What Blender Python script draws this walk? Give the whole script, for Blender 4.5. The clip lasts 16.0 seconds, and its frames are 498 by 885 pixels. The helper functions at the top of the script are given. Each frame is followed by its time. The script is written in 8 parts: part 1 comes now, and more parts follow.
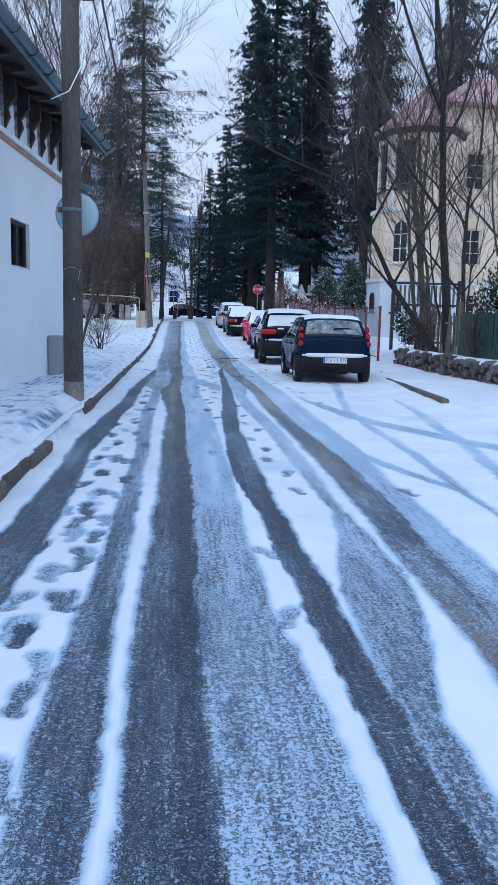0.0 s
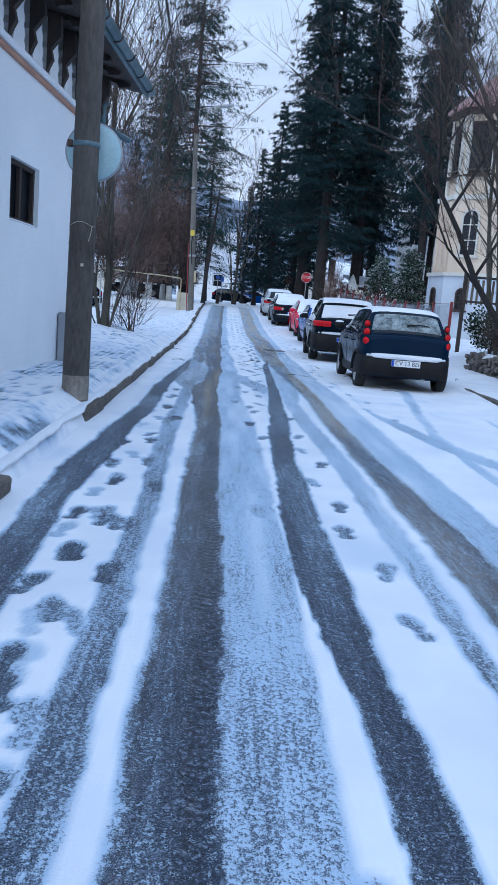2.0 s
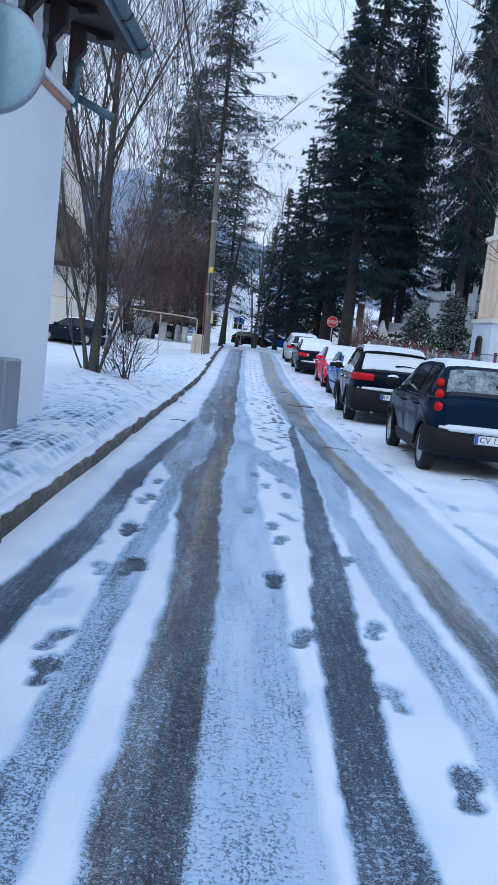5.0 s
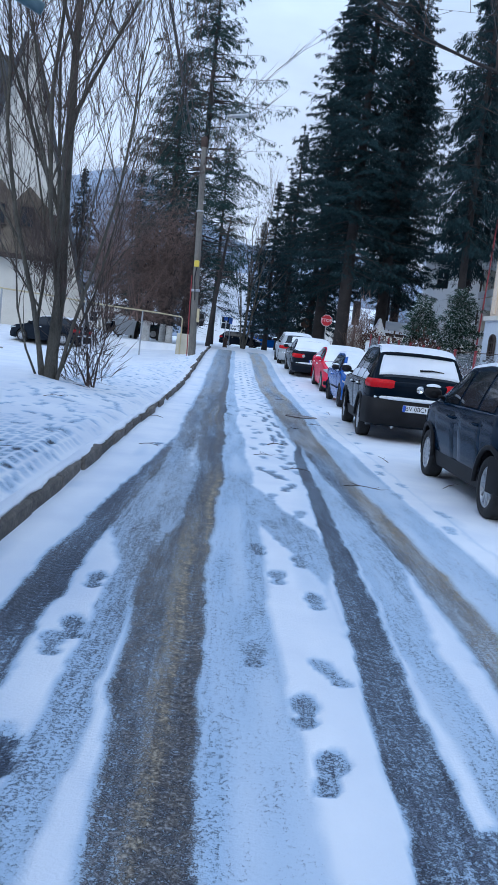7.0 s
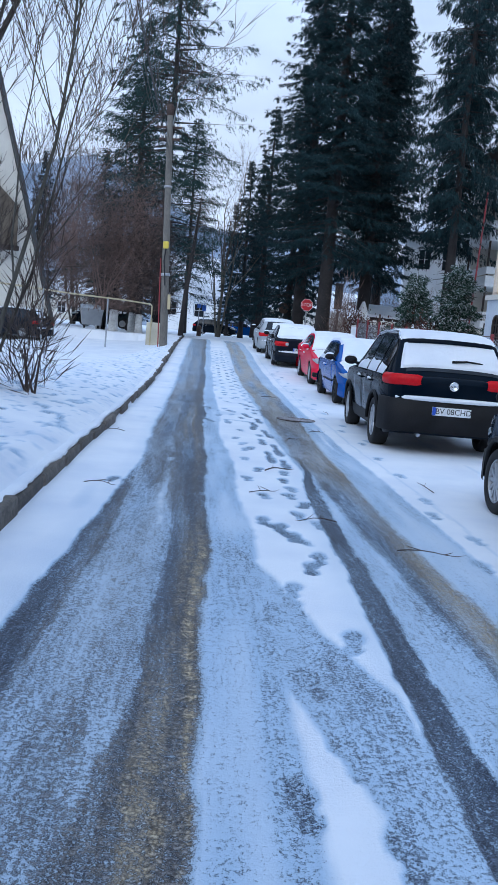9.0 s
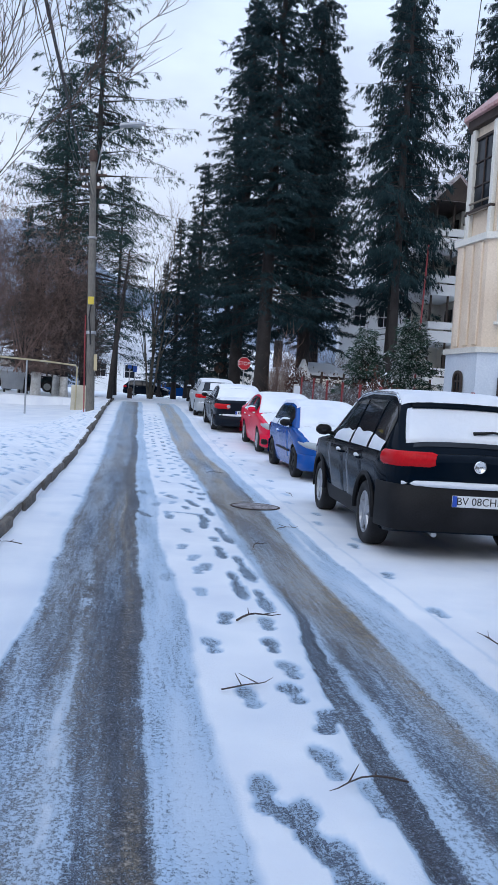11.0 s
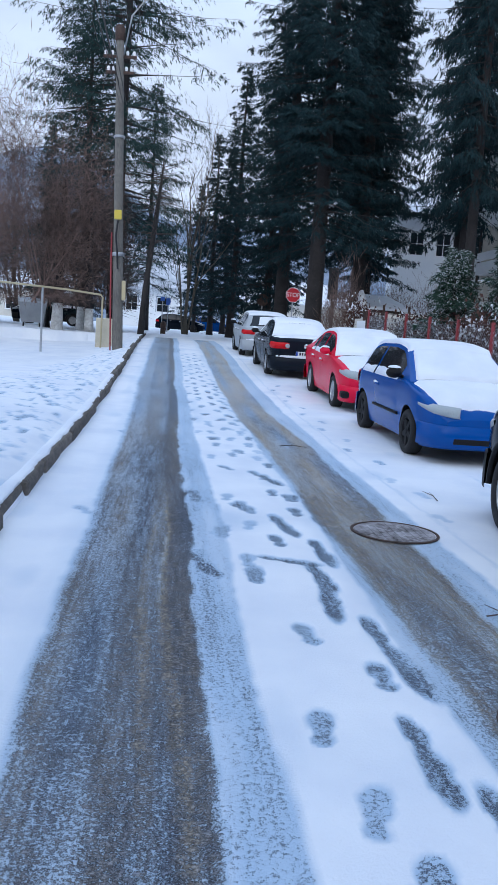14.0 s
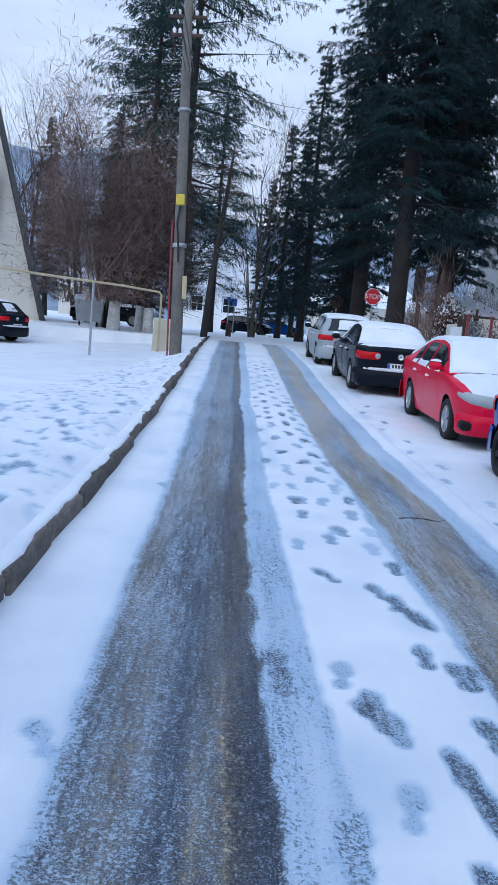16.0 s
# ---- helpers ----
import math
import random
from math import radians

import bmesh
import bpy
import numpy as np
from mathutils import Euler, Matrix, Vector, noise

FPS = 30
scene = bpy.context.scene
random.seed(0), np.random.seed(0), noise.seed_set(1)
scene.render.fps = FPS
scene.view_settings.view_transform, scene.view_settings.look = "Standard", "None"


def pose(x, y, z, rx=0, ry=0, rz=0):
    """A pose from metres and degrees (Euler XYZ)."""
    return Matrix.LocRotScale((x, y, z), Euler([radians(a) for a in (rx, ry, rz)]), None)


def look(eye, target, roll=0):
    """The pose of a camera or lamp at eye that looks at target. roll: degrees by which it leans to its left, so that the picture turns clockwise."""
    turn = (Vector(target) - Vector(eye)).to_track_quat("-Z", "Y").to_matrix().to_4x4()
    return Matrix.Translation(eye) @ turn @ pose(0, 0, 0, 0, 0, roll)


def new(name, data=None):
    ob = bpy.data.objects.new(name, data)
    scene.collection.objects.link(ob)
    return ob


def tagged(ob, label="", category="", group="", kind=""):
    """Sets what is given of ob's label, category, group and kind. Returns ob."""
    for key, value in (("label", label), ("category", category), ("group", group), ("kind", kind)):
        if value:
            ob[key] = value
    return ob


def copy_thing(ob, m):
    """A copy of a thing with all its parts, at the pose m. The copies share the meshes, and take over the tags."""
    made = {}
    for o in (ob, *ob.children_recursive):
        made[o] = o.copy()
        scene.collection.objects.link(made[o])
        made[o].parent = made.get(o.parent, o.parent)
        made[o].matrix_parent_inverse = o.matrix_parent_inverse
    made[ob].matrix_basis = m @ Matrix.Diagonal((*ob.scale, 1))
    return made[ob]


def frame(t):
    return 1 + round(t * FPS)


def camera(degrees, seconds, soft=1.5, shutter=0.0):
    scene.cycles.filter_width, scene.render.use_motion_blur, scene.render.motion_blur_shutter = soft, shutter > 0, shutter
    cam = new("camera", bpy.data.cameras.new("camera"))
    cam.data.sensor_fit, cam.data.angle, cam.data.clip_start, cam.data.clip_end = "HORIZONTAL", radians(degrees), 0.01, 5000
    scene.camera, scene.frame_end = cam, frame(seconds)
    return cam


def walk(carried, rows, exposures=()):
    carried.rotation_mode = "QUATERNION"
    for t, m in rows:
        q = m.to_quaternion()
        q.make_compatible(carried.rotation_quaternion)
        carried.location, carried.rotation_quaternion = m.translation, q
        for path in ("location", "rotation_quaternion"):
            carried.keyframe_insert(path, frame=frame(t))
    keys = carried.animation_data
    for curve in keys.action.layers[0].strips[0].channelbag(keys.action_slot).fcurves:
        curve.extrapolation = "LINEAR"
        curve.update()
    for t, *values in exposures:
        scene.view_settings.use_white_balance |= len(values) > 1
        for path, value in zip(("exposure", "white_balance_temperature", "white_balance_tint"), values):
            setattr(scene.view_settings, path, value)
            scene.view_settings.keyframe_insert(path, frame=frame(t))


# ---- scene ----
cam = camera(34.6, 16.0, 1.0)
METRES, EYE, TILT, LEAN, TURN = 25.0, 1.374, 0.0, 0.0, -5.0
ROWS = [
    (0.0, 0.0, 0.0, 0.0, 0.2, -8.7, -1.32),
    (0.5, -0.0008, 0.031, -0.0015, -2.14, -7.5, -2.63),
    (1.0, -0.0056, 0.0598, -0.0011, 0.16, -6.36, -4.05),
    (1.5, -0.0064, 0.0878, -0.0015, 1.31, -6.8, -4.25),
    (2.0, -0.0099, 0.1175, -0.0015, 3.23, -9.69, -4.77),
    (2.5, -0.0094, 0.1451, -0.0019, 4.41, -9.67, -5.58),
    (3.0, -0.0113, 0.1727, -0.0013, 6.46, -9.81, -5.49),
    (3.5, -0.0119, 0.2026, -0.0004, 3.92, -7.32, -5.26),
    (6.0, -0.029, 0.3501, 0.0002, 5.02, -6.75, -6.95),
    (6.5, -0.0309, 0.3835, 0.0, 4.09, -6.97, -7.61),
    (7.0, -0.0353, 0.4125, 0.0002, 3.8, -6.66, -6.15),
    (7.5, -0.0375, 0.4425, 0.001, 2.46, -4.99, -4.95),
    (8.0, -0.0434, 0.4736, 0.0013, 5.44, -3.88, -4.71),
    (8.5, -0.0453, 0.5053, 0.0005, 2.8, -5.74, -3.95),
    (9.0, -0.0492, 0.535, 0.001, 1.91, -7.36, -4.8),
    (9.5, -0.0495, 0.5687, 0.002, -2.6, -6.72, -5.94),
    (10.0, -0.0544, 0.599, 0.0032, -2.59, -5.27, -5.06),
    (12.5, -0.0687, 0.7497, 0.0046, -3.21, -1.81, -1.32),
    (13.0, -0.0751, 0.7829, 0.0046, -1.32, -2.93, -1.62),
    (13.5, -0.0773, 0.8186, 0.0047, -2.85, -5.7, -3.45),
    (14.0, -0.0829, 0.8527, 0.0048, -0.7, -7.52, -4.06),
    (14.5, -0.0842, 0.8877, 0.0058, -2.94, -7.48, -3.74),
    (15.0, -0.089, 0.9218, 0.0067, 0.54, -6.06, -2.88),
    (15.5, -0.0906, 0.9573, 0.0058, 0.18, -8.82, -5.3),
    (16.0, -0.096, 0.9929, 0.0073, 3.93, -7.73, -5.15),
]
walk(cam, [(t, pose(0, 0, EYE, TILT, LEAN, TURN) @ pose(METRES * x, METRES * y, METRES * z, 90 + pitch, roll, yaw)) for t, x, y, z, yaw, pitch, roll in ROWS], [(0.0, 0.13, 6080, 2.0), (2.0, 0.14, 6020, 2.5), (3.5, 0.18, 6200, 3.5), (6.0, 0.20, 6150, 3.0), (9.1, 0.22, 6150, 3.0), (9.5, 0.26, 6750, 6.5), (10.0, 0.26, 6900, 7.0), (12.5, 0.22, 6450, 4.5), (13.5, 0.21, 6350, 3.5), (14.5, 0.21, 6500, 5.0), (16.0, 0.16, 6250, 4.0)])

# ---- world, sun, exposure ----
world = bpy.data.worlds.new("overcast_sky")
scene.world = world
world.use_nodes = True
wn, wl = world.node_tree.nodes, world.node_tree.links
wn.clear()
w_out = wn.new("ShaderNodeOutputWorld")
w_bg = wn.new("ShaderNodeBackground")
w_sky = wn.new("ShaderNodeTexSky")
w_sky.sky_type, w_sky.sun_disc = "NISHITA", False
w_sky.sun_elevation, w_sky.sun_rotation = radians(38), radians(200)
w_sky.dust_density = 4.0
w_scale = wn.new("ShaderNodeMix")
w_scale.data_type, w_scale.blend_type = "RGBA", "MULTIPLY"
w_scale.inputs[0].default_value = 1.0
w_scale.inputs[7].default_value = (0.09, 0.09, 0.09, 1)
w_co = wn.new("ShaderNodeTexCoord")
w_sep = wn.new("ShaderNodeSeparateXYZ")
w_ramp = wn.new("ShaderNodeValToRGB")
w_ramp.color_ramp.elements[0].position, w_ramp.color_ramp.elements[0].color = 0.0, (0.53, 0.57, 0.72, 1)
w_ramp.color_ramp.elements[1].position, w_ramp.color_ramp.elements[1].color = 0.75, (0.58, 0.76, 1.16, 1)
w_mid = w_ramp.color_ramp.elements.new(0.30)
w_mid.color = (0.51, 0.585, 0.79, 1)
w_map = wn.new("ShaderNodeMapping")
w_map.inputs["Scale"].default_value = (1.6, 1.6, 4.5)
w_cloud = wn.new("ShaderNodeTexNoise")
w_cloud.inputs["Scale"].default_value, w_cloud.inputs["Detail"].default_value = 2.2, 5
w_cr = wn.new("ShaderNodeMapRange")
w_cr.inputs[1].default_value, w_cr.inputs[2].default_value = 0.3, 0.7
w_cr.inputs[3].default_value, w_cr.inputs[4].default_value = 0.78, 1.16
w_mul = wn.new("ShaderNodeMix")
w_mul.data_type, w_mul.blend_type = "RGBA", "MULTIPLY"
w_mul.inputs[0].default_value = 1.0
w_mix = wn.new("ShaderNodeMix")
w_mix.data_type = "RGBA"
w_mix.inputs[0].default_value = 0.88
wl.new(w_sky.outputs[0], w_scale.inputs[6])
wl.new(w_co.outputs["Generated"], w_sep.inputs[0])
wl.new(w_sep.outputs["Z"], w_ramp.inputs[0])
wl.new(w_co.outputs["Generated"], w_map.inputs[0])
wl.new(w_map.outputs[0], w_cloud.inputs["Vector"])
wl.new(w_cloud.outputs[0], w_cr.inputs[0])
wl.new(w_ramp.outputs[0], w_mul.inputs[6])
wl.new(w_cr.outputs[0], w_mul.inputs[7])
wl.new(w_scale.outputs[2], w_mix.inputs[6])
wl.new(w_mul.outputs[2], w_mix.inputs[7])
wl.new(w_mix.outputs[2], w_bg.inputs[0])
w_bg.inputs[1].default_value = 1.27
wl.new(w_bg.outputs[0], w_out.inputs[0])
sun = new("sun", bpy.data.lights.new("sun", "SUN"))
sun.data.energy, sun.data.angle, sun.data.color = 0.7, radians(60), (1.0, 0.97, 0.94)
sun.matrix_world = look((-8, -22, 20), (0, 0, 0))


# ---- materials ----
def ramp_node(nt, stops):
    r = nt.nodes.new("ShaderNodeValToRGB")
    els = r.color_ramp.elements
    for k, (p, c) in enumerate(stops):
        e = els[k] if k < 2 else els.new(p)
        e.position, e.color = p, (*c, 1)
    return r


def tex(nt, scale, detail=4, rough=0.55, stretch=None, space="Object"):
    co = nt.nodes.new("ShaderNodeTexCoord")
    n = nt.nodes.new("ShaderNodeTexNoise")
    n.inputs["Scale"].default_value, n.inputs["Detail"].default_value = scale, detail
    n.inputs["Roughness"].default_value = rough
    if stretch:
        mp = nt.nodes.new("ShaderNodeMapping")
        mp.inputs["Scale"].default_value = stretch
        nt.links.new(co.outputs[space], mp.inputs[0])
        nt.links.new(mp.outputs[0], n.inputs["Vector"])
    else:
        nt.links.new(co.outputs[space], n.inputs["Vector"])
    return n


def mixer(nt, a, b, fac, blend="MIX"):
    m = nt.nodes.new("ShaderNodeMix")
    m.data_type, m.blend_type = "RGBA", blend
    for sock, v in ((m.inputs[0], fac), (m.inputs[6], a), (m.inputs[7], b)):
        if isinstance(v, (int, float)):
            sock.default_value = v
        elif isinstance(v, tuple):
            sock.default_value = (*v, 1)
        else:
            nt.links.new(v, sock)
    return m.outputs[2]


def calc(nt, op, a, b=0.0, clamp=False):
    m = nt.nodes.new("ShaderNodeMath")
    m.operation, m.use_clamp = op, clamp
    for sock, v in ((m.inputs[0], a), (m.inputs[1], b)):
        if isinstance(v, (int, float)):
            sock.default_value = v
        else:
            nt.links.new(v, sock)
    return m.outputs[0]


def bump(nt, bsdf, height, strength=0.3, distance=0.02):
    b = nt.nodes.new("ShaderNodeBump")
    b.inputs["Strength"].default_value, b.inputs["Distance"].default_value = strength, distance
    nt.links.new(height, b.inputs["Height"])
    nt.links.new(b.outputs[0], bsdf.inputs["Normal"])


def blank(name, rough=0.6, metal=0.0):
    m = bpy.data.materials.new(name)
    m.use_nodes = True
    b = m.node_tree.nodes["Principled BSDF"]
    b.inputs["Roughness"].default_value, b.inputs["Metallic"].default_value = rough, metal
    return m, m.node_tree, b


def surface(name, dark, light, big=0.8, fine=25.0, rough=0.7, relief=0.3, dist=0.01, stretch=None, metal=0.0, vary=0.0, rand=0.0):
    """A weathered surface: two colours mixed by broad stains and fine grain, with relief."""
    m, nt, b = blank(name, rough, metal)
    n1, n2 = tex(nt, big, 5), tex(nt, fine, 6, 0.6, stretch)
    f = calc(nt, "ADD", calc(nt, "MULTIPLY", n1.outputs[0], 0.55), calc(nt, "MULTIPLY", n2.outputs[0], 0.45))
    r = ramp_node(nt, [(0.36, dark), (0.64, light)])
    nt.links.new(f, r.inputs[0])
    col = r.outputs[0]
    if rand:
        oi = nt.nodes.new("ShaderNodeObjectInfo")
        hs = nt.nodes.new("ShaderNodeHueSaturation")
        nt.links.new(col, hs.inputs["Color"])
        nt.links.new(calc(nt, "ADD", calc(nt, "MULTIPLY", oi.outputs["Random"], rand), 1 - rand / 2), hs.inputs["Value"])
        col = hs.outputs[0]
    nt.links.new(col, b.inputs["Base Color"])
    if relief:
        bump(nt, b, n2.outputs[0], relief, dist)
    return m


def snow_mat(name, dirt=0.0):
    m, nt, b = blank(name, 0.55)
    n1, n2, n3 = tex(nt, 1.3, 5), tex(nt, 14, 6, 0.65), tex(nt, 160, 3)
    r = ramp_node(nt, [(0.3, (0.655, 0.695, 0.77)), (0.62, (0.775, 0.80, 0.84))])
    nt.links.new(n1.outputs[0], r.inputs[0])
    nt.links.new(r.outputs[0], b.inputs["Base Color"])
    h = calc(nt, "ADD", calc(nt, "MULTIPLY", n2.outputs[0], 1.0), calc(nt, "MULTIPLY", n3.outputs[0], 0.25))
    bump(nt, b, h, 0.45, 0.02)
    b.inputs["Specular IOR Level"].default_value = 0.25
    return m


def covered(name):
    """Asphalt under snow: the mesh's 'cover' says how much snow lies, 'grit' how much brown sand."""
    m, nt, b = blank(name, 0.6)
    at = nt.nodes.new("ShaderNodeAttribute")
    at.attribute_name = "cover"
    ag = nt.nodes.new("ShaderNodeAttribute")
    ag.attribute_name = "grit"
    an = nt.nodes.new("ShaderNodeAttribute")
    an.attribute_name = "tread"
    al = nt.nodes.new("ShaderNodeAttribute")
    al.attribute_name = "lug"
    grain, fine, mid, broad = tex(nt, 70, 4, 0.66), tex(nt, 210, 3, 0.6), tex(nt, 17, 6, 0.68), tex(nt, 1.2, 4)
    streak = tex(nt, 4, 4, 0.65, (11.0, 0.8, 1.0))
    patch = tex(nt, 3.2, 4, 0.6)

    def firm(sock, gain):
        return calc(nt, "ADD", calc(nt, "MULTIPLY", calc(nt, "SUBTRACT", sock, 0.5), gain), 0.5, True)

    # tyre lugs: chevrons pressed into the slush of the tracks
    wave = calc(nt, "SINE", calc(nt, "ADD", calc(nt, "MULTIPLY", al.outputs["Fac"], 112.0), calc(nt, "MULTIPLY", mid.outputs[0], 2.4)))
    lug = calc(nt, "MULTIPLY", calc(nt, "MULTIPLY", wave, an.outputs["Fac"]), firm(patch.outputs[0], 4.0))
    n = calc(nt, "ADD", calc(nt, "MULTIPLY", firm(grain.outputs[0], 3.8), 0.40), calc(nt, "MULTIPLY", firm(mid.outputs[0], 2.2), 0.18))
    n = calc(nt, "ADD", n, calc(nt, "MULTIPLY", firm(fine.outputs[0], 4.0), 0.28))
    n = calc(nt, "ADD", n, calc(nt, "MULTIPLY", firm(streak.outputs[0], 2.2), 0.22))
    n = calc(nt, "SUBTRACT", n, calc(nt, "MULTIPLY", lug, 0.12))
    d = calc(nt, "SUBTRACT", calc(nt, "ADD", at.outputs["Fac"], 0.14), n)
    fac = calc(nt, "ADD", calc(nt, "MULTIPLY", d, 4.1), 0.45, True)
    asph = ramp_node(nt, [(0.30, (0.004, 0.006, 0.012)), (0.56, (0.021, 0.032, 0.056)), (0.80, (0.17, 0.215, 0.30))])
    nt.links.new(calc(nt, "ADD", calc(nt, "MULTIPLY", firm(grain.outputs[0], 2.6), 0.7), calc(nt, "MULTIPLY", mid.outputs[0], 0.3)), asph.inputs[0])
    sand = ramp_node(nt, [(0.28, (0.03, 0.026, 0.022)), (0.50, (0.25, 0.19, 0.115)), (0.75, (0.68, 0.55, 0.34))])
    nt.links.new(calc(nt, "ADD", calc(nt, "MULTIPLY", firm(grain.outputs[0], 2.6), 0.65), calc(nt, "MULTIPLY", mid.outputs[0], 0.35)), sand.inputs[0])
    gfac = calc(nt, "MULTIPLY", ag.outputs["Fac"], calc(nt, "ADD", calc(nt, "MULTIPLY", calc(nt, "SUBTRACT", mid.outputs[0], 0.5), 3.0), 0.78, True))
    low = mixer(nt, asph.outputs[0], sand.outputs[0], gfac)
    sn = ramp_node(nt, [(0.3, (0.665, 0.705, 0.78)), (0.62, (0.775, 0.80, 0.84))])
    nt.links.new(broad.outputs[0], sn.inputs[0])
    wet = calc(nt, "MULTIPLY", calc(nt, "SUBTRACT", 0.98, at.outputs["Fac"], True), 2.9, True)
    slush = mixer(nt, sn.outputs[0], (0.40, 0.525, 0.67), wet)
    slush = mixer(nt, slush, (0.52, 0.43, 0.30), calc(nt, "MULTIPLY", ag.outputs["Fac"], 0.6))
    nt.links.new(mixer(nt, low, slush, fac), b.inputs["Base Color"])
    nt.links.new(calc(nt, "ADD", calc(nt, "MULTIPLY", fac, 0.18), 0.42), b.inputs["Roughness"])
    b.inputs["Specular IOR Level"].default_value = 0.3
    relief = calc(nt, "ADD", calc(nt, "MULTIPLY", fac, 0.6), calc(nt, "MULTIPLY", grain.outputs[0], 0.4))
    bump(nt, b, calc(nt, "SUBTRACT", relief, calc(nt, "MULTIPLY", lug, 0.15)), 0.7, 0.012)
    return m


def paint(name, colour, rough=0.22, dirt=(0.25, 0.25, 0.26), flake=0.0):
    m, nt, b = blank(name, rough)
    n1, n2 = tex(nt, 1.6, 5), tex(nt, 60, 4)
    f = calc(nt, "MULTIPLY", calc(nt, "ADD", calc(nt, "MULTIPLY", calc(nt, "SUBTRACT", n1.outputs[0], 0.5), 2.4), 0.25, True), 0.025)
    nt.links.new(mixer(nt, colour, dirt, f), b.inputs["Base Color"])
    nt.links.new(calc(nt, "ADD", calc(nt, "MULTIPLY", n2.outputs[0], 0.15), rough - 0.05), b.inputs["Roughness"])
    b.inputs["Specular IOR Level"].default_value = 0.24
    b.inputs["IOR"].default_value = 1.36
    b.inputs["Coat Weight"].default_value, b.inputs["Coat Roughness"].default_value = 0.06, 0.04
    return m


def plain(name, colour, rough=0.5, metal=0.0, fine=40):
    return surface(name, tuple(c * 0.85 for c in colour), tuple(min(1, c * 1.12) for c in colour), 2.0, fine, rough, 0.12, 0.004, None, metal)


def glassy(name, colour):
    m, nt, b = blank(name, 0.05)
    n = tex(nt, 3, 4)
    nt.links.new(mixer(nt, colour, tuple(min(1, c * 2 + 0.01) for c in colour), n.outputs[0]), b.inputs["Base Color"])
    b.inputs["Specular IOR Level"].default_value = 0.5
    return m


def lens_mat(name, colour, rough=0.12):
    m, nt, b = blank(name, rough)
    n = tex(nt, 40, 2, 0.5, (1, 6, 1))
    nt.links.new(mixer(nt, tuple(c * 0.6 for c in colour), colour, n.outputs[0]), b.inputs["Base Color"])
    b.inputs["Coat Weight"].default_value = 0.05
    b.inputs["Specular IOR Level"].default_value = 0.12
    return m


def foliage(name, a, c, frost=0.0, rough=0.65):
    m, nt, b = blank(name, rough)
    g = nt.nodes.new("ShaderNodeNewGeometry")
    n = tex(nt, 0.7, 3)
    col = mixer(nt, a, c, calc(nt, "ADD", calc(nt, "MULTIPLY", g.outputs["Random Per Island"], 0.6), calc(nt, "MULTIPLY", n.outputs[0], 0.4)))
    if frost:
        sep = nt.nodes.new("ShaderNodeSeparateXYZ")
        nt.links.new(g.outputs["Normal"], sep.inputs[0])
        pick = calc(nt, "GREATER_THAN", calc(nt, "ADD", calc(nt, "MULTIPLY", g.outputs["Random Per Island"], 1.0), calc(nt, "MULTIPLY", n.outputs[0], 0.3)), 1.15 - frost)
        col = mixer(nt, col, (0.75, 0.79, 0.84), pick)
    nt.links.new(col, b.inputs["Base Color"])
    b.inputs["Specular IOR Level"].default_value = 0.2
    return m


SNOW = snow_mat("snow")
ROAD = covered("snowy_asphalt")
CONCRETE = surface("kerb_concrete", (0.13, 0.11, 0.09), (0.34, 0.31, 0.27), 1.5, 22, 0.85, 0.6, 0.01, rand=0.5)
KERB = surface("worn_kerb", (0.036, 0.033, 0.031), (0.17, 0.145, 0.122), 1.5, 22, 0.85, 0.6, 0.01, rand=0.6)
POLE = surface("pole_concrete", (0.034, 0.031, 0.028), (0.105, 0.094, 0.082), 0.9, 30, 0.85, 0.4, 0.008, (1, 1, 0.25))
POLE_LIGHT = surface("pole_pale", (0.085, 0.080, 0.073), (0.19, 0.175, 0.155), 0.9, 30, 0.85, 0.4, 0.008, (1, 1, 0.25))
WHITEWALL = surface("white_plaster", (0.70, 0.73, 0.76), (0.84, 0.85, 0.86), 0.5, 30, 0.85, 0.25, 0.006)
TANWALL = surface("tan_plaster", (0.56, 0.44, 0.33), (0.74, 0.62, 0.49), 0.5, 18, 0.85, 0.3, 0.008)
CREAM = surface("cream_plaster", (0.52, 0.50, 0.45), (0.70, 0.68, 0.62), 0.5, 18, 0.85, 0.3, 0.008)
BLUEGREY = surface("pale_blue_plaster", (0.46, 0.52, 0.60), (0.62, 0.67, 0.73), 0.5, 18, 0.85, 0.3, 0.008)
DARKWOOD = surface("dark_wood", (0.016, 0.011, 0.01), (0.06, 0.042, 0.035), 1.0, 12, 0.75, 0.5, 0.01, (8, 8, 0.6))
GREYWOOD = surface("weathered_wood", (0.07, 0.055, 0.042), (0.20, 0.165, 0.125), 1.0, 14, 0.85, 0.5, 0.008, (9, 9, 0.5), rand=0.5)
BARK = surface("spruce_bark", (0.012, 0.011, 0.012), (0.042, 0.036, 0.035), 1.2, 14, 0.95, 0.9, 0.03, (4, 4, 0.8))
BARK_GREY = surface("bare_bark", (0.03, 0.028, 0.024), (0.13, 0.118, 0.094), 1.5, 20, 0.95, 0.7, 0.02, (4, 4, 0.8))
TWIG = surface("twig_bark", (0.035, 0.026, 0.024), (0.11, 0.08, 0.07), 2.0, 20, 0.95, 0, 0.01)
TWIG_RED = surface("reddish_twigs", (0.075, 0.05, 0.044), (0.24, 0.16, 0.135), 0.5, 6, 0.95, 0, 0.01)
LIME = surface("limewash", (0.38, 0.37, 0.35), (0.72, 0.72, 0.70), 2.0, 12, 0.9, 0.5, 0.01)
NEEDLE = foliage("spruce_needles", (0.007, 0.023, 0.025), (0.026, 0.064, 0.056))
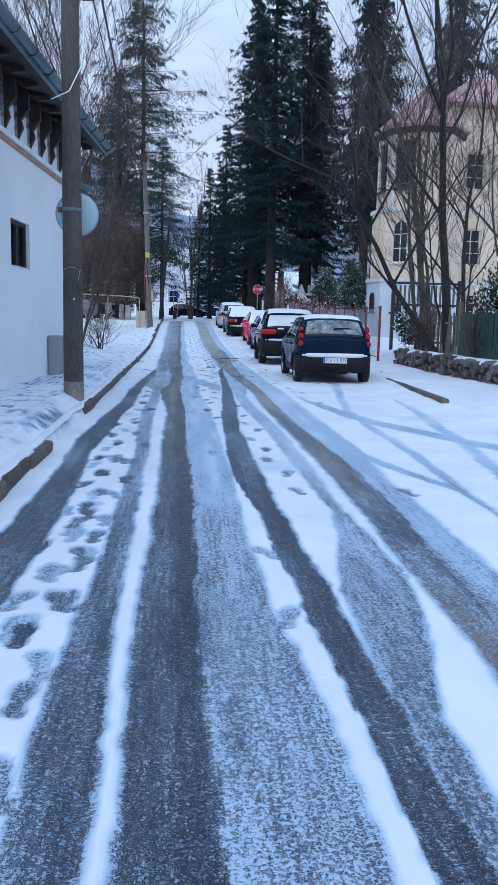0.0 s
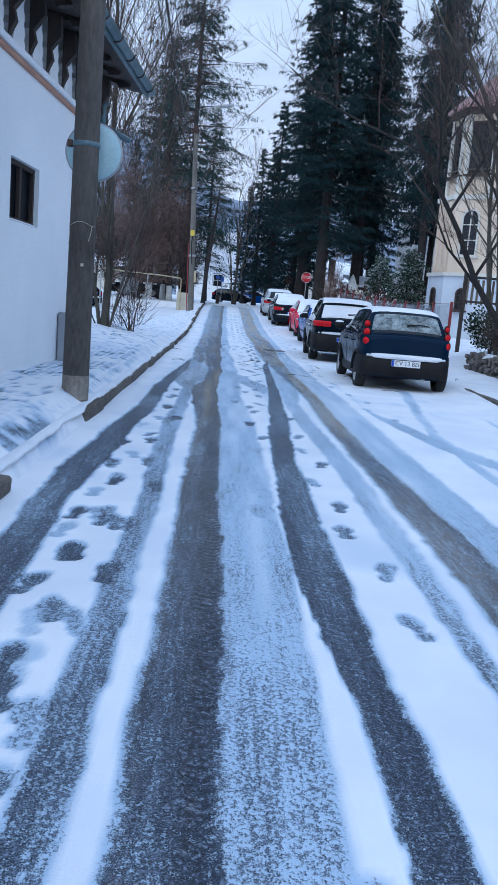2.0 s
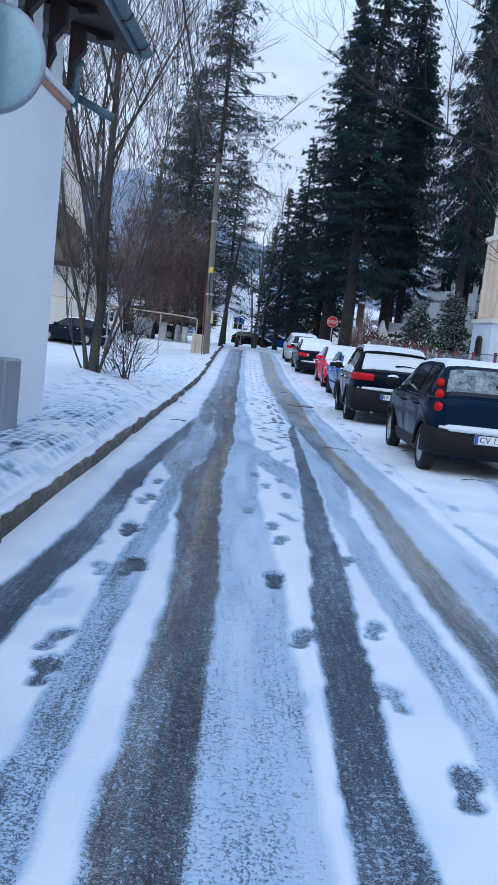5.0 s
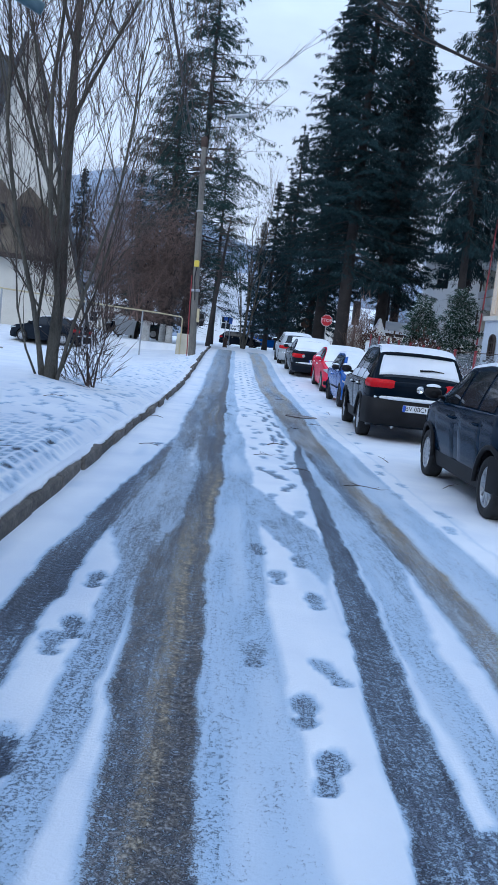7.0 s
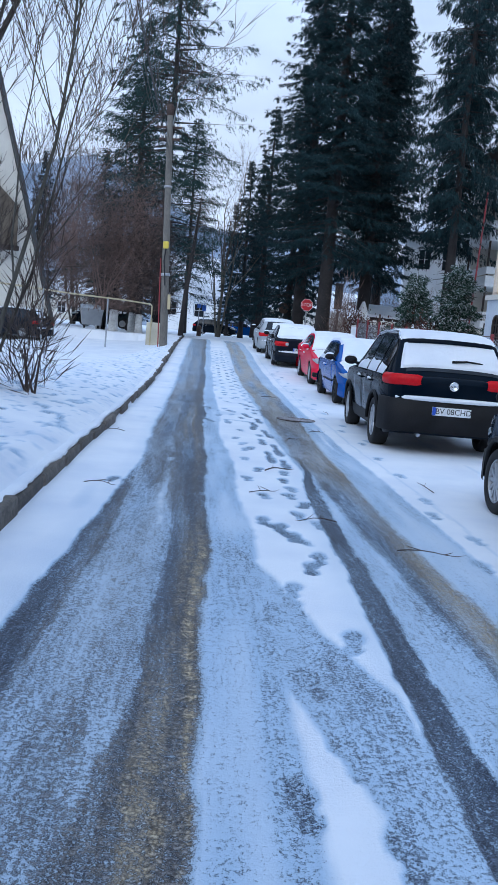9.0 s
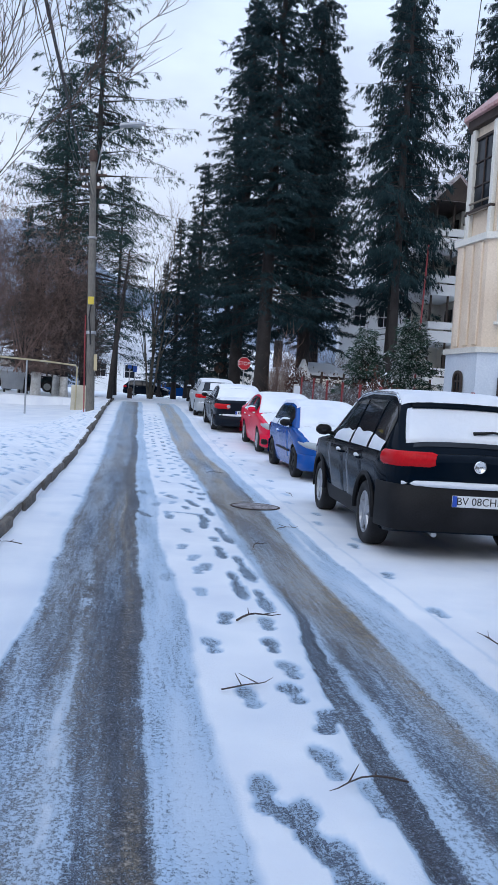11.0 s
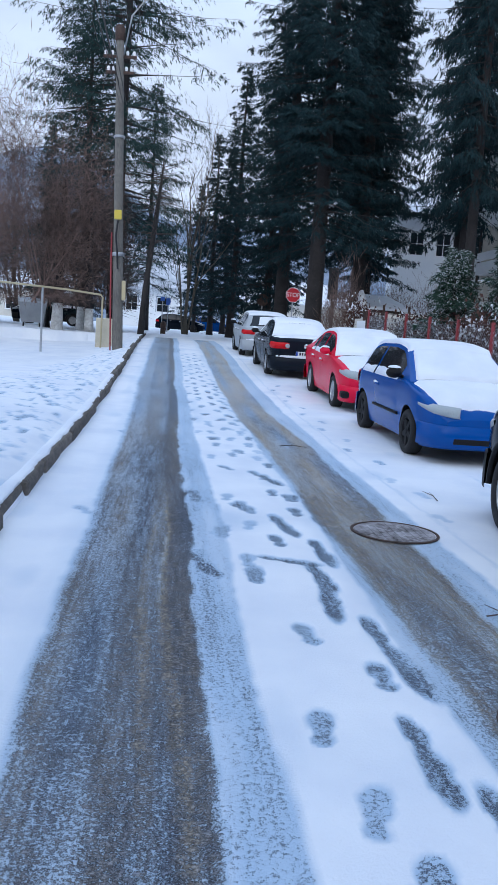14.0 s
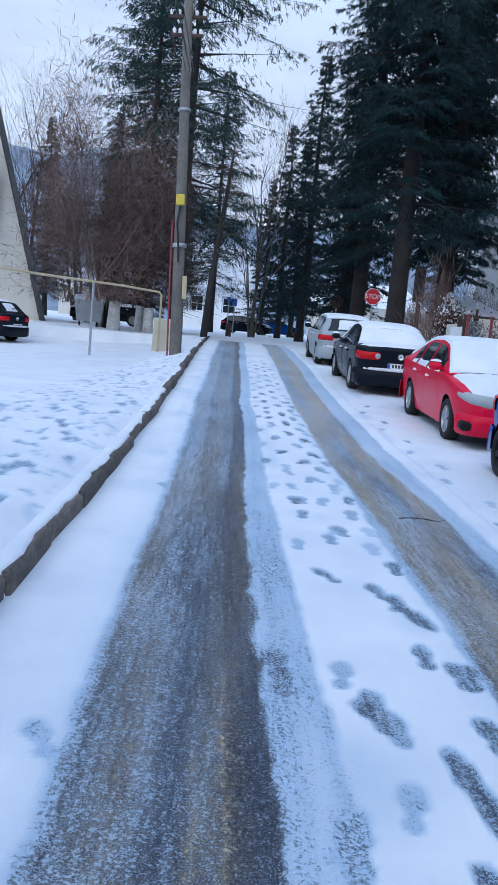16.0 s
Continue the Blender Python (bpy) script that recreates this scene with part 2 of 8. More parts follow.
NEEDLE_DARK = foliage("dark_needles", (0.004, 0.016, 0.021), (0.014, 0.042, 0.046))
NEEDLE_FROST = foliage("frosted_needles", (0.016, 0.04, 0.032), (0.05, 0.10, 0.07), 0.17)
DRYLEAF = foliage("dry_hedge_leaves", (0.035, 0.018, 0.016), (0.12, 0.055, 0.042), 0.22)
GREENLEAF = foliage("hedge_leaves", (0.012, 0.028, 0.02), (0.045, 0.07, 0.04), 0.24)
REDROOF = surface("red_roof_tin", (0.26, 0.09, 0.085), (0.56, 0.38, 0.37), 0.8, 10, 0.5, 0.3, 0.01)
REDFRAME = plain("red_paint", (0.26, 0.035, 0.042), 0.5)
GREENSHEET = surface("green_sheet", (0.006, 0.038, 0.032), (0.016, 0.072, 0.058), 0.8, 20, 0.45, 0.2, 0.005)
ROOFDARK = surface("dark_roof", (0.018, 0.022, 0.026), (0.065, 0.07, 0.078), 1.0, 14, 0.6, 0.4, 0.01)
TEALTIN = surface("teal_gutter_tin", (0.05, 0.10, 0.12), (0.15, 0.22, 0.25), 1.0, 20, 0.45, 0.2, 0.004, metal=0.3)
STONE = surface("field_stone", (0.03, 0.03, 0.032), (0.19, 0.17, 0.155), 2.5, 16, 0.9, 0.8, 0.02, rand=0.9)
TYRE = surface("tyre_rubber", (0.006, 0.006, 0.007), (0.02, 0.02, 0.022), 6, 60, 0.85, 0.4, 0.004)
BLACKPLASTIC = surface("black_plastic", (0.005, 0.005, 0.006), (0.014, 0.014, 0.016), 3, 60, 0.6, 0.2, 0.002)
BLACKPLASTIC.node_tree.nodes["Principled BSDF"].inputs["Specular IOR Level"].default_value = 0.2
ALLOY = plain("alloy_rim", (0.42, 0.43, 0.45), 0.35, 0.8)
STEEL = plain("galvanised_steel", (0.36, 0.38, 0.40), 0.45, 0.7)
IRON = surface("rusty_iron", (0.03, 0.02, 0.017), (0.12, 0.075, 0.06), 4, 30, 0.7, 0.5, 0.006, metal=0.4)
GLASS = glassy("car_glass", (0.006, 0.008, 0.011))
GLASS.node_tree.nodes["Principled BSDF"].inputs["Specular IOR Level"].default_value = 0.35
PANE = glassy("window_pane", (0.010, 0.013, 0.017))
PANE.node_tree.nodes["Principled BSDF"].inputs["Specular IOR Level"].default_value = 0.25
DARKPANE = plain("dark_pane", (0.008, 0.010, 0.013), 0.4)
DARKPANE.node_tree.nodes["Principled BSDF"].inputs["Specular IOR Level"].default_value = 0.05
RED_LENS = lens_mat("red_lens", (0.65, 0.012, 0.02))
CLEAR_LENS = lens_mat("clear_lens", (0.45, 0.50, 0.52))
CHROME = plain("chrome", (0.7, 0.72, 0.74), 0.2, 0.9)
PLATE = plain("plate_white", (0.72, 0.74, 0.76), 0.4)
PLATE_BLUE = plain("plate_blue", (0.02, 0.08, 0.45), 0.4)
INK = plain("black_ink", (0.015, 0.015, 0.017), 0.5)
SIGN_RED = plain("sign_red", (0.62, 0.02, 0.035), 0.35)
SIGN_WHITE = plain("sign_white", (0.80, 0.81, 0.83), 0.35)
SIGN_BLUE = plain("sign_blue", (0.02, 0.10, 0.42), 0.35)
YELLOW = plain("yellow_paint", (0.62, 0.47, 0.06), 0.5)
PIPEYELLOW = plain("pipe_paint", (0.48, 0.40, 0.24), 0.55)
BEIGE = plain("beige_box", (0.48, 0.44, 0.34), 0.5)
ORANGE = plain("orange_trim", (0.42, 0.23, 0.16), 0.7)
FROSTPLASTIC = plain("pale_teal_disc", (0.34, 0.50, 0.54), 0.35)
CABLE = plain("black_cable", (0.012, 0.012, 0.014), 0.6)
TILEROOF = surface("grey_metal_tile", (0.16, 0.10, 0.10), (0.60, 0.60, 0.64), 3.0, 7, 0.5, 0.3, 0.01)
SNOWTILE = surface("snowy_roof_tiles", (0.30, 0.33, 0.38), (0.68, 0.71, 0.76), 0.9, 5, 0.8, 0.4, 0.03, (1, 5, 5))
# distance haze is painted in: pale blue stands for dark woods seen through mist
HAZY_HILL = surface("hazy_wooded_hill", (0.13, 0.17, 0.23), (0.30, 0.36, 0.45), 0.02, 0.28, 0.95, 0, 0.1)


# ---- mesh tools ----
class Geo:
    """Collects vertices and faces of one mesh."""

    def __init__(self):
        self.v, self.f = [], []

    def add(self, verts, faces, m=None):
        n = len(self.v)
        self.v += [tuple(m @ Vector(p)) for p in verts] if m is not None else [tuple(p) for p in verts]
        self.f += [tuple(n + i for i in face) for face in faces]
        return self

    def box(self, x0, y0, z0, x1, y1, z1, bev=0.01, m=None):
        lo, hi = (x0, y0, z0), (x1, y1, z1)
        bev = min(bev, 0.45 * min(abs(b - a) for a, b in zip(lo, hi)))
        idx, verts = {}, []
        for sx in (0, 1):
            for sy in (0, 1):
                for sz in (0, 1):
                    s = (sx, sy, sz)
                    for ax in range(3):
                        p = [(hi if s[k] else lo)[k] for k in range(3)]
                        for k in range(3):
                            if k != ax:
                                p[k] += -bev if s[k] else bev
                        idx[s, ax] = len(verts)
                        verts.append(p)
        faces = []
        for ax in range(3):
            a, b = [k for k in range(3) if k != ax]
            for side in (0, 1):
                ring = []
                for u, w in ((0, 0), (1, 0), (1, 1), (0, 1)):
                    s = [0, 0, 0]
                    s[ax], s[a], s[b] = side, u, w
                    ring.append(idx[tuple(s), ax])
                faces.append(ring if (side == 1) == (ax != 1) else ring[::-1])
            for u in (0, 1):
                for w in (0, 1):
                    s0, s1 = [0, 0, 0], [0, 0, 0]
                    s0[ax], s1[ax] = 0, 1
                    s0[a] = s1[a] = u
                    s0[b] = s1[b] = w
                    s0, s1 = tuple(s0), tuple(s1)
                    faces.append([idx[s0, a], idx[s1, a], idx[s1, b], idx[s0, b]])
        for s in {k[0] for k in idx}:
            faces.append([idx[s, 0], idx[s, 1], idx[s, 2]])
        return self.add(verts, faces, m)

    def tube(self, pts, radii, n=8, cap=True, m=None):
        pts = [Vector(p) for p in pts]
        if isinstance(radii, (int, float)):
            radii = [radii] * len(pts)
        radii = [float(r) for r in radii]
        verts, faces, side = [], [], None
        for k, p in enumerate(pts):
            d = (pts[min(k + 1, len(pts) - 1)] - pts[max(k - 1, 0)]).normalized()
            if side is None:
                side = d.cross(Vector((0, 0, 1)) if abs(d.z) < 0.9 else Vector((1, 0, 0))).normalized()
            side = (side - d * side.dot(d)).normalized()
            up = d.cross(side)
            for j in range(n):
                a = 2 * math.pi * j / n
                verts.append(p + radii[k] * (math.cos(a) * side + math.sin(a) * up))
        for k in range(len(pts) - 1):
            for j in range(n):
                faces.append((k * n + j, k * n + (j + 1) % n, (k + 1) * n + (j + 1) % n, (k + 1) * n + j))
        if cap:
            faces += [tuple(range(n))[::-1], tuple((len(pts) - 1) * n + j for j in range(n))]
        return self.add(verts, faces, m)

    def lathe(self, profile, n=24, m=None, closed=False):
        """profile: (radius, height) pairs turned about z."""
        verts, faces = [], []
        for r, z in profile:
            verts += [(r * math.cos(2 * math.pi * j / n), r * math.sin(2 * math.pi * j / n), z) for j in range(n)]
        k = len(profile)
        for a in range(k if closed else k - 1):
            b = (a + 1) % k
            faces += [(a * n + j, a * n + (j + 1) % n, b * n + (j + 1) % n, b * n + j) for j in range(n)]
        return self.add(verts, faces, m)

    def sheet(self, rows, m=None, flip=False):
        nu, nv = len(rows), len(rows[0])
        verts = [p for row in rows for p in row]
        faces = [(i * nv + j, i * nv + j + 1, (i + 1) * nv + j + 1, (i + 1) * nv + j) for i in range(nu - 1) for j in range(nv - 1)]
        return self.add(verts, [f[::-1] for f in faces] if flip else faces, m)

    def slab(self, outline, z0, z1, m=None):
        """A flat prism over an outline of (x, y)."""
        n = len(outline)
        verts = [(x, y, z0) for x, y in outline] + [(x, y, z1) for x, y in outline]
        faces = [tuple(range(n))[::-1], tuple(range(n, 2 * n))] + [(j, (j + 1) % n, n + (j + 1) % n, n + j) for j in range(n)]
        return self.add(verts, faces, m)

    def mesh(self, name, mat, smooth=False):
        me = bpy.data.meshes.new(name)
        me.from_pydata(self.v, [], self.f)
        me.materials.append(mat)
        if smooth:
            me.polygons.foreach_set("use_smooth", [True] * len(me.polygons))
        me.update()
        return me


def part(name, geo, mat, parent=None, label="", smooth=False, m=None):
    ob = new(name, geo.mesh(name, mat, smooth))
    if parent is not None:
        ob.parent = parent
    if m is not None:
        ob.matrix_basis = m
    if label:
        ob["label"] = label
    return ob


def thing(name, m, label, category, group="", kind=""):
    ob = new(name)
    ob.matrix_basis = m
    ob.empty_display_size = 0.2
    return tagged(ob, label, category, group, kind)


def solid(name, geo, mat, label, category, smooth=False, m=None, group="", kind=""):
    return tagged(part(name, geo, mat, None, "", smooth, m), label, category, group, kind)


def text_mesh(words, size, mat, parent, m, name="lettering"):
    cu = bpy.data.curves.new(name, "FONT")
    cu.body, cu.size, cu.extrude = words, size, 0.0012
    cu.align_x, cu.align_y = "CENTER", "CENTER"
    cu.materials.append(mat)
    ob = new(name, cu)
    ob.parent, ob.matrix_basis = parent, m
    return ob


# ---- the lie of the land ----
ROAD_L, ROAD_R = -1.30, 4.42
PY = np.array([-200, -60, 0, 26, 30, 34, 37, 40, 43, 47, 51, 55, 60, 70, 90, 140, 900.0])
PZ = np.array([-1.0, -0.2, 0.04, 0.06, 0.09, 0.165, 0.26, 0.40, 0.56, 0.78, 0.98, 1.12, 1.22, 1.3, 1.5, 2.2, 6.0])
FY = np.arange(-210, 900, 0.5)
FZ = np.interp(FY, PY, PZ)
FZ = np.convolve(np.pad(FZ, 6, "edge"), np.ones(13) / 13, "valid")


def grade(y):
    return np.interp(y, FY, FZ)


def land_left(y):
    return np.interp(y, [-20, 16, 20, 24, 30, 38, 47, 56, 64, 90], [0.26, 0.27, 0.42, 0.55, 0.52, 0.42, 0.36, 0.55, 0.8, 1.3])


def land(x, y):
    """Height of the snowy ground beside the road."""
    x, y = np.asarray(x, float), np.asarray(y, float)
    g = grade(y)
    t = np.clip((-1.4 - x) / 1.9, 0, 1)
    t1 = np.clip((-1.36 - x) / 0.32, 0, 1)
    near = g + 0.115 + np.interp(y, [0, 18, 24, 60], [0.16, 0.16, 0.07, 0.05]) * t1 * t1 * (3 - 2 * t1)
    left = near * (1 - t) + np.where(y > 56, g + 0.05, land_left(y)) * t
    left = np.where(y > 58, g + 0.02 + 0 * x, left)
    r = np.clip((x - 6.5) / 1.2, 0, 1)
    right = g + 0.13 + r * np.interp(y, [-10, 24, 30, 60], [0.5, 0.5, 0.2, 0.3])
    right = np.where(y > 58, g + 0.02, right)
    mid = np.where(y > 57.5, g, g - 0.10)
    z = np.where(x < -1.38, left, np.where(x > 4.5, right, mid))
    far = np.clip((np.abs(x) - 14) / 40, 0, 1)
    return z + far * 0.3


def bands(y, rows):
    rows = np.array(rows)
    return np.interp(y, rows[:, 0], rows[:, 1]), np.interp(y, rows[:, 0], rows[:, 2])


def soft_band(x, y, rows, edge, wob=0.0):
    a, b = bands(y, rows)
    return np.clip((x - a) / edge + 0.5, 0, 1) * np.clip((b - x) / edge + 0.5, 0, 1)


def wobble(x, y, scale, seed):
    """Cheap smooth value noise on arrays, about -1 to 1."""
    rng = np.random.RandomState(seed)
    tab = rng.uniform(-1, 1, (64, 64))
    u, w = x / scale + 1000, y / scale + 1000
    i, j = np.floor(u).astype(int), np.floor(w).astype(int)
    fu, fw = u - i, w - j
    fu, fw = fu * fu * (3 - 2 * fu), fw * fw * (3 - 2 * fw)
    g = lambda a, b: tab[a % 64, b % 64]  # noqa: E731
    return (g(i, j) * (1 - fu) + g(i + 1, j) * fu) * (1 - fw) + (g(i, j + 1) * (1 - fu) + g(i + 1, j + 1) * fu) * fw


# wheel tracks: y, left edge, right edge; snow left in them; sand in them; softness of the edge
TRACKS, DRIFTS, PRINTS = [], [], []


def track(rows, left, sand, edge):
    rows = np.array(rows)
    first, last = rows[0].copy(), rows[-1].copy()
    first[0], last[0] = -8, 60
    TRACKS.append((np.vstack([first, rows, last]), left, sand, edge))


# the walker's main track, dark and gritty, and its darkest core
track([(2.6, -0.19, 0.11), (8, -0.17, 0.11), (11.3, -0.19, 0.08), (12.5, -0.26, 0.05), (13.7, -0.32, 0.02), (15.2, -0.38, 0.02), (16.4, -0.22, 0.04), (19, -0.22, 0.06), (21, -0.31, 0.07),
       (22.4, -0.40, 0.03), (26, -0.41, 0.02), (28.4, -0.44, 0.02), (32, -0.48, 0.01), (37, -0.54, 0.0)], 0.29, 0.40, 0.12)
track([(3, -0.01, 0.09), (7, 0.0, 0.10), (12, -0.10, 0.03), (15, -0.12, 0.0), (19, -0.10, 0.04), (23, -0.13, 0.02), (30, -0.16, 0.0)], 0.17, 0.28, 0.10)
# streaks of yellow sand in it
track([(11, -0.15, -0.14), (13, -0.16, -0.06), (16, -0.20, -0.08), (18.5, -0.16, -0.06), (21.5, -0.20, -0.13), (23.5, -0.23, -0.16), (25.4, -0.28, -0.22), (27, -0.28, -0.24), (28, -0.27, -0.265)], 0.30, 1.0, 0.05)
track([(15, 0.0, 0.005), (17, -0.05, 0.01), (20, -0.04, 0.03), (22, -0.10, -0.03), (23.5, -0.11, -0.04), (25.5, -0.17, -0.11), (27, -0.17, -0.14), (29, -0.16, -0.155)], 0.30, 1.0, 0.05)
# thinner slush to the left of it
track([(14.5, -0.40, -0.39), (16, -0.72, -0.2), (19, -0.70, -0.2), (21, -0.63, -0.2), (22.3, -0.65, -0.3), (23.5, -0.5, -0.49)], 0.50, 0.35, 0.20)
track([(20.2, -0.40, -0.39), (21.2, -0.58, -0.3), (22.3, -0.65, -0.3), (28, -0.72, -0.3), (32, -0.70, -0.3), (37, -0.78, -0.3)], 0.37, 0.38, 0.26)
# slush between the two wheels, and the wedge that crosses it
track([(2.5, 0.08, 0.52), (3.4, 0.1, 0.46), (4.8, 0.1, 0.43), (9, 0.1, 0.48), (11.6, 0.08, 0.46), (12.5, 0.05, 0.41), (14.5, 0.02, 0.36), (16.4, 0.04, 0.38), (17.1, 0.05, 0.34), (17.7, 0.05, 0.33),
       (18.9, 0.06, 0.37), (22, 0.03, 0.33), (24.6, 0.0, 0.23), (26, 0.0, 0.28), (31, 0.0, 0.26), (36, 0.0, 0.2)], 0.66, 0.0, 0.10)
track([(14.9, 0.72, 0.73), (15.5, 0.58, 0.84), (16.4, 0.38, 0.80), (17.05, 0.28, 0.60), (17.9, 0.12, 0.43), (18.6, 0.1, 0.2), (18.9, 0.1, 0.11)], 0.60, 0.05, 0.10)
# the right wheel
track([(2.5, 0.62, 0.78), (4.3, 0.57, 0.75), (5.5, 0.55, 0.71), (6.75, 0.46, 0.73), (8, 0.49, 0.74), (9.6, 0.55, 0.75), (11.6, 0.60, 0.85), (12.8, 0.68, 0.90), (14, 0.74, 0.94), (16.3, 0.84, 1.0),
       (18, 0.89, 1.04), (20.4, 0.96, 1.10), (22, 1.08, 1.15), (23, 1.15, 1.16)], 0.25, 0.06, 0.06)
track([(2.5, 0.78, 0.92), (3, 0.78, 1.02), (3.8, 0.79, 1.17), (4.65, 0.94, 1.19), (5.5, 1.06, 1.16), (7.3, 1.06, 1.22), (9.7, 1.05, 1.25), (12, 0.98, 1.2), (14, 0.96, 1.17), (15.5, 1.0, 1.28), (18, 1.03, 1.27), (20, 1.08, 1.24), (23, 1.02, 1.2)], 0.60, 0.15, 0.10)
# the brown track of the other lane, and slush to its right
track([(3.3, 1.22, 1.46), (4.4, 1.22, 1.49), (5.4, 1.27, 1.57), (7, 1.30, 1.62), (9.7, 1.30, 1.56), (12.5, 1.30, 1.55), (14.3, 1.33, 1.56), (16.4, 1.28, 1.55), (19.7, 1.20, 1.53), (21.7, 1.15, 1.53), (22.8, 1.06, 1.54),
       (24.1, 1.14, 1.59), (26.6, 1.10, 1.66), (28, 1.05, 1.69), (29.4, 1.10, 1.71), (31.4, 1.12, 1.74), (34, 0.98, 1.62), (37, 0.98, 1.6)], 0.35, 0.92, 0.17)
track([(4.2, 1.4, 1.72), (6.2, 1.5, 1.78), (8, 1.5, 1.86), (12, 1.5, 1.94), (14.6, 1.5, 1.95), (17.2, 1.5, 1.89), (22, 1.5, 1.86), (24.4, 1.5, 1.74), (28, 1.6, 1.86), (34, 1.5, 1.8)], 0.68, 0.1, 0.14)
# the two left-hand tracks towards the kerb
track([(6, -1.12, -0.82), (8, -1.09, -0.86), (9.2, -1.11, -0.80), (10.9, -1.06, -0.81), (12.7, -0.95, -0.72), (15.2, -0.92, -0.71), (18.5, -0.79, -0.61), (20.5, -0.68, -0.60), (21.5, -0.66, -0.65)], 0.28, 0.10, 0.09)
track([(2.6, -0.48, -0.25), (4, -0.44, -0.27), (6, -0.46, -0.30), (8.2, -0.43, -0.29), (9.6, -0.50, -0.32), (12, -0.57, -0.39), (13, -0.51, -0.35), (14.2, -0.52, -0.36), (16.6, -0.46, -0.38), (18, -0.45, -0.44)], 0.52, 0.05, 0.09)
# a car that turned in from the right
track([(6, 4.5, 4.9), (7, 4.1, 4.5), (8, 3.5, 3.9), (9.5, 2.85, 3.2), (11, 2.35, 2.65), (13, 2.1, 2.3), (14, 2.1, 2.11)], 0.62, 0.0, 0.12)
track([(4.4, 2.2, 2.21), (6.2, 2.24, 2.34), (7.8, 2.32, 2.46), (9.5, 2.38, 2.52), (12, 2.5, 2.62), (17, 3.2, 3.4), (18, 3.3, 3.31)], 0.68, 0.0, 0.08)
track([(6.1, 2.26, 2.27), (6.3, 2.18, 2.30), (7.3, 1.86, 2.02), (8.0, 1.78, 1.9)], 0.66, 0.0, 0.07)
track([(5.5, 2.62, 2.7), (6.8, 2.82, 2.98), (8.4, 3.08, 3.25), (10.1, 3.30, 3.5), (12.5, 3.6, 3.75), (14, 3.8, 3.81)], 0.68, 0.0, 0.08)
# pale frozen patches on top of the dark track: place, half width, half length, amount
DRIFTS += [(-0.36, 22.9, 0.035, 0.45, 0.30), (-0.36, 22.1, 0.045, 0.3, 0.26), (-0.30, 19.6, 0.03, 0.9, 0.2), (-0.16, 26.3, 0.012, 0.9, 0.25), (-0.05, 14.0, 0.012, 1.4, 0.14)]
prng = random.Random(7)


def stride(x0, y0, x1, y1, spread=0.09, step=0.62, depth=1.0):
    """A line of footprints between two places."""
    n = max(1, int(math.hypot(x1 - x0, y1 - y0) / step))
    a = math.atan2(x1 - x0, y1 - y0)
    for k in range(n + 1):
        t = k / n
        s = (-1) ** k * spread
        PRINTS.append((x0 + (x1 - x0) * t + s + prng.gauss(0, 0.02), y0 + (y1 - y0) * t + prng.gauss(0, 0.06), a + prng.gauss(0, 0.15) - 0.12 * (-1) ** k, depth * prng.choice((0.25, 0.4, 0.55, 0.7, 0.9, 1.1)), 1.0))


def steps(depth, *places):
    """Single footprints, one after the other."""
    for x, y in places:
        PRINTS.append((x, y, prng.gauss(0, 0.15), depth * prng.uniform(0.75, 1.2), 1.0))


def scuff(x0, y0, x1, y1, depth=0.9):
    """A dragged footstep: one long mark between two places."""
    PRINTS.append(((x0 + x1) / 2, (y0 + y1) / 2, math.atan2(x1 - x0, y1 - y0), depth, max(1.0, 0.5 + math.hypot(x1 - x0, y1 - y0) / 0.32)))


steps(1.1, (-0.69, 6.88), (-0.61, 7.66), (-0.61, 6.11), (-0.66, 5.63), (-0.67, 5.17), (-0.51, 4.84), (-0.56, 4.48), (-0.53, 4.28), (-0.62, 5.4), (-0.58, 3.7), (-0.66, 3.3), (-0.55, 2.7))
steps(1.1, (-0.78, 9.16), (-0.67, 8.54), (-0.77, 7.6), (-0.59, 7.5), (-0.52, 7.44), (-0.44, 7.44), (-0.51, 9.27), (-0.37, 8.45), (-0.65, 6.9), (-0.45, 6.61), (-0.57, 10.24), (-0.8, 10.04))
stride(-0.72, 2.4, -0.72, 9.5, 0.05, 0.42)
stride(-0.60, 2.2, -0.56, 6.0, 0.06, 0.36, 0.9)
stride(-0.68, 10.6, -0.66, 14.0, 0.07, 0.5)
steps(0.55, (0.33, 7.96), (0.37, 5.32), (0.5, 4.49), (0.37, 3.9), (0.5, 3.46), (0.45, 3.07), (0.34, 8.69), (0.39, 6.81), (0.42, 10.14), (1.1, 4.74), (1.18, 4.13), (1.06, 3.45))
steps(0.85, (0.95, 6.89), (0.94, 6.18), (0.95, 9.67), (0.79, 8.95), (0.90, 8.23), (0.84, 7.6), (0.83, 10.32), (0.88, 11.1), (0.91, 12.43), (1.82, 6.14))
steps(0.75, (0.26, 13.76), (0.58, 13.62), (0.44, 13.23), (0.48, 12.81), (0.40, 11.87), (-0.59, 14.61), (-0.62, 13.68), (-0.45, 13.65), (0.62, 14.61), (0.43, 14.99), (0.33, 15.63), (0.50, 10.9))
steps(1.15, (-0.59, 12.71), (-0.57, 12.62), (-0.41, 11.85), (-0.46, 11.75), (0.40, 11.80))
steps(0.7, (0.60, 15.4), (0.52, 15.9), (0.66, 16.1), (0.73, 16.95), (0.57, 16.64), (0.46, 16.49), (0.38, 17.28), (0.50, 17.38), (0.53, 17.68), (0.69, 18.14), (0.77, 18.37), (0.66, 18.89), (0.48, 19.35), (0.60, 19.15))
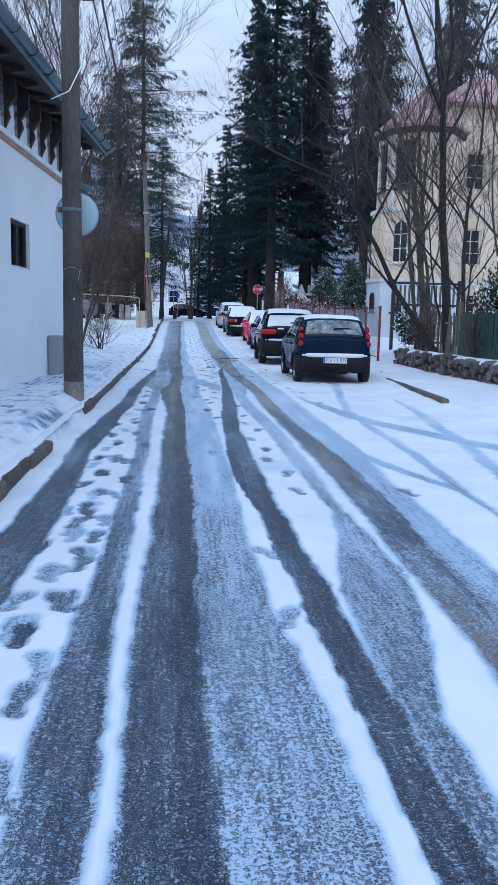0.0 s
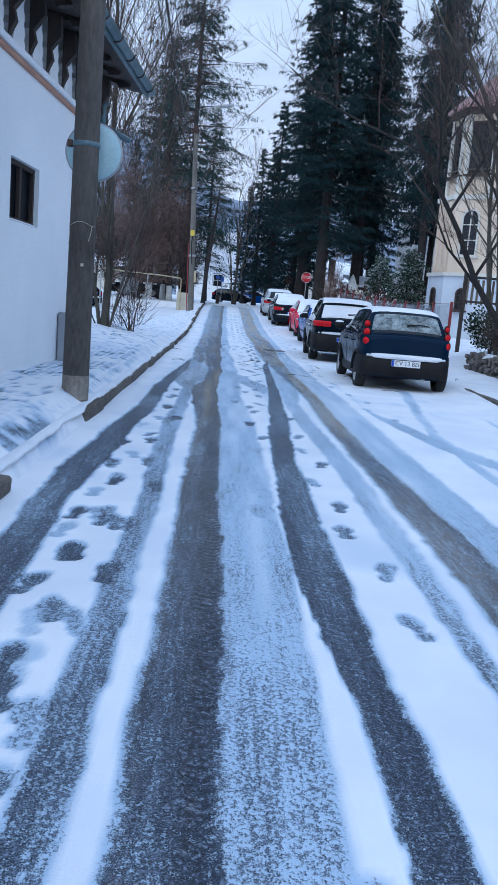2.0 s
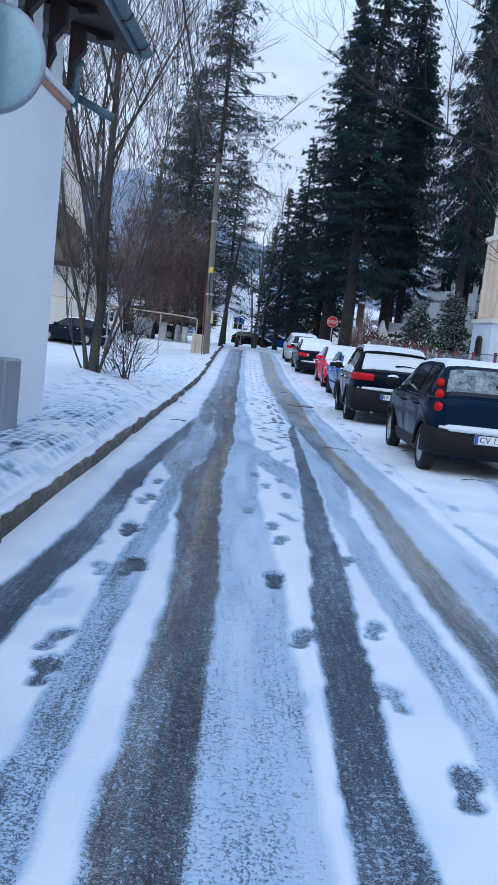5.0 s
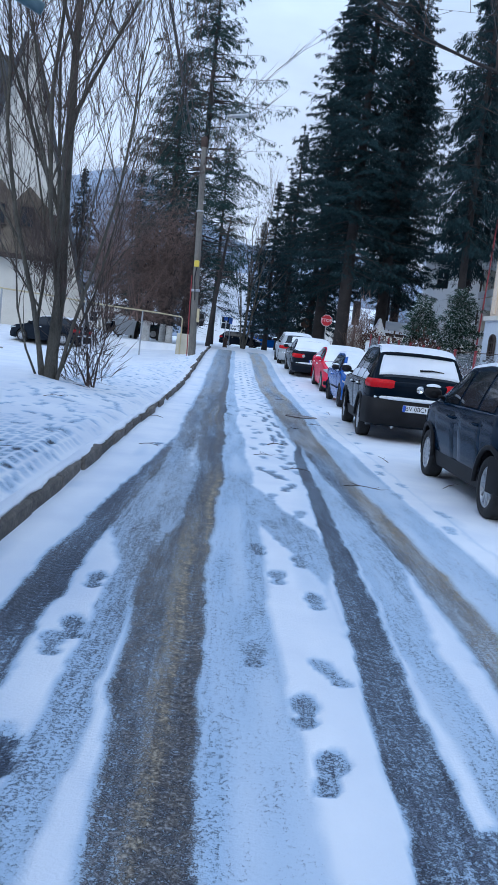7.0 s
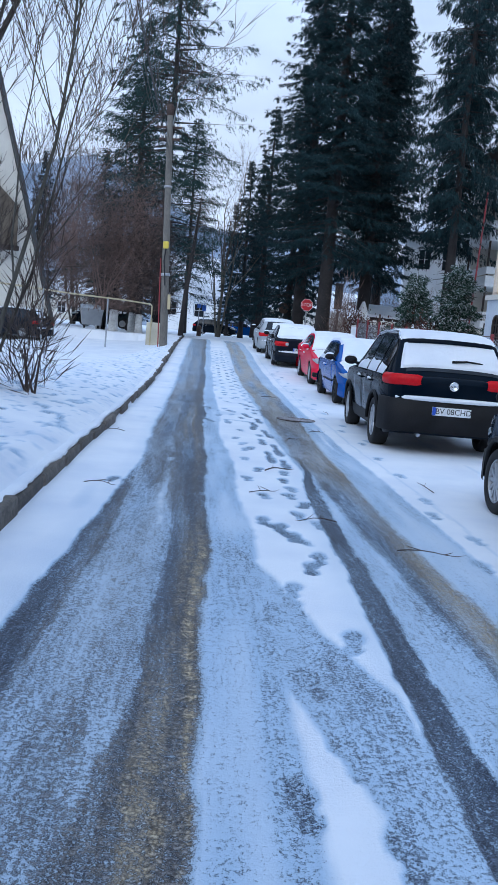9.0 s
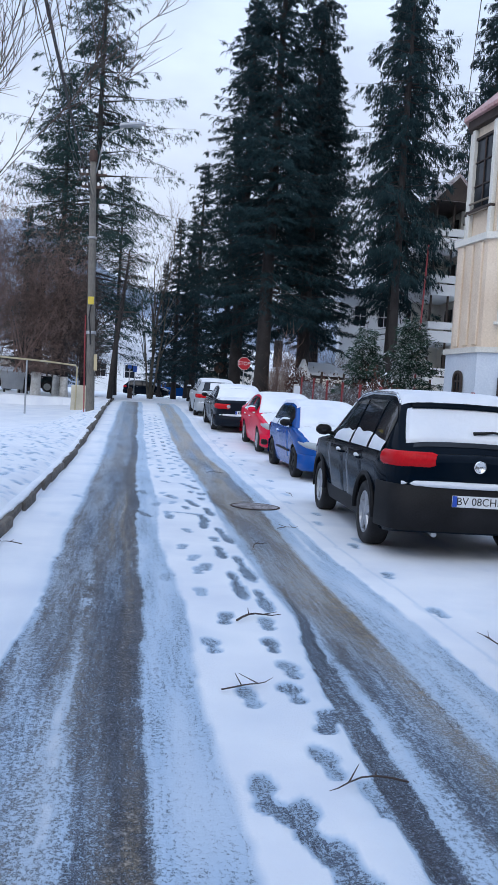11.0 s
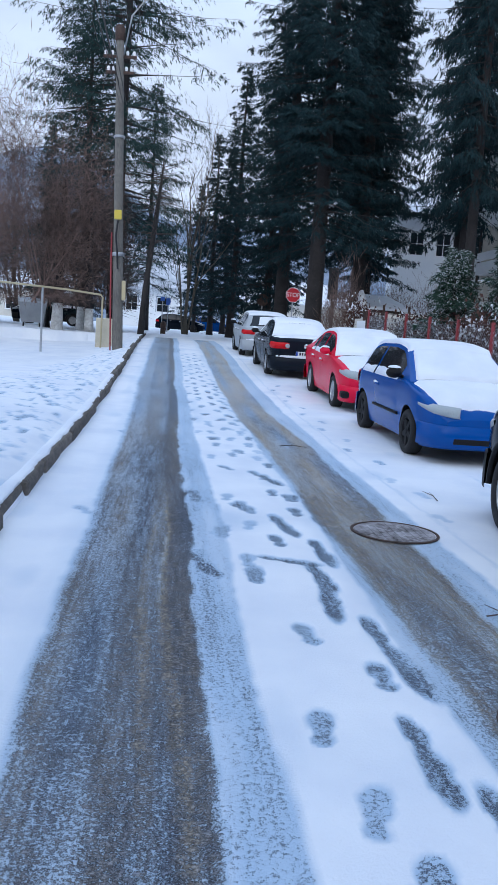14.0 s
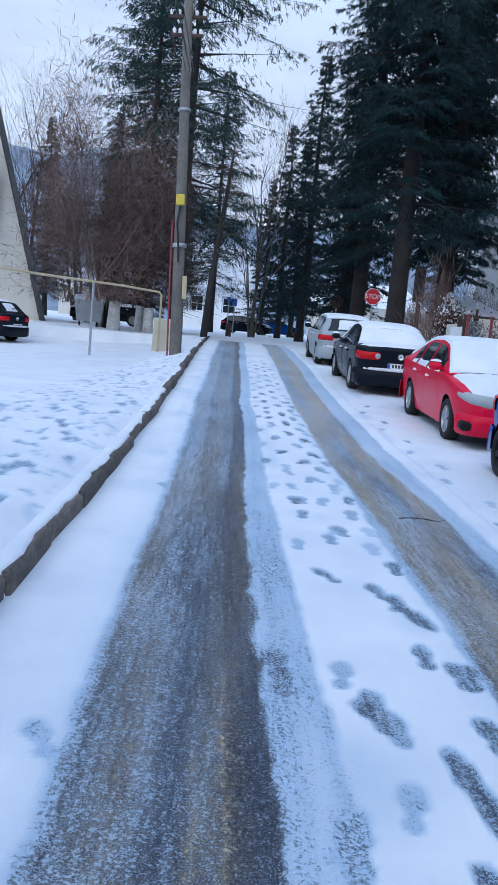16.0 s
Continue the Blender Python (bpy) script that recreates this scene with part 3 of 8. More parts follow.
steps(0.8, (0.79, 20.36), (0.81, 21.14), (0.88, 20.0), (0.78, 19.6), (0.84, 20.7), (0.86, 21.6), (0.56, 20.3), (0.45, 21.1), (-0.80, 20.6), (0.60, 21.7), (0.9, 19.3))
steps(0.5, (2.08, 20.58), (1.97, 19.95), (2.06, 19.14), (1.88, 18.45), (2.19, 21.99), (2.12, 17.6), (2.0, 16.9), (2.15, 15.8), (2.28, 14.9), (2.1, 13.9), (2.3, 13.0), (2.35, 11.9), (2.2, 23.2), (2.28, 24.6))
steps(0.7, (0.84, 29.4), (0.95, 28.44), (0.75, 27.48), (0.41, 26.14), (0.49, 28.07), (0.56, 25.16), (0.81, 24.69), (0.45, 24.22), (0.52, 23.67), (0.61, 23.31), (0.53, 23.18), (0.49, 22.43))
steps(0.45, (0.26, 22.91), (0.11, 25.39), (0.11, 24.41), (0.07, 26.48), (0.09, 22.36), (0.05, 27.74), (0.26, 27.19), (0.39, 26.41), (0.49, 27.36), (0.39, 28.36), (-0.79, 27.63))
steps(0.7, (0.48, 29.82), (0.62, 30.72), (0.77, 29.58), (0.83, 28.64), (0.47, 27.98), (0.54, 27.90), (0.27, 27.12), (0.99, 28.42), (0.93, 27.89), (0.65, 26.94), (0.40, 26.10), (0.09, 28.44), (0.11, 28.26))
steps(0.45, (-0.64, 30.02), (-0.72, 32.08), (0.51, 31.98), (0.12, 30.43), (0.36, 30.5), (0.07, 31.28), (-0.66, 34.5), (-0.75, 37.0))
for x0, y0, x1, y1 in ((0.82, 26.19, 0.76, 25.4), (0.91, 25.39, 0.97, 24.5), (0.80, 24.25, 0.80, 23.75), (0.93, 23.78, 0.95, 22.85), (0.80, 23.12, 0.80, 22.26), (0.93, 22.47, 0.93, 21.95),
                       (0.84, 29.45, 0.95, 29.07), (0.72, 27.71, 0.81, 27.12), (0.91, 26.94, 0.95, 26.42), (0.52, 26.50, 0.80, 26.40), (0.79, 26.31, 0.84, 25.9), (0.04, 26.48, 0.15, 26.09), (0.50, 19.25, 0.72, 18.75)):
    scuff(x0, y0, x1, y1)
stride(0.80, 30.5, 0.70, 46, 0.09, 0.50)
stride(0.60, 31.0, 0.50, 48, 0.12, 0.50, 0.9)
stride(0.36, 32.0, 0.34, 47, 0.09, 0.60, 0.8)
stride(0.95, 30.0, 0.86, 40, 0.05, 0.5, 0.7)
stride(2.3, 25.0, 2.3, 40, 0.10, 0.9, 0.6)


def road_cover(x, y):
    """How much snow lies (0 to 1), how much sand, and how deep the surface is pressed, on arrays of places."""
    xw = x + 0.012 * wobble(x, y, 0.10, 2) + 0.014 * wobble(x, y, 0.35, 3) + 0.03 * wobble(x, y, 1.7, 4)
    cover = 1.0 - 0.06 * np.clip(wobble(x, y, 0.8, 5), 0, 1)
    cover = cover - 0.30 * np.clip(wobble(x * 1.8, y * 0.7, 0.55, 6) - 0.45, 0, 1)
    grit, press, tread, lug = np.zeros_like(x), np.zeros_like(x), np.zeros_like(x), y.copy()
    for rows, left, sand, edge in TRACKS:
        k = soft_band(xw, y, rows, edge * 0.36)
        lvl = left + 0.10 * wobble(x, y * 0.12, 0.10, 8) * np.clip(1 - (y - 26) / 16, 0.15, 1) + 0.05 * wobble(x, y, 1.1, 9)
        if left > 0.5:
            lvl = lvl - 0.20 * np.clip((8 - y) / 5, 0, 1)
        else:
            lvl = lvl - 0.02 * np.clip((9 - y) / 6, 0, 1) + 0.02 * np.clip((y - 16) / 6, 0, 1) + 0.10 * np.clip((y - 29) / 8, 0, 1)
        halo = soft_band(xw, y, rows, 0.46) * np.clip((y - 9) / 7, 0, 1)
        cover = np.minimum(cover, 1 - 0.30 * halo * (1 if left < 0.4 else 0))
        cover = np.where(k > 0, np.minimum(cover, cover * (1 - k) + lvl * k), cover)
        grit = np.maximum(grit, k * sand * np.clip(0.55 + 0.6 * wobble(x * 2.5, y * 0.16, 0.4, 10), 0, 1) * np.clip((y - 3) / 12, 0.12 if sand < 0.9 else 0.4, 1))
        press = np.minimum(press, -0.014 * k * (1 - left))
        if left < 0.29 and sand < 0.9:
            tread = np.maximum(tread, k * np.clip(0.5 + 0.9 * wobble(x * 0.5, y * 0.25, 0.6, 12), 0, 1) * np.interp(y, [2, 5, 7, 9, 14, 19], [0.6, 1.2, 1.8, 1.3, 1, 0.3]))
            a, c = bands(y, rows)
            lug = np.where(k > 0.02, y - 0.60 * np.abs(x - (0.45 * a + 0.55 * c)), lug)
    for px, py, hw, hl, amount in DRIFTS:
        cover = cover + amount * np.clip(1.6 - 1.6 * (((xw - px) / hw) ** 2 + ((y - py) / hl) ** 2), 0, 1) * np.clip(0.7 + 0.8 * wobble(x, y, 0.07, 15), 0, 1)
    xs, ys = x[:, 0], y[0]
    for px, py, a, d, stretch in PRINTS:
        i0, i1 = np.searchsorted(xs, [px - 0.27 * stretch, px + 0.27 * stretch])
        j0, j1 = np.searchsorted(ys, [py - 0.30 * stretch, py + 0.30 * stretch])
        if i1 - i0 < 2 or j1 - j0 < 2:
            continue
        sub = (slice(i0, i1), slice(j0, j1))
        dx, dy = x[sub] - px, y[sub] - py
        u, w = dx * math.cos(a) - dy * math.sin(a), dx * math.sin(a) + dy * math.cos(a)
        u, w = u + 0.012 * wobble(x[sub], y[sub], 0.06, 13), w + 0.015 * wobble(x[sub], y[sub], 0.07, 14)
        w = w / stretch
        sole = (u / 0.062) ** 2 + ((w - 0.055) / 0.108) ** 2
        heel = (u / 0.050) ** 2 + ((w + 0.10) / 0.06) ** 2
        k = np.clip(1.25 * (1.25 - np.minimum(np.minimum(sole, heel), (u / 0.035) ** 2 + ((w + 0.03) / 0.1) ** 2)), 0, 1)
        lvl = 0.80 - 0.46 * d
        cover[sub] = np.minimum(cover[sub], cover[sub] * (1 - k) + lvl * k)
        press[sub] = np.minimum(press[sub], -0.014 * k * d)
    return np.clip(cover, 0, 1), np.clip(grit, 0, 1), press, tread, lug


def height_sheet(name, xs, ys, zf, mat, label, category, attrs=None):
    gx, gy = np.meshgrid(xs, ys, indexing="ij")
    gz = zf(gx, gy)
    n, k = gx.shape
    co = np.stack([gx, gy, gz], -1).reshape(-1, 3)
    i = np.arange((n - 1) * k).reshape(n - 1, k)[:, :-1].ravel()
    faces = np.stack([i, i + k, i + k + 1, i + 1], -1)
    me = bpy.data.meshes.new(name)
    me.vertices.add(len(co))
    me.vertices.foreach_set("co", co.ravel())
    me.loops.add(faces.size)
    me.loops.foreach_set("vertex_index", faces.ravel().astype(np.int32))
    me.polygons.add(len(faces))
    me.polygons.foreach_set("loop_start", np.arange(0, faces.size, 4, dtype=np.int32))
    me.polygons.foreach_set("use_smooth", np.ones(len(faces), bool))
    me.update(calc_edges=True)
    me.validate()
    me.materials.append(mat)
    for key, values in (attrs or {}).items():
        me.attributes.new(key, "FLOAT", "POINT").data.foreach_set("value", values.astype(np.float32).ravel())
    return tagged(new(name, me), label, category, kind="structure")


road_x = np.concatenate([np.arange(ROAD_L, 1.9, 0.020), np.arange(1.9, 2.6, 0.03), np.arange(2.6, ROAD_R + 0.04, 0.05)])
road_y = np.concatenate([np.arange(-8, 1.2, 0.25), np.arange(1.2, 32, 0.026), np.arange(32, 40, 0.05), np.arange(40, 59.0, 0.09)])
rgx, rgy = np.meshgrid(road_x, road_y, indexing="ij")
r_cover, r_grit, r_press, r_tread, r_lug = road_cover(rgx, rgy)
height_sheet("road", road_x, road_y, lambda x, y: grade(y) + r_press + 0.006 * wobble(x, y, 0.5, 21) + 0.05 * np.clip((x - 3.9) / 0.5, 0, 1), ROAD,
             "asphalt street under thin snow with bare wheel tracks and footprints", "road", {"cover": r_cover, "grit": r_grit, "tread": r_tread, "lug": r_lug})

# footprints and trodden places on the pavement and the lawn beside it
side_x = np.concatenate([np.arange(-9, -3.6, 0.3), np.arange(-3.6, -1.36, 0.03), [-1.35, -1.295]])
side_y = np.concatenate([np.arange(-8, 4, 0.5), np.arange(4, 8, 0.07), np.arange(8, 21, 0.03), np.arange(21, 46, 0.07), np.arange(46, 58.2, 0.3)])
sgx, sgy = np.meshgrid(side_x, side_y, indexing="ij")
tread_zone = np.clip(1.5 - 1.5 * np.abs(sgx + 2.35) / 1.15, 0, 1) * np.interp(sgy, [4, 7, 45, 52], [0, 1, 1, 0])
spots = wobble(sgx * 2.2, sgy, 0.22, 31) + 0.55 * wobble(sgx * 2, sgy, 0.1, 32)
s_press = np.clip(spots - 0.25, 0, 1) * tread_zone
s_cover = 1 - np.clip(s_press * 1.05, 0, 0.50)
paved = np.interp(sgy, [11, 13.5, 17, 20.5], [0.3, 1, 0.9, 0]) * np.clip((0.62 - np.abs(sgx + 2.0)) / 0.2, 0, 1)
along, across = sgy / 0.21 + np.floor(sgx / 0.12) % 2 * 0.5 + 0.10 * np.sin(sgx * 50), sgx / 0.12
tops = np.clip((0.42 - np.maximum(np.abs(along % 1 - 0.5), np.abs(across % 1 - 0.5))) / 0.14, 0, 1)
s_cover -= paved * 0.50 * tops * np.clip(0.75 + 0.9 * wobble(sgx, sgy, 0.6, 33), 0, 1)
s_cover -= 0.55 * np.clip((0.16 - np.abs(sgx + 1.47 - 0.02 * (sgy - 9))) / 0.06, 0, 1) * np.clip((sgy - 8.3) / 0.4, 0, 1) * np.clip((10.1 - sgy) / 0.3, 0, 1) * np.clip(0.7 + wobble(sgx, sgy, 0.12, 37), 0, 1)
height_sheet("pavement", side_x, side_y, lambda x, y: np.where(x > -1.33, grade(y) - 0.02, land(np.minimum(x, -1.39), y) - 0.03 * s_press + 0.010 * wobble(x, y, 0.4, 34)), ROAD,
             "trodden snow on a pavement and the lawn beside it", "pavement", {"cover": s_cover, "grit": 0 * s_cover})
verge_x = np.concatenate([np.arange(4.40, 9, 0.12), np.arange(9, 30.1, 0.7)])
verge_y = np.arange(-8, 58.3, 0.3)
vgx, vgy = np.meshgrid(verge_x, verge_y, indexing="ij")
height_sheet("verge", verge_x, verge_y, lambda x, y: land(np.maximum(x, 4.6), y) - 0.10 * np.clip((4.60 - x) / 0.2, 0, 1) + 0.03 * wobble(x, y, 0.7, 35) + 0.05 * wobble(x, y, 2.5, 36) * (x > 6.6), SNOW,
             "snow-covered pavement and garden bank", "pavement")
gxs = np.concatenate([np.linspace(-700, -40, 14), np.arange(-36, -9, 3), [-8.8, -1.5, -1.2, 4.3, 4.55], np.arange(8, 40, 3), np.linspace(44, 700, 14)])
gys = np.concatenate([np.linspace(-300, -20, 8), np.arange(-10, 56, 4), np.arange(57.6, 110, 1.5), np.linspace(115, 800, 14)])
height_sheet("ground", gxs, gys, lambda x, y: np.where(y < 57.7, np.minimum(land(x, y), grade(y)) - 0.12, land(x, y)) + 0.04 * wobble(x, y, 2.0, 41), SNOW,
             "snow-covered open ground reaching to the hills", "ground")


# ---- parked cars ----
def curve_at(pts, s):
    return float(np.interp(s, [p[0] for p in pts], [p[1] for p in pts]))


def smooth_curve(pts, width):
    """The same profile with its corners rounded over that width."""
    a, b = pts[0][0], pts[-1][0]
    ss = np.linspace(a, b, 241)
    zz = np.interp(ss, [p[0] for p in pts], [p[1] for p in pts])
    k = max(1, int(width / (b - a) * 240) // 2)
    pad = np.concatenate([2 * zz[0] - zz[k:0:-1], zz, 2 * zz[-1] - zz[-2:-k - 2:-1]])
    zz = np.convolve(pad, np.ones(2 * k + 1) / (2 * k + 1), "valid")
    return list(zip(ss.tolist(), zz.tolist()))


def make_wheel(car, x, y, r, width, rim_mat, spokes, side):
    turn = Matrix.Translation((x, y, r)) @ Matrix.Rotation(radians(90 * side), 4, "Y")
    h = width / 2
    tyre = Geo().lathe([(r * 0.66, -h * 0.9), (r * 0.80, -h), (r * 0.93, -h * 0.95), (r * 0.985, -h * 0.75), (r, -h * 0.5), (r, h * 0.5), (r * 0.985, h * 0.75), (r * 0.93, h * 0.95), (r * 0.80, h), (r * 0.66, h * 0.9), (r * 0.64, h * 0.4), (r * 0.64, -h * 0.4)], 32, None, True)
    wheel = part("wheel", tyre, TYRE, car, "black rubber tyre dusted with snow", True, turn)
    rim = Geo().lathe([(r * 0.665, h * 0.45), (r * 0.67, h * 0.86), (r * 0.62, h * 0.86), (r * 0.58, h * 0.6), (r * 0.56, h * 0.1), (0.01, h * 0.05)], 32)
    rim.lathe([(r * 0.16, h * 0.2), (r * 0.17, h * 0.80), (r * 0.12, h * 0.92), (0.004, h * 0.94)], 16)
    for k in range(spokes):
        a = 2 * math.pi * k / spokes
        rot = Matrix.Rotation(a, 4, "Z")
        wd = 0.17 * r if spokes <= 7 else 0.075 * r
        rim.add([(r * 0.12, -wd, h * 0.62), (r * 0.12, wd, h * 0.62), (r * 0.60, wd * 0.75, h * 0.62), (r * 0.60, -wd * 0.75, h * 0.62),
                 (r * 0.12, -wd * 0.8, h * 0.84), (r * 0.12, wd * 0.8, h * 0.84), (r * 0.60, wd * 0.55, h * 0.80), (r * 0.60, -wd * 0.55, h * 0.80)],
                [(4, 5, 6, 7), (0, 1, 5, 4), (1, 2, 6, 5), (2, 3, 7, 6), (3, 0, 4, 7)], rot)
    part("rim", rim, rim_mat, wheel, "grey alloy rim" if spokes < 8 else "grey wheel cover")
    return wheel


def make_car(spec, m, label, group="cars parked along the kerb"):
    L, W, H, wr = spec["L"], spec["W"], spec["H"], spec["wheel"]
    ya, yf = -L / 2 + spec["rear_over"], L / 2 - spec["front_over"]
    deck = smooth_curve([(p * L - L / 2, z) for p, z in spec["deck"]], 0.16)
    roof = smooth_curve([(p * L - L / 2, z) for p, z in spec["roof"]], 0.14)
    g0, g1 = roof[0][0], roof[-1][0]
    floor_z, arch = spec["floor"], wr + 0.055
    colour = spec["paint"]
    car = thing("car", m, label, "car", group)

    def half_width(s):
        d0, d1 = s + L / 2, L / 2 - s
        w = W / 2
        w -= 0.13 * W / 2 * max(0, 1 - d0 / 0.55) ** 2.2 + 0.10 * W / 2 * max(0, 1 - d0 / 0.10) ** 2
        w -= 0.20 * W / 2 * max(0, 1 - d1 / 0.80) ** 2.2 + 0.12 * W / 2 * max(0, 1 - d1 / 0.12) ** 2
        return w

    def bottom(s):
        z = floor_z + 0.05 * max(0, 1 - (s + L / 2) / 0.35) + 0.03 * max(0, 1 - (L / 2 - s) / 0.35)
        for a in (ya, yf):
            if abs(s - a) < arch:
                z = max(z, wr + math.sqrt(arch * arch - (s - a) ** 2))
        return z

    def top(s):
        d0, d1 = s + L / 2, L / 2 - s
        return curve_at(deck, s) - 0.05 * max(0, 1 - d0 / 0.08) ** 2 - 0.06 * max(0, 1 - d1 / 0.10) ** 2

    def side_pt(s, k, out=0.0):
        """A point of the body's flank: k from 0 at the sill to 1 at the shoulder."""
        w, b, h = half_width(s), bottom(s), top(s)
        z = b + (h - b) * k
        kk = max(0.0, min(1.0, (z - floor_z) / (h - floor_z)))
        bulge = 1 - 0.10 * (1 - kk) ** 3 - 0.022 * max(0, (kk - 0.72) / 0.28) ** 2 - 0.013 * math.exp(-((kk - 0.42) / 0.16) ** 2)
        return Vector((w * bulge + out, s, z))

    marks = set(np.linspace(-L / 2, L / 2, 57).round(3).tolist())
    for a in (ya, yf):
        marks |= {round(a + arch * math.sin(q), 3) for q in np.linspace(-math.pi / 2, math.pi / 2, 17)}
        marks |= {round(a - arch - 0.002, 3), round(a + arch + 0.002, 3)}
    marks |= {round(-L / 2 + d, 3) for d in (0.015, 0.04, 0.09)} | {round(L / 2 - d, 3) for d in (0.015, 0.04, 0.09)}
    ss = sorted(marks)
    ks = [0.0, 0.06, 0.16, 0.30, 0.42, 0.54, 0.68, 0.80, 0.90, 0.97, 1.0]
    rows = []
    for s in ss:
        right = [side_pt(s, k) for k in ks]
        w, h = right[-1].x, top(s)
        right += [Vector((w - 0.035, s, h + 0.018)), Vector((w * 0.75, s, h + 0.032)), Vector((w * 0.35, s, h + 0.045)), Vector((0, s, h + 0.05))]
        left = [Vector((-p.x, p.y, p.z)) for p in right[-2::-1]]
        rows.append(right + left)
    body = Geo().sheet(rows, None, True)
    for row, flip in ((rows[0], True), (rows[-1], False)):
        n = len(row)
        half = n // 2
        quads = [(j, j + 1, n - 2 - j, n - 1 - j) for j in range(half)]
        body.add(row, [q[::-1] if flip else q for q in quads])
    shell = part("body", body, colour, car, "", True)
    under = Geo().box(-W / 2 + 0.20, -L / 2 + 0.18, floor_z + 0.02, W / 2 - 0.20, L / 2 - 0.18, floor_z + 0.28, 0.03)
    part("underbody", under, BLACKPLASTIC, car, "dark underbody")
    for a, nm in ((ya, "rear"), (yf, "front")):
        for sx in (-1, 1):
            well = Geo()
            arc = [math.pi * q / 14 for q in range(15)]
            well.sheet([[(sx * x, a + (arch + 0.01) * math.cos(q), wr + (arch + 0.01) * math.sin(q)) for x in (W / 2 - 0.33, W / 2 - 0.035)] for q in arc])
            well.add([(sx * (W / 2 - 0.33), a + (arch + 0.01) * math.cos(q), wr + (arch + 0.01) * math.sin(q)) for q in arc], [tuple(range(15))])
            part("wheel_arch", well, BLACKPLASTIC, car, "black wheel arch lining")
            if spec.get("lip"):
                lip = Geo()
                pts = [Vector((sx * (half_width(a + (arch + 0.02) * math.cos(q)) * 0.985 + 0.006), a + (arch + 0.022) * math.cos(q), wr + (arch + 0.022) * math.sin(q))) for q in arc]
                lip.tube(pts, [0.028] * 15, 6)
                part("arch_lip", lip, spec["lip"], car, "black plastic arch lip", True)
    # lower trim: sills and bumper skirts of dark plastic, just proud of the body
    if spec.get("trim"):
        kk = [0.0, 0.08, 0.16, 0.24]
        for sx in (-1, 1):
            sill = Geo().sheet([[(sx * side_pt(s, k, 0.006).x, s, side_pt(s, k).z) for k in kk] for s in np.linspace(ya + arch + 0.02, yf - arch - 0.02, 12)], None, sx > 0)
            part("sill", sill, BLACKPLASTIC, car, "black plastic sill", True)

    def ring_band(z0, z1, y_end, depth, out, nseg=20):
        """A band that wraps round the front or rear end between two heights."""
        rear = y_end < 0
        g, rows_b = Geo(), []
        lim = half_width(-L / 2 + depth if rear else L / 2 - depth)
        path = []
        for q in np.linspace(0, depth, 9)[::-1]:
            s = -L / 2 + q if rear else L / 2 - q
            path.append((half_width(s) + out, s - out if rear else s + out))
        path = path + [(x, y) for x, y in [(path[-1][0] * t, path[-1][1]) for t in (0.6, 0.2, -0.2, -0.6)]] + [(-x, y) for x, y in path[::-1]]
        zs = [z0, z0 + 0.012, (z0 + z1) / 2, z1 - 0.012, z1]
        offs = [-0.03, 0.0, 0.006, 0.0, -0.03]
        sg = -1 if rear else 1
        for x, y in path:
            rows_b.append([(x * (1 + o * 0.4), y + sg * o * (1 if abs(x) < lim else 0.3), z) for z, o in zip(zs, offs)])
        return g.sheet(rows_b, None, not rear)

    lowmat = BLACKPLASTIC if spec.get("trim") else colour
    part("rear_bumper", ring_band(floor_z + 0.06, spec["rb"][1], -1, 0.42, 0.016), spec.get("rb_mat", lowmat), car, "", True)
    part("front_bumper", ring_band(floor_z + 0.04, spec["fb"][1], 1, 0.40, 0.016), lowmat, car, "", True)

    # cabin
    tuck = spec.get("tuck", 0.70)

    def cabin(s, k):
        """k: 0 at the belt line, 1 at the roof's edge, then to 2 at the middle."""
        h, r = top(s) - 0.01, max(curve_at(roof, s), top(s) + 0.005)
        wb = half_width(s) * 0.945
        wt = wb - (wb - W / 2 * tuck) * min(1, (r - h) / (H - h + 0.001)) ** 0.9
        if k <= 1:
            e = r - min(0.05, (r - h) * 0.3)
            return Vector((wb + (wt - wb) * k ** 1.25, s, h + (e - h) * k))
        t = k - 1
        e = r - min(0.05, (r - h) * 0.3)
        return Vector((wt * math.cos(t * math.pi / 2) ** 0.55 if t < 1 else 0, s, e + (r - e) * math.sin(t * math.pi / 2) ** 0.7 + 0.02 * t))

    gs = np.linspace(g0, g1, 45)
    kk = [0, 0.15, 0.35, 0.55, 0.75, 0.9, 1.0, 1.12, 1.25, 1.4, 1.6, 1.8, 2.0]
    rows = []
    for s in gs:
        right = [cabin(s, k) for k in kk]
        rows.append(right + [Vector((-p.x, p.y, p.z)) for p in right[-2::-1]])
    part("cabin", Geo().sheet(rows, None, True), colour, car, "", True)

    def pane(s0, s1, sx, pillar=0.0):
        """A side window between two places along the car."""
        n = 10
        rws = []
        for s in np.linspace(s0, s1, n):
            rws.append([(sx * (cabin(s, k).x + 0.006), s, cabin(s, k).z) for k in np.linspace(0.07, 0.93, 6)])
        return Geo().sheet(rws, None, sx > 0)

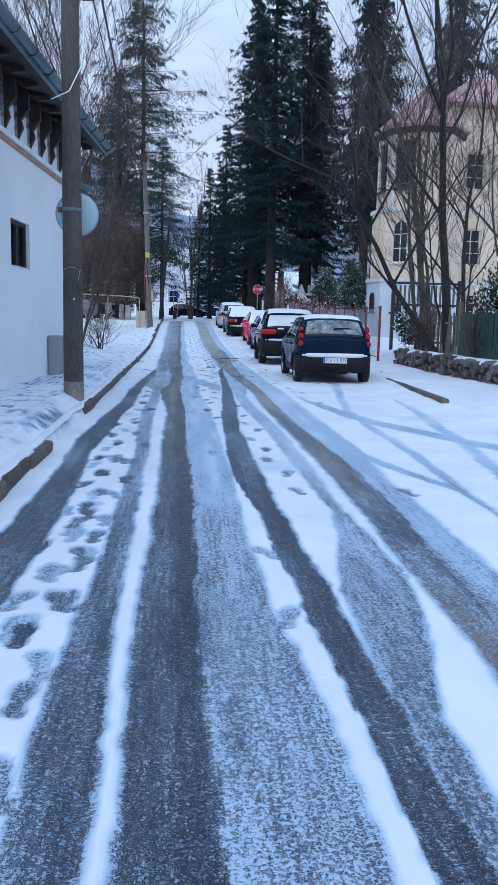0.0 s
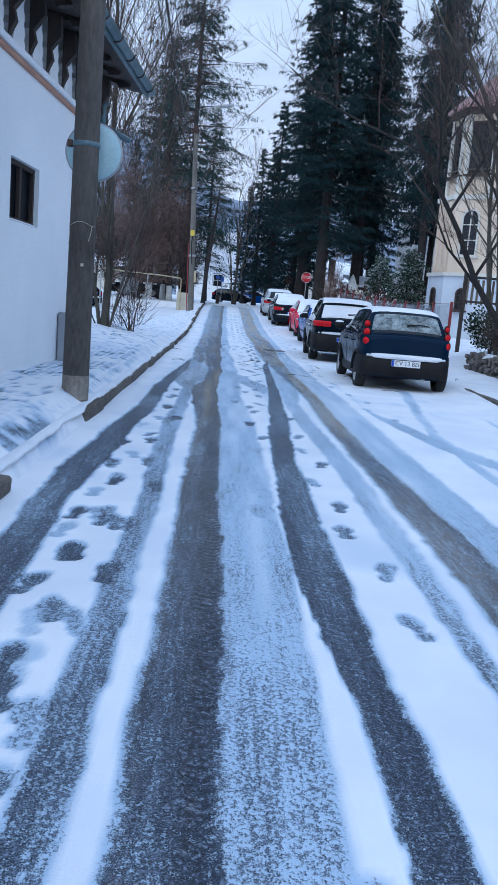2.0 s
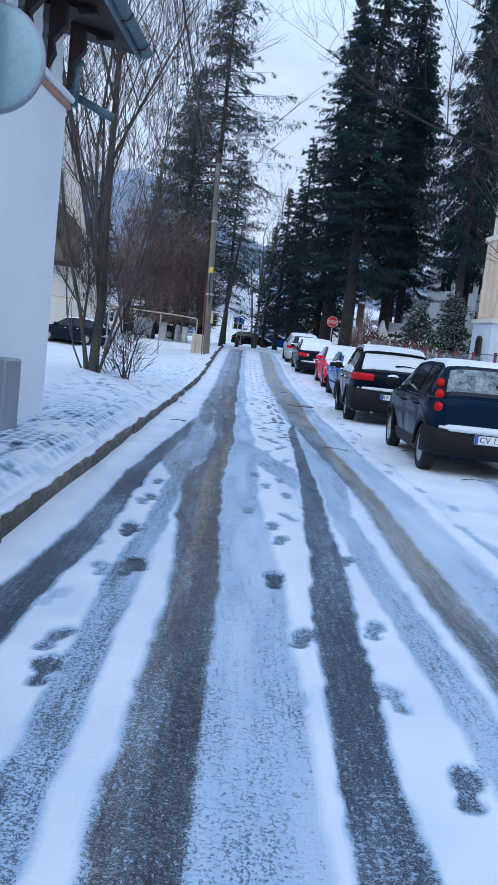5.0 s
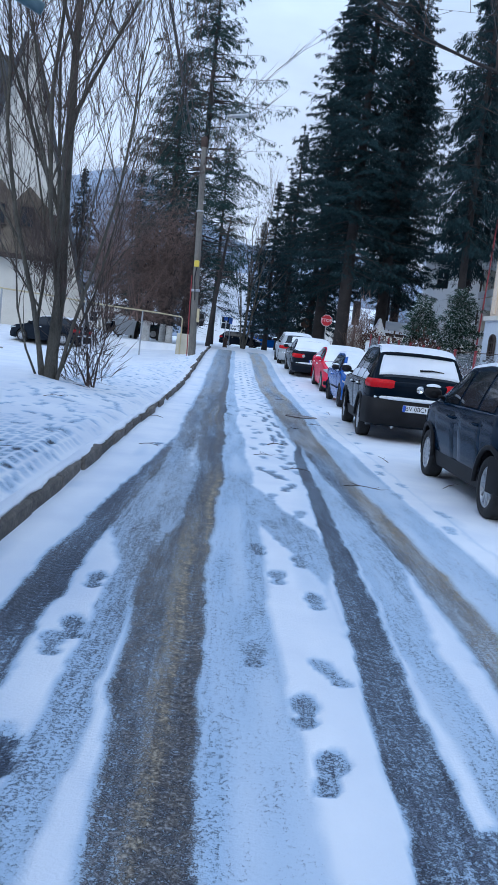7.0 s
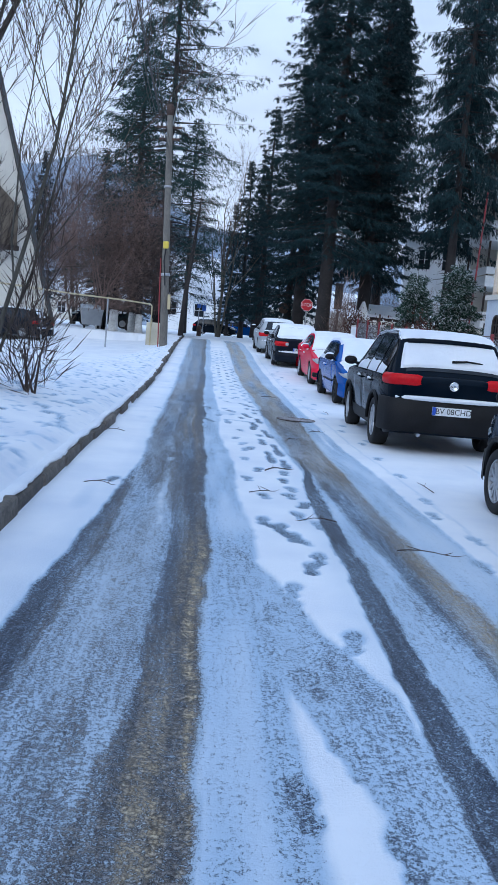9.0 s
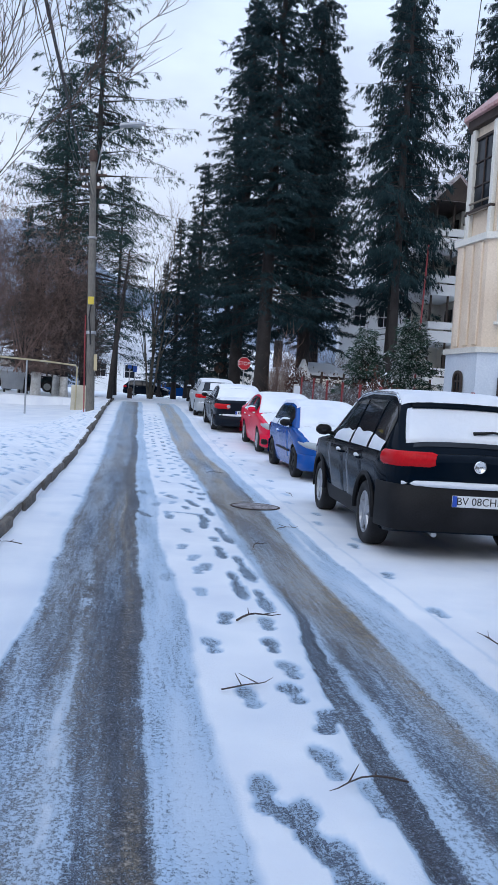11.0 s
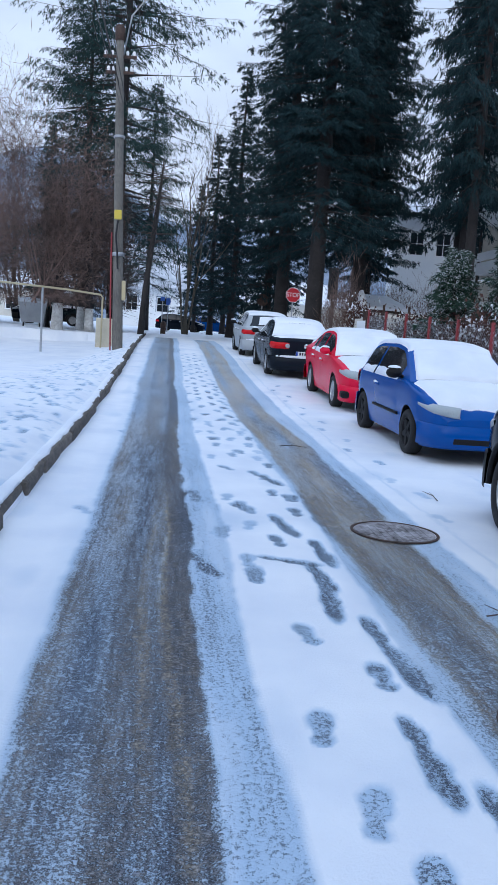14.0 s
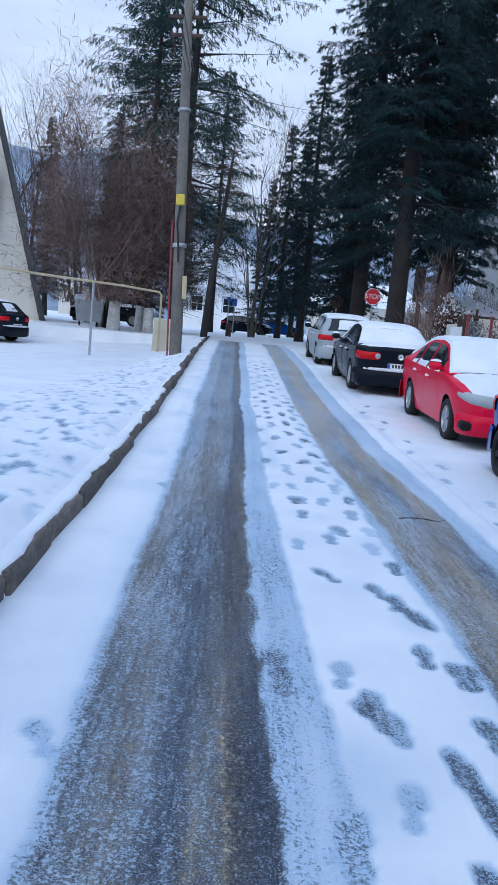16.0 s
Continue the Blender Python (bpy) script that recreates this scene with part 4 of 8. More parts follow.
    for sx in (-1, 1):
        for a, b in spec["windows"]:
            glass = part("side_window", pane(a * L - L / 2, b * L - L / 2, sx), GLASS, car, "dark side window", True)
            if spec.get("side_snow"):
                rws = []
                for q, s in enumerate(np.linspace(a * L - L / 2, b * L - L / 2, 12)):
                    hi = spec["side_snow"] * (1 + 0.30 * noise.noise((s * 3.1, sx * 2.0, L)))
                    rws.append([(sx * (cabin(s, k).x + o), s, cabin(s, k).z) for k, o in ((0.0, 0.022), (0.04, 0.030), (max(0.06, hi * 0.7), 0.020), (max(0.08, hi), 0.007))])
                part("snow", Geo().sheet(rws, None, sx > 0), SNOW, glass, "snow clinging to the window", True)

    def screen(sa, sb, lift, reach=0.86, n=10, edge=0.0):
        """A sheet over the cabin between two stations, lifted a little."""
        rws = []
        for s in np.linspace(sa, sb, n):
            row = []
            ks_ = [1.06 + (2 - 1.06) * (q / 6) for q in range(7)]
            right = [cabin(s, k) for k in ks_]
            right = [Vector((p.x * reach, p.y, p.z)) for p in right]
            row = right + [Vector((-p.x, p.y, p.z)) for p in right[-2::-1]]
            rws.append(row)
        geo = Geo()
        up = []
        for i, row in enumerate(rws):
            a_, b_ = rws[max(i - 1, 0)][6], rws[min(i + 1, n - 1)][6]
            d = (b_ - a_).normalized()
            nrm = Vector((0, -d.z, d.y))
            if nrm.z < 0:
                nrm = -nrm
            if edge:
                e = min(i, n - 1 - i)
                up.append([p + nrm * (lift if (e and 0 < j < len(row) - 1) else -0.01) for j, p in enumerate(row)])
            else:
                up.append([p + nrm * lift for p in row])
        return geo.sheet(up, None, sb > sa)

    rw0, rw1, ws0, ws1 = [v * L - L / 2 for v in spec["screens"]]
    rear_glass = part("rear_window", screen(rw0, rw1, 0.008), GLASS, car, "dark rear window", True)
    front_glass = part("windscreen", screen(ws0, ws1, 0.008), GLASS, car, "dark windscreen", True)

    # doors, a little proud, with handles
    for sx in (-1, 1):
        for a, b in spec["doors"]:
            s0, s1 = a * L - L / 2, b * L - L / 2
            rws = []
            n = 9
            for i, s in enumerate(np.linspace(s0, s1, n)):
                row = []
                for j, k in enumerate(np.linspace(0.16, 0.985, 8)):
                    lo = max(side_pt(s, 0).z, floor_z + 0.10)
                    z = lo + (top(s) - 0.015 - lo) * (k - 0.16) / 0.825
                    kz = (z - bottom(s)) / (top(s) - bottom(s))
                    o = 0.007 if 0 < i < n - 1 and 0 < j < 7 else -0.006
                    p = side_pt(s, kz, o)
                    row.append((sx * p.x, s + (0.012 if i == 0 else -0.012 if i == n - 1 else 0) * (1 if 0 < i < n - 1 else 1), z))
                rws.append(row)
            door = part("door", Geo().sheet(rws, None, sx > 0), colour, car, "", True)
            hs, hz = s0 + 0.16, top(s0) - 0.13
            x = side_pt(hs, 0.85).x + 0.012
            part("handle", Geo().tube([(sx * x, hs - 0.02, hz), (sx * (x + 0.025), hs + 0.01, hz + 0.004), (sx * (x + 0.028), hs + 0.12, hz + 0.006), (sx * x, hs + 0.16, hz)], 0.014, 6), colour, door, "door handle", True)
            if spec.get("handle_snow", True):
                part("snow", Geo().tube([(sx * (x + 0.01), hs, hz + 0.02), (sx * (x + 0.03), hs + 0.05, hz + 0.03), (sx * (x + 0.012), hs + 0.13, hz + 0.022)], [0.012, 0.024, 0.012], 6), SNOW, door, "snow on the handle", True)
            if spec.get("moulding"):
                part("side_moulding", Geo().tube([(sx * (side_pt(s, 0.42).x + 0.012), s, floor_z + 0.30) for s in np.linspace(s0 + 0.03, s1 - 0.03, 6)], 0.022, 6), BLACKPLASTIC, door, "black side moulding")
        # mirror
        s = ws1 - 0.32
        x = cabin(s, 0.1).x
        mz = top(s) + 0.07
        ball = Geo()
        prof = [(0.03, 0.0), (0.075, 0.01), (0.095, 0.05), (0.085, 0.10), (0.05, 0.13), (0.004, 0.14)]
        ball.lathe(prof, 14, Matrix.Translation((sx * (x + 0.13), s - 0.03, mz + 0.03)) @ Matrix.Rotation(radians(-90), 4, "X") @ Matrix.Diagonal((1.15, 0.78, 1, 1)))
        ball.tube([(sx * (x - 0.01), s, mz - 0.02), (sx * (x + 0.10), s, mz + 0.01)], 0.025, 8)
        shell = part("wing_mirror", ball, spec.get("mirror", BLACKPLASTIC), car, "door mirror", True)
        part("mirror_glass", Geo().lathe([(0.002, 0.012), (0.066, 0.012), (0.074, 0.016)], 14, Matrix.Translation((sx * (x + 0.13), s - 0.03, mz + 0.03)) @ Matrix.Rotation(radians(-90), 4, "X") @ Matrix.Diagonal((1.15, 0.78, 1, 1))), GLASS, shell, "dark mirror glass")
        part("snow", Geo().lathe([(0.085, 0), (0.07, 0.022), (0.03, 0.034), (0.003, 0.036)], 12, Matrix.Translation((sx * (x + 0.13), s + 0.03, mz + 0.098)) @ Matrix.Diagonal((1.1, 0.7, 1, 1))), SNOW, car, "snow on the mirror", True)

    # snow
    thick = spec.get("snow", 0.035)
    for key, (a, b) in {"roof": (rw1 - 0.04, ws0 + 0.06), "rear": (rw0 + 0.03, rw1 - 0.02), "front": (ws0 + 0.02, ws1 - 0.01)}.items():
        amount = spec["cover"].get(key, 0)
        if amount:
            reach = amount if amount < 1 else 1.0
            part("snow", screen(a, b, thick, reach, 16, 1), spec.get("rear_mat", SNOW) if key == "rear" else SNOW, car, "layer of snow on the car", True)

    def deck_snow(s0, s1, lift, wide=0.93):
        rws, n = [], 12
        for i, s in enumerate(np.linspace(s0, s1, n)):
            w, h = half_width(s) * wide, top(s)
            row = []
            for q in np.linspace(-1, 1, 15):
                edge = i in (0, n - 1) or abs(q) > 0.99
                crown = 0.05 * (1 - abs(q) ** 2.5)
                ragged = 0.03 * noise.noise((q * 4, s * 5, L))
                row.append(((w + (ragged if abs(q) > 0.8 else 0)) * q, s + (ragged if i in (0, n - 1) else 0), h + crown + (lift + 0.4 * ragged if not edge else -0.015)))
            rws.append(row)
        return Geo().sheet(rws, None, False)

    for a, b in spec.get("decks", []):
        part("snow", deck_snow(a * L - L / 2, b * L - L / 2, thick), SNOW, car, "layer of snow on the bonnet or boot", True)
    if spec.get("bumper_snow"):
        zb = spec["rb"][1]
        part("snow", Geo().tube([(x, -L / 2 - 0.012 + 0.09 * (abs(x) / (W / 2)) ** 3, zb + 0.012) for x in np.linspace(-W / 2 * 0.84, W / 2 * 0.84, 13)], [0.02] + [spec.get("ledge", 0.034)] * 11 + [0.02], 7), SNOW, car, "snow on the rear bumper", True)

    # lights
    if spec["tail"] == "dots":
        for sx in (-1, 1):
            for k, (dz, rr) in enumerate(((0.0, 0.07), (0.155, 0.066), (0.30, 0.058))):
                z = spec["tz"] + dz
                s = -L / 2 + 0.10 + dz * 0.42
                x = half_width(s) * (0.925 - dz * 0.17)
                lamp = Geo().lathe([(rr, 0), (rr, 0.03), (rr * 0.8, 0.05), (0.004, 0.06)], 18, Matrix.Translation((sx * x, s, z)) @ Matrix.Rotation(radians(90), 4, "X") @ Matrix.Rotation(radians(34 * sx), 4, "Y"))
                ob = part("tail_light", lamp, RED_LENS, car, "round red tail light", True)
                part("bezel", Geo().lathe([(rr, 0.0), (rr * 1.22, 0.012), (rr * 1.2, 0.03), (rr, 0.034)], 18, Matrix.Translation((sx * x, s, z)) @ Matrix.Rotation(radians(90), 4, "X") @ Matrix.Rotation(radians(34 * sx), 4, "Y")), BLACKPLASTIC, ob, "black ring")
    elif spec["tail"]:
        tz0, tz1, reach = spec["tail"]
        for sx in (-1, 1):
            rws = []
            path = [(half_width(-L / 2 + q) + 0.012, -L / 2 + q - 0.006) for q in np.linspace(0.34, 0.0, 8)] + [(x, -L / 2 - 0.012) for x in np.linspace(half_width(-L / 2), W / 2 - reach, 5)[1:]]
            for i, (x, y) in enumerate(path):
                e = 0.02 if i in (0, len(path) - 1) else 0
                rws.append([(sx * (x - 0.02), y + (0.02 if y < -L / 2 else 0), tz0 + e), (sx * x, y, tz0 + 0.012 + e), (sx * (x + 0.004), y - 0.004, (tz0 + tz1) / 2), (sx * x * 0.992, y, tz1 - 0.012 - e), (sx * (x - 0.025), y + 0.02, tz1 - e)])
            lamp = part("tail_light", Geo().sheet(rws, None, sx > 0), RED_LENS, car, "red tail light", True)
            if spec.get("tail_rings"):
                for x in (W / 2 - 0.17, W / 2 - reach - 0.02 + 0.06):
                    part("lamp_ring", Geo().lathe([(0.058, 0), (0.058, 0.012), (0.03, 0.016), (0.003, 0.016)], 16, Matrix.Translation((sx * x, -L / 2 - 0.014 + (0.04 if x > W / 2 - 0.2 else 0), (tz0 + tz1) / 2)) @ Matrix.Rotation(radians(90), 4, "X")), CLEAR_LENS if x < W / 2 - 0.2 else RED_LENS, lamp, "round lamp in the cluster", True)
    hz0, hz1, reach = spec["head"]
    for sx in (-1, 1):
        rws = []
        path = [(half_width(L / 2 - q) * 0.985 + 0.012, L / 2 - q + 0.004) for q in np.linspace(0.46, 0.0, 9)] + [(x, L / 2 + 0.008) for x in np.linspace(half_width(L / 2) * 0.985, W / 2 - reach, 5)[1:]]
        for i, (x, y) in enumerate(path):
            t = i / (len(path) - 1)
            lo, hi = hz0 + 0.10 * (1 - t) ** 1.5, hz1 + 0.05 * (1 - t)
            rws.append([(sx * (x - 0.02), y - 0.02, lo), (sx * x, y, lo + 0.02), (sx * (x + 0.004), y + 0.004, (lo + hi) / 2), (sx * x * 0.98, y - 0.03, hi - 0.02), (sx * (x - 0.05), y - 0.07, hi)])
        part("headlight", Geo().sheet(rws, None, sx < 0), CLEAR_LENS, car, "clear headlight", True)
    if spec.get("grille", True):
        part("grille", Geo().box(-0.42, L / 2 - 0.05, hz0 - 0.02, 0.42, L / 2 + 0.014, hz0 + 0.09, 0.02), BLACKPLASTIC, car, "black radiator grille")
    part("air_intake", Geo().box(-0.50, L / 2 - 0.05, floor_z + 0.07, 0.50, L / 2 + 0.024, floor_z + 0.19, 0.03), BLACKPLASTIC, car, "black lower air intake")
    if spec.get("fog"):
        for sx in (-1, 1):
            part("fog_grille", Geo().box(sx * 0.72 - 0.15, L / 2 - 0.24, floor_z + 0.10, sx * 0.72 + 0.15, L / 2 - 0.035, floor_z + 0.23, 0.03), BLACKPLASTIC, car, "black fog light grille")
    # plate
    for end in (-1,):
        y = end * (L / 2 + 0.022)
        z = spec["plate"] if end < 0 else floor_z + 0.24
        px = spec.get("plate_x", 0.0) if end < 0 else 0.0
        plate = part("number_plate", Geo().box(px - 0.26, -0.006, z - 0.056, px + 0.26, 0.006, z + 0.056, 0.004, Matrix.Translation((0, y, 0))), PLATE, car, "white number plate")
        part("country_strip", Geo().box(px - 0.258 if end < 0 else px + 0.212, -0.009, z - 0.053, px - 0.212 if end < 0 else px + 0.258, 0.009, z + 0.053, 0.002, Matrix.Translation((0, y, 0))), PLATE_BLUE, plate, "blue strip")
        if end < 0 and spec.get("number"):
            text_mesh(spec["number"], 0.105, INK, plate, pose(px + 0.024, y - 0.0075, z, 90, 0, 0))
        elif end < 0:
            for k in range(6):
                part("dark_bar", Geo().box(px - 0.17 + k * 0.065, -0.009, z - 0.034, px - 0.17 + k * 0.065 + 0.04, 0.0, z + 0.034, 0.003, Matrix.Translation((0, y, 0))), INK, plate, "unreadable character")
    if spec.get("badge"):
        part("badge", Geo().lathe([(0.062, 0), (0.062, 0.012), (0.05, 0.016), (0.046, 0.010), (0.004, 0.010)], 24, Matrix.Translation((0, -L / 2 - 0.006 + spec.get("badge_in", 0), spec["badge"])) @ Matrix.Rotation(radians(90), 4, "X")), CHROME, car, "round chrome badge", True)
    if spec.get("wiper"):
        a, b = rw0 + 0.10, rw0 + 0.12
        part("wiper", Geo().tube([cabin(a, 2) + Vector((0, -0.03, 0.03)), cabin(a, 2) + Vector((0.20, -0.03, 0.05)), cabin(a, 2) + Vector((0.42, 0.0, 0.035))], [0.02, 0.014, 0.009], 6), BLACKPLASTIC, car, "rear wiper")
    if spec.get("rails"):
        for sx in (-1, 1):
            pts = [cabin(s, 1.1) + Vector((0, 0, 0.035 if 0.02 < t < 0.98 else 0.0)) for t, s in zip(np.linspace(0, 1, 9), np.linspace(rw1 + 0.05, ws0 - 0.05, 9))]
            part("roof_rail", Geo().tube([(sx * p.x, p.y, p.z) for p in pts], 0.016, 6), CHROME, car, "silver roof rail", True)
    if spec.get("spoiler"):
        rws = []
        for q, lift in ((-0.10, 0.0), (-0.11, 0.025), (0.0, 0.03), (0.14, 0.012)):
            rws.append([(x, rw1 + q + 0.05 * abs(x) ** 2, curve_at(roof, rw1) + 0.005 + lift - 0.06 * abs(x) ** 2 - (0.03 if lift == 0.0 else 0)) for x in np.linspace(-W / 2 * 0.64, W / 2 * 0.64, 11)])
        part("spoiler", Geo().sheet(rws), colour, car, "roof spoiler", True)
    if spec.get("exhaust"):
        part("exhaust", Geo().tube([(spec["exhaust"], -L / 2 + 0.25, floor_z + 0.06), (spec["exhaust"], -L / 2 + 0.03, floor_z + 0.03)], 0.03, 10), STEEL, car, "exhaust pipe")
    for sx in (-1, 1):
        for a in (ya, yf):
            make_wheel(car, sx * (W / 2 - spec["tread"] / 2 - 0.012), a, wr, spec["tread"], spec["rim"], spec["spokes"], sx)
    return car


BLACK_PAINT = paint("black_car_paint", (0.002, 0.006, 0.012), 0.10)
NAVY_PAINT = paint("dark_blue_car_paint", (0.003, 0.014, 0.032), 0.12)
BLUE_PAINT = paint("blue_car_paint", (0.001, 0.068, 0.30), 0.15)
RED_PAINT = paint("red_car_paint", (0.68, 0.005, 0.045), 0.22)
DARK_PAINT = paint("dark_grey_car_paint", (0.009, 0.013, 0.020), 0.16)
SILVER_PAINT = paint("silver_car_paint", (0.34, 0.37, 0.40), 0.3)
for coat in (BLACK_PAINT, NAVY_PAINT, DARK_PAINT):
    coat.node_tree.nodes["Principled BSDF"].inputs["Specular IOR Level"].default_value = 0.04
    coat.node_tree.nodes["Principled BSDF"].inputs["Coat Weight"].default_value = 0.08
ICY = surface("frosted_snow", (0.012, 0.025, 0.03), (0.34, 0.40, 0.42), 7.0, 26, 0.6, 0.5, 0.02)

CITY = dict(L=3.75, W=1.69, H=1.46, wheel=0.295, tread=0.185, rear_over=0.48, front_over=0.72, floor=0.20, paint=NAVY_PAINT,
            deck=[(0, 0.93), (0.05, 0.965), (0.5, 0.955), (0.76, 0.95), (0.90, 0.85), (1, 0.66)],
            roof=[(0.035, 0.96), (0.13, 1.40), (0.20, 1.45), (0.42, 1.46), (0.58, 1.42), (0.80, 0.97)],
            windows=[(0.17, 0.30), (0.32, 0.50), (0.52, 0.68)], screens=(0.045, 0.125, 0.60, 0.79), doors=[(0.21, 0.46), (0.47, 0.75)],
            cover=dict(roof=1, rear=0.90), rear_mat=ICY, snow=0.022, decks=[(0.80, 0.97)], rb=(0.2, 0.60), fb=(0.2, 0.52), rb_mat=BLACKPLASTIC, trim=True, lip=BLACKPLASTIC,
            bumper_snow=True, tail="dots", tz=0.86, head=(0.58, 0.74, 0.32), ledge=0.05, plate=0.50, number="CV 13 BEI", rim=ALLOY, spokes=12, tuck=0.72, spoiler=False, wiper=True, exhaust=0.35, handle_snow=False)
SUV = dict(L=4.43, W=1.81, H=1.66, wheel=0.345, tread=0.225, rear_over=0.93, front_over=0.90, floor=0.24, paint=BLACK_PAINT, side_snow=0.30,
           deck=[(0, 0.99), (0.03, 1.03), (0.45, 1.04), (0.73, 1.04), (0.90, 0.97), (1, 0.80)],
           roof=[(0.02, 1.03), (0.13, 1.58), (0.2, 1.64), (0.42, 1.66), (0.56, 1.60), (0.75, 1.05)],
           windows=[(0.10, 0.21), (0.23, 0.40), (0.42, 0.62)], screens=(0.035, 0.12, 0.57, 0.74), doors=[(0.24, 0.44), (0.45, 0.68)],
           cover=dict(roof=1, rear=0.92, front=1), snow=0.03, decks=[(0.75, 0.97)], rb=(0.2, 0.75), fb=(0.2, 0.60), trim=True, lip=BLACKPLASTIC, bumper_snow=True,
           tail=(0.92, 1.07, 0.46), head=(0.72, 0.88, 0.45), plate=0.61, number="BV 08CHD", rim=ALLOY, spokes=5, tuck=0.70, spoiler=True, wiper=True, rails=True, badge=0.95, exhaust=-0.4)
HATCH = dict(L=3.95, W=1.68, H=1.44, wheel=0.295, tread=0.19, rear_over=0.65, front_over=0.84, floor=0.18, paint=BLUE_PAINT, side_snow=0.28,
             deck=[(0, 0.90), (0.05, 0.93), (0.5, 0.92), (0.72, 0.93), (0.90, 0.80), (1, 0.60)],
             roof=[(0.03, 0.93), (0.13, 1.35), (0.2, 1.42), (0.42, 1.44), (0.54, 1.39), (0.75, 0.94)],
             windows=[(0.13, 0.30), (0.32, 0.63)], screens=(0.04, 0.12, 0.555, 0.745), doors=[(0.34, 0.68)],
             cover=dict(roof=1, rear=1, front=0.90), snow=0.045, decks=[(0.735, 0.985)], rb=(0.2, 0.55), fb=(0.2, 0.50), trim=False, moulding=True,
             grille=False, tail=(0.72, 0.92, 0.30), head=(0.58, 0.71, 0.42), plate=0.48, rim=BLACKPLASTIC, spokes=5, tuck=0.70)
LIFTBACK = dict(L=4.57, W=1.77, H=1.46, wheel=0.31, tread=0.205, rear_over=1.05, front_over=0.93, floor=0.17, paint=RED_PAINT, side_snow=0.22,
                deck=[(0, 0.98), (0.05, 1.0), (0.2, 0.97), (0.5, 0.94), (0.70, 0.95), (0.90, 0.83), (1, 0.64)],
                roof=[(0.06, 1.0), (0.27, 1.38), (0.34, 1.44), (0.46, 1.46), (0.56, 1.41), (0.74, 0.96)],
                windows=[(0.22, 0.29), (0.31, 0.45), (0.47, 0.64)], screens=(0.09, 0.26, 0.575, 0.735), doors=[(0.28, 0.47), (0.48, 0.70)],
                cover=dict(roof=1, rear=1, front=1), snow=0.045, decks=[(0.73, 0.985)], rb=(0.2, 0.55), fb=(0.2, 0.50), trim=False, fog=True, mirror=RED_PAINT,
                tail=(0.78, 0.95, 0.30), head=(0.60, 0.76, 0.45), plate=0.52, rim=ALLOY, spokes=9, tuck=0.70)
SALOON = dict(L=4.70, W=1.82, H=1.46, wheel=0.32, tread=0.21, rear_over=1.06, front_over=0.95, floor=0.17, paint=DARK_PAINT,
              deck=[(0, 0.98), (0.04, 1.02), (0.2, 0.98), (0.5, 0.94), (0.70, 0.95), (0.90, 0.83), (1, 0.64)],
              roof=[(0.14, 1.0), (0.29, 1.38), (0.36, 1.44), (0.46, 1.46), (0.56, 1.41), (0.74, 0.96)],
              windows=[(0.25, 0.31), (0.33, 0.46), (0.48, 0.64)], screens=(0.15, 0.285, 0.575, 0.735), doors=[(0.30, 0.47), (0.48, 0.70)],
              cover=dict(roof=1, rear=1, front=1), snow=0.04, decks=[(0.02, 0.15), (0.74, 0.98)], rb=(0.2, 0.56), fb=(0.2, 0.50), trim=False, bumper_snow=True, tail_rings=True,
              tail=(0.76, 0.93, 0.46), head=(0.60, 0.76, 0.45), plate=0.66, rim=ALLOY, spokes=7, tuck=0.70, badge=0.86)
SILVER = dict(L=4.20, W=1.78, H=1.49, wheel=0.31, tread=0.2, rear_over=0.78, front_over=0.86, floor=0.17, paint=SILVER_PAINT,
              deck=[(0, 0.95), (0.05, 0.98), (0.5, 0.96), (0.72, 0.96), (0.90, 0.84), (1, 0.64)],
              roof=[(0.03, 0.97), (0.13, 1.40), (0.2, 1.46), (0.42, 1.49), (0.55, 1.44), (0.75, 0.97)],
              windows=[(0.12, 0.24), (0.26, 0.42), (0.44, 0.64)], screens=(0.04, 0.12, 0.565, 0.74), doors=[(0.27, 0.45), (0.46, 0.70)],
              cover=dict(roof=1, rear=0.5), snow=0.02, decks=[(0.76, 0.97)], rb=(0.2, 0.56), fb=(0.2, 0.50), trim=False, bumper_snow=True,
              tail=(0.74, 0.90, 0.42), head=(0.60, 0.76, 0.45), plate=0.60, rim=ALLOY, spokes=7, tuck=0.70, badge=0.84, wiper=True)


def park(spec, x, y, yaw, label, group="cars parked along the kerb", z=None):
    """Parks a car with its centre at x, y, its nose along yaw (0: away up the street), lying with the slope."""
    d = Vector((-math.sin(radians(yaw)), math.cos(radians(yaw))))
    a, b = grade(y - 1.3 * d.y), grade(y + 1.3 * d.y)
    if z is not None:
        a = b = z
    pitch = math.degrees(math.atan2(b - a, 2.6))
    return make_car(spec, pose(x, y, float((a + b) / 2) - 0.006, pitch, 0, yaw), label, group)


park(CITY, 3.37, 19.06, -1.3, "dark blue small hatchback with a frosted rear window, snowy roof")
park(SUV, 3.36, 26.08, -2.4, "black sport utility car with snow on its roof and rear window")
park(HATCH, 3.78, 32.75, 180, "blue three-door hatchback with thick snow on its bonnet and windscreen")
park(LIFTBACK, 3.90, 38.2, 180, "red car with thick snow covering its bonnet and windscreen")
park(SALOON, 3.30, 44.2, 0.5, "dark grey saloon with snow on its boot and roof")
park(SILVER, 3.10, 50.3, 0.5, "silver hatchback with a dusting of snow")


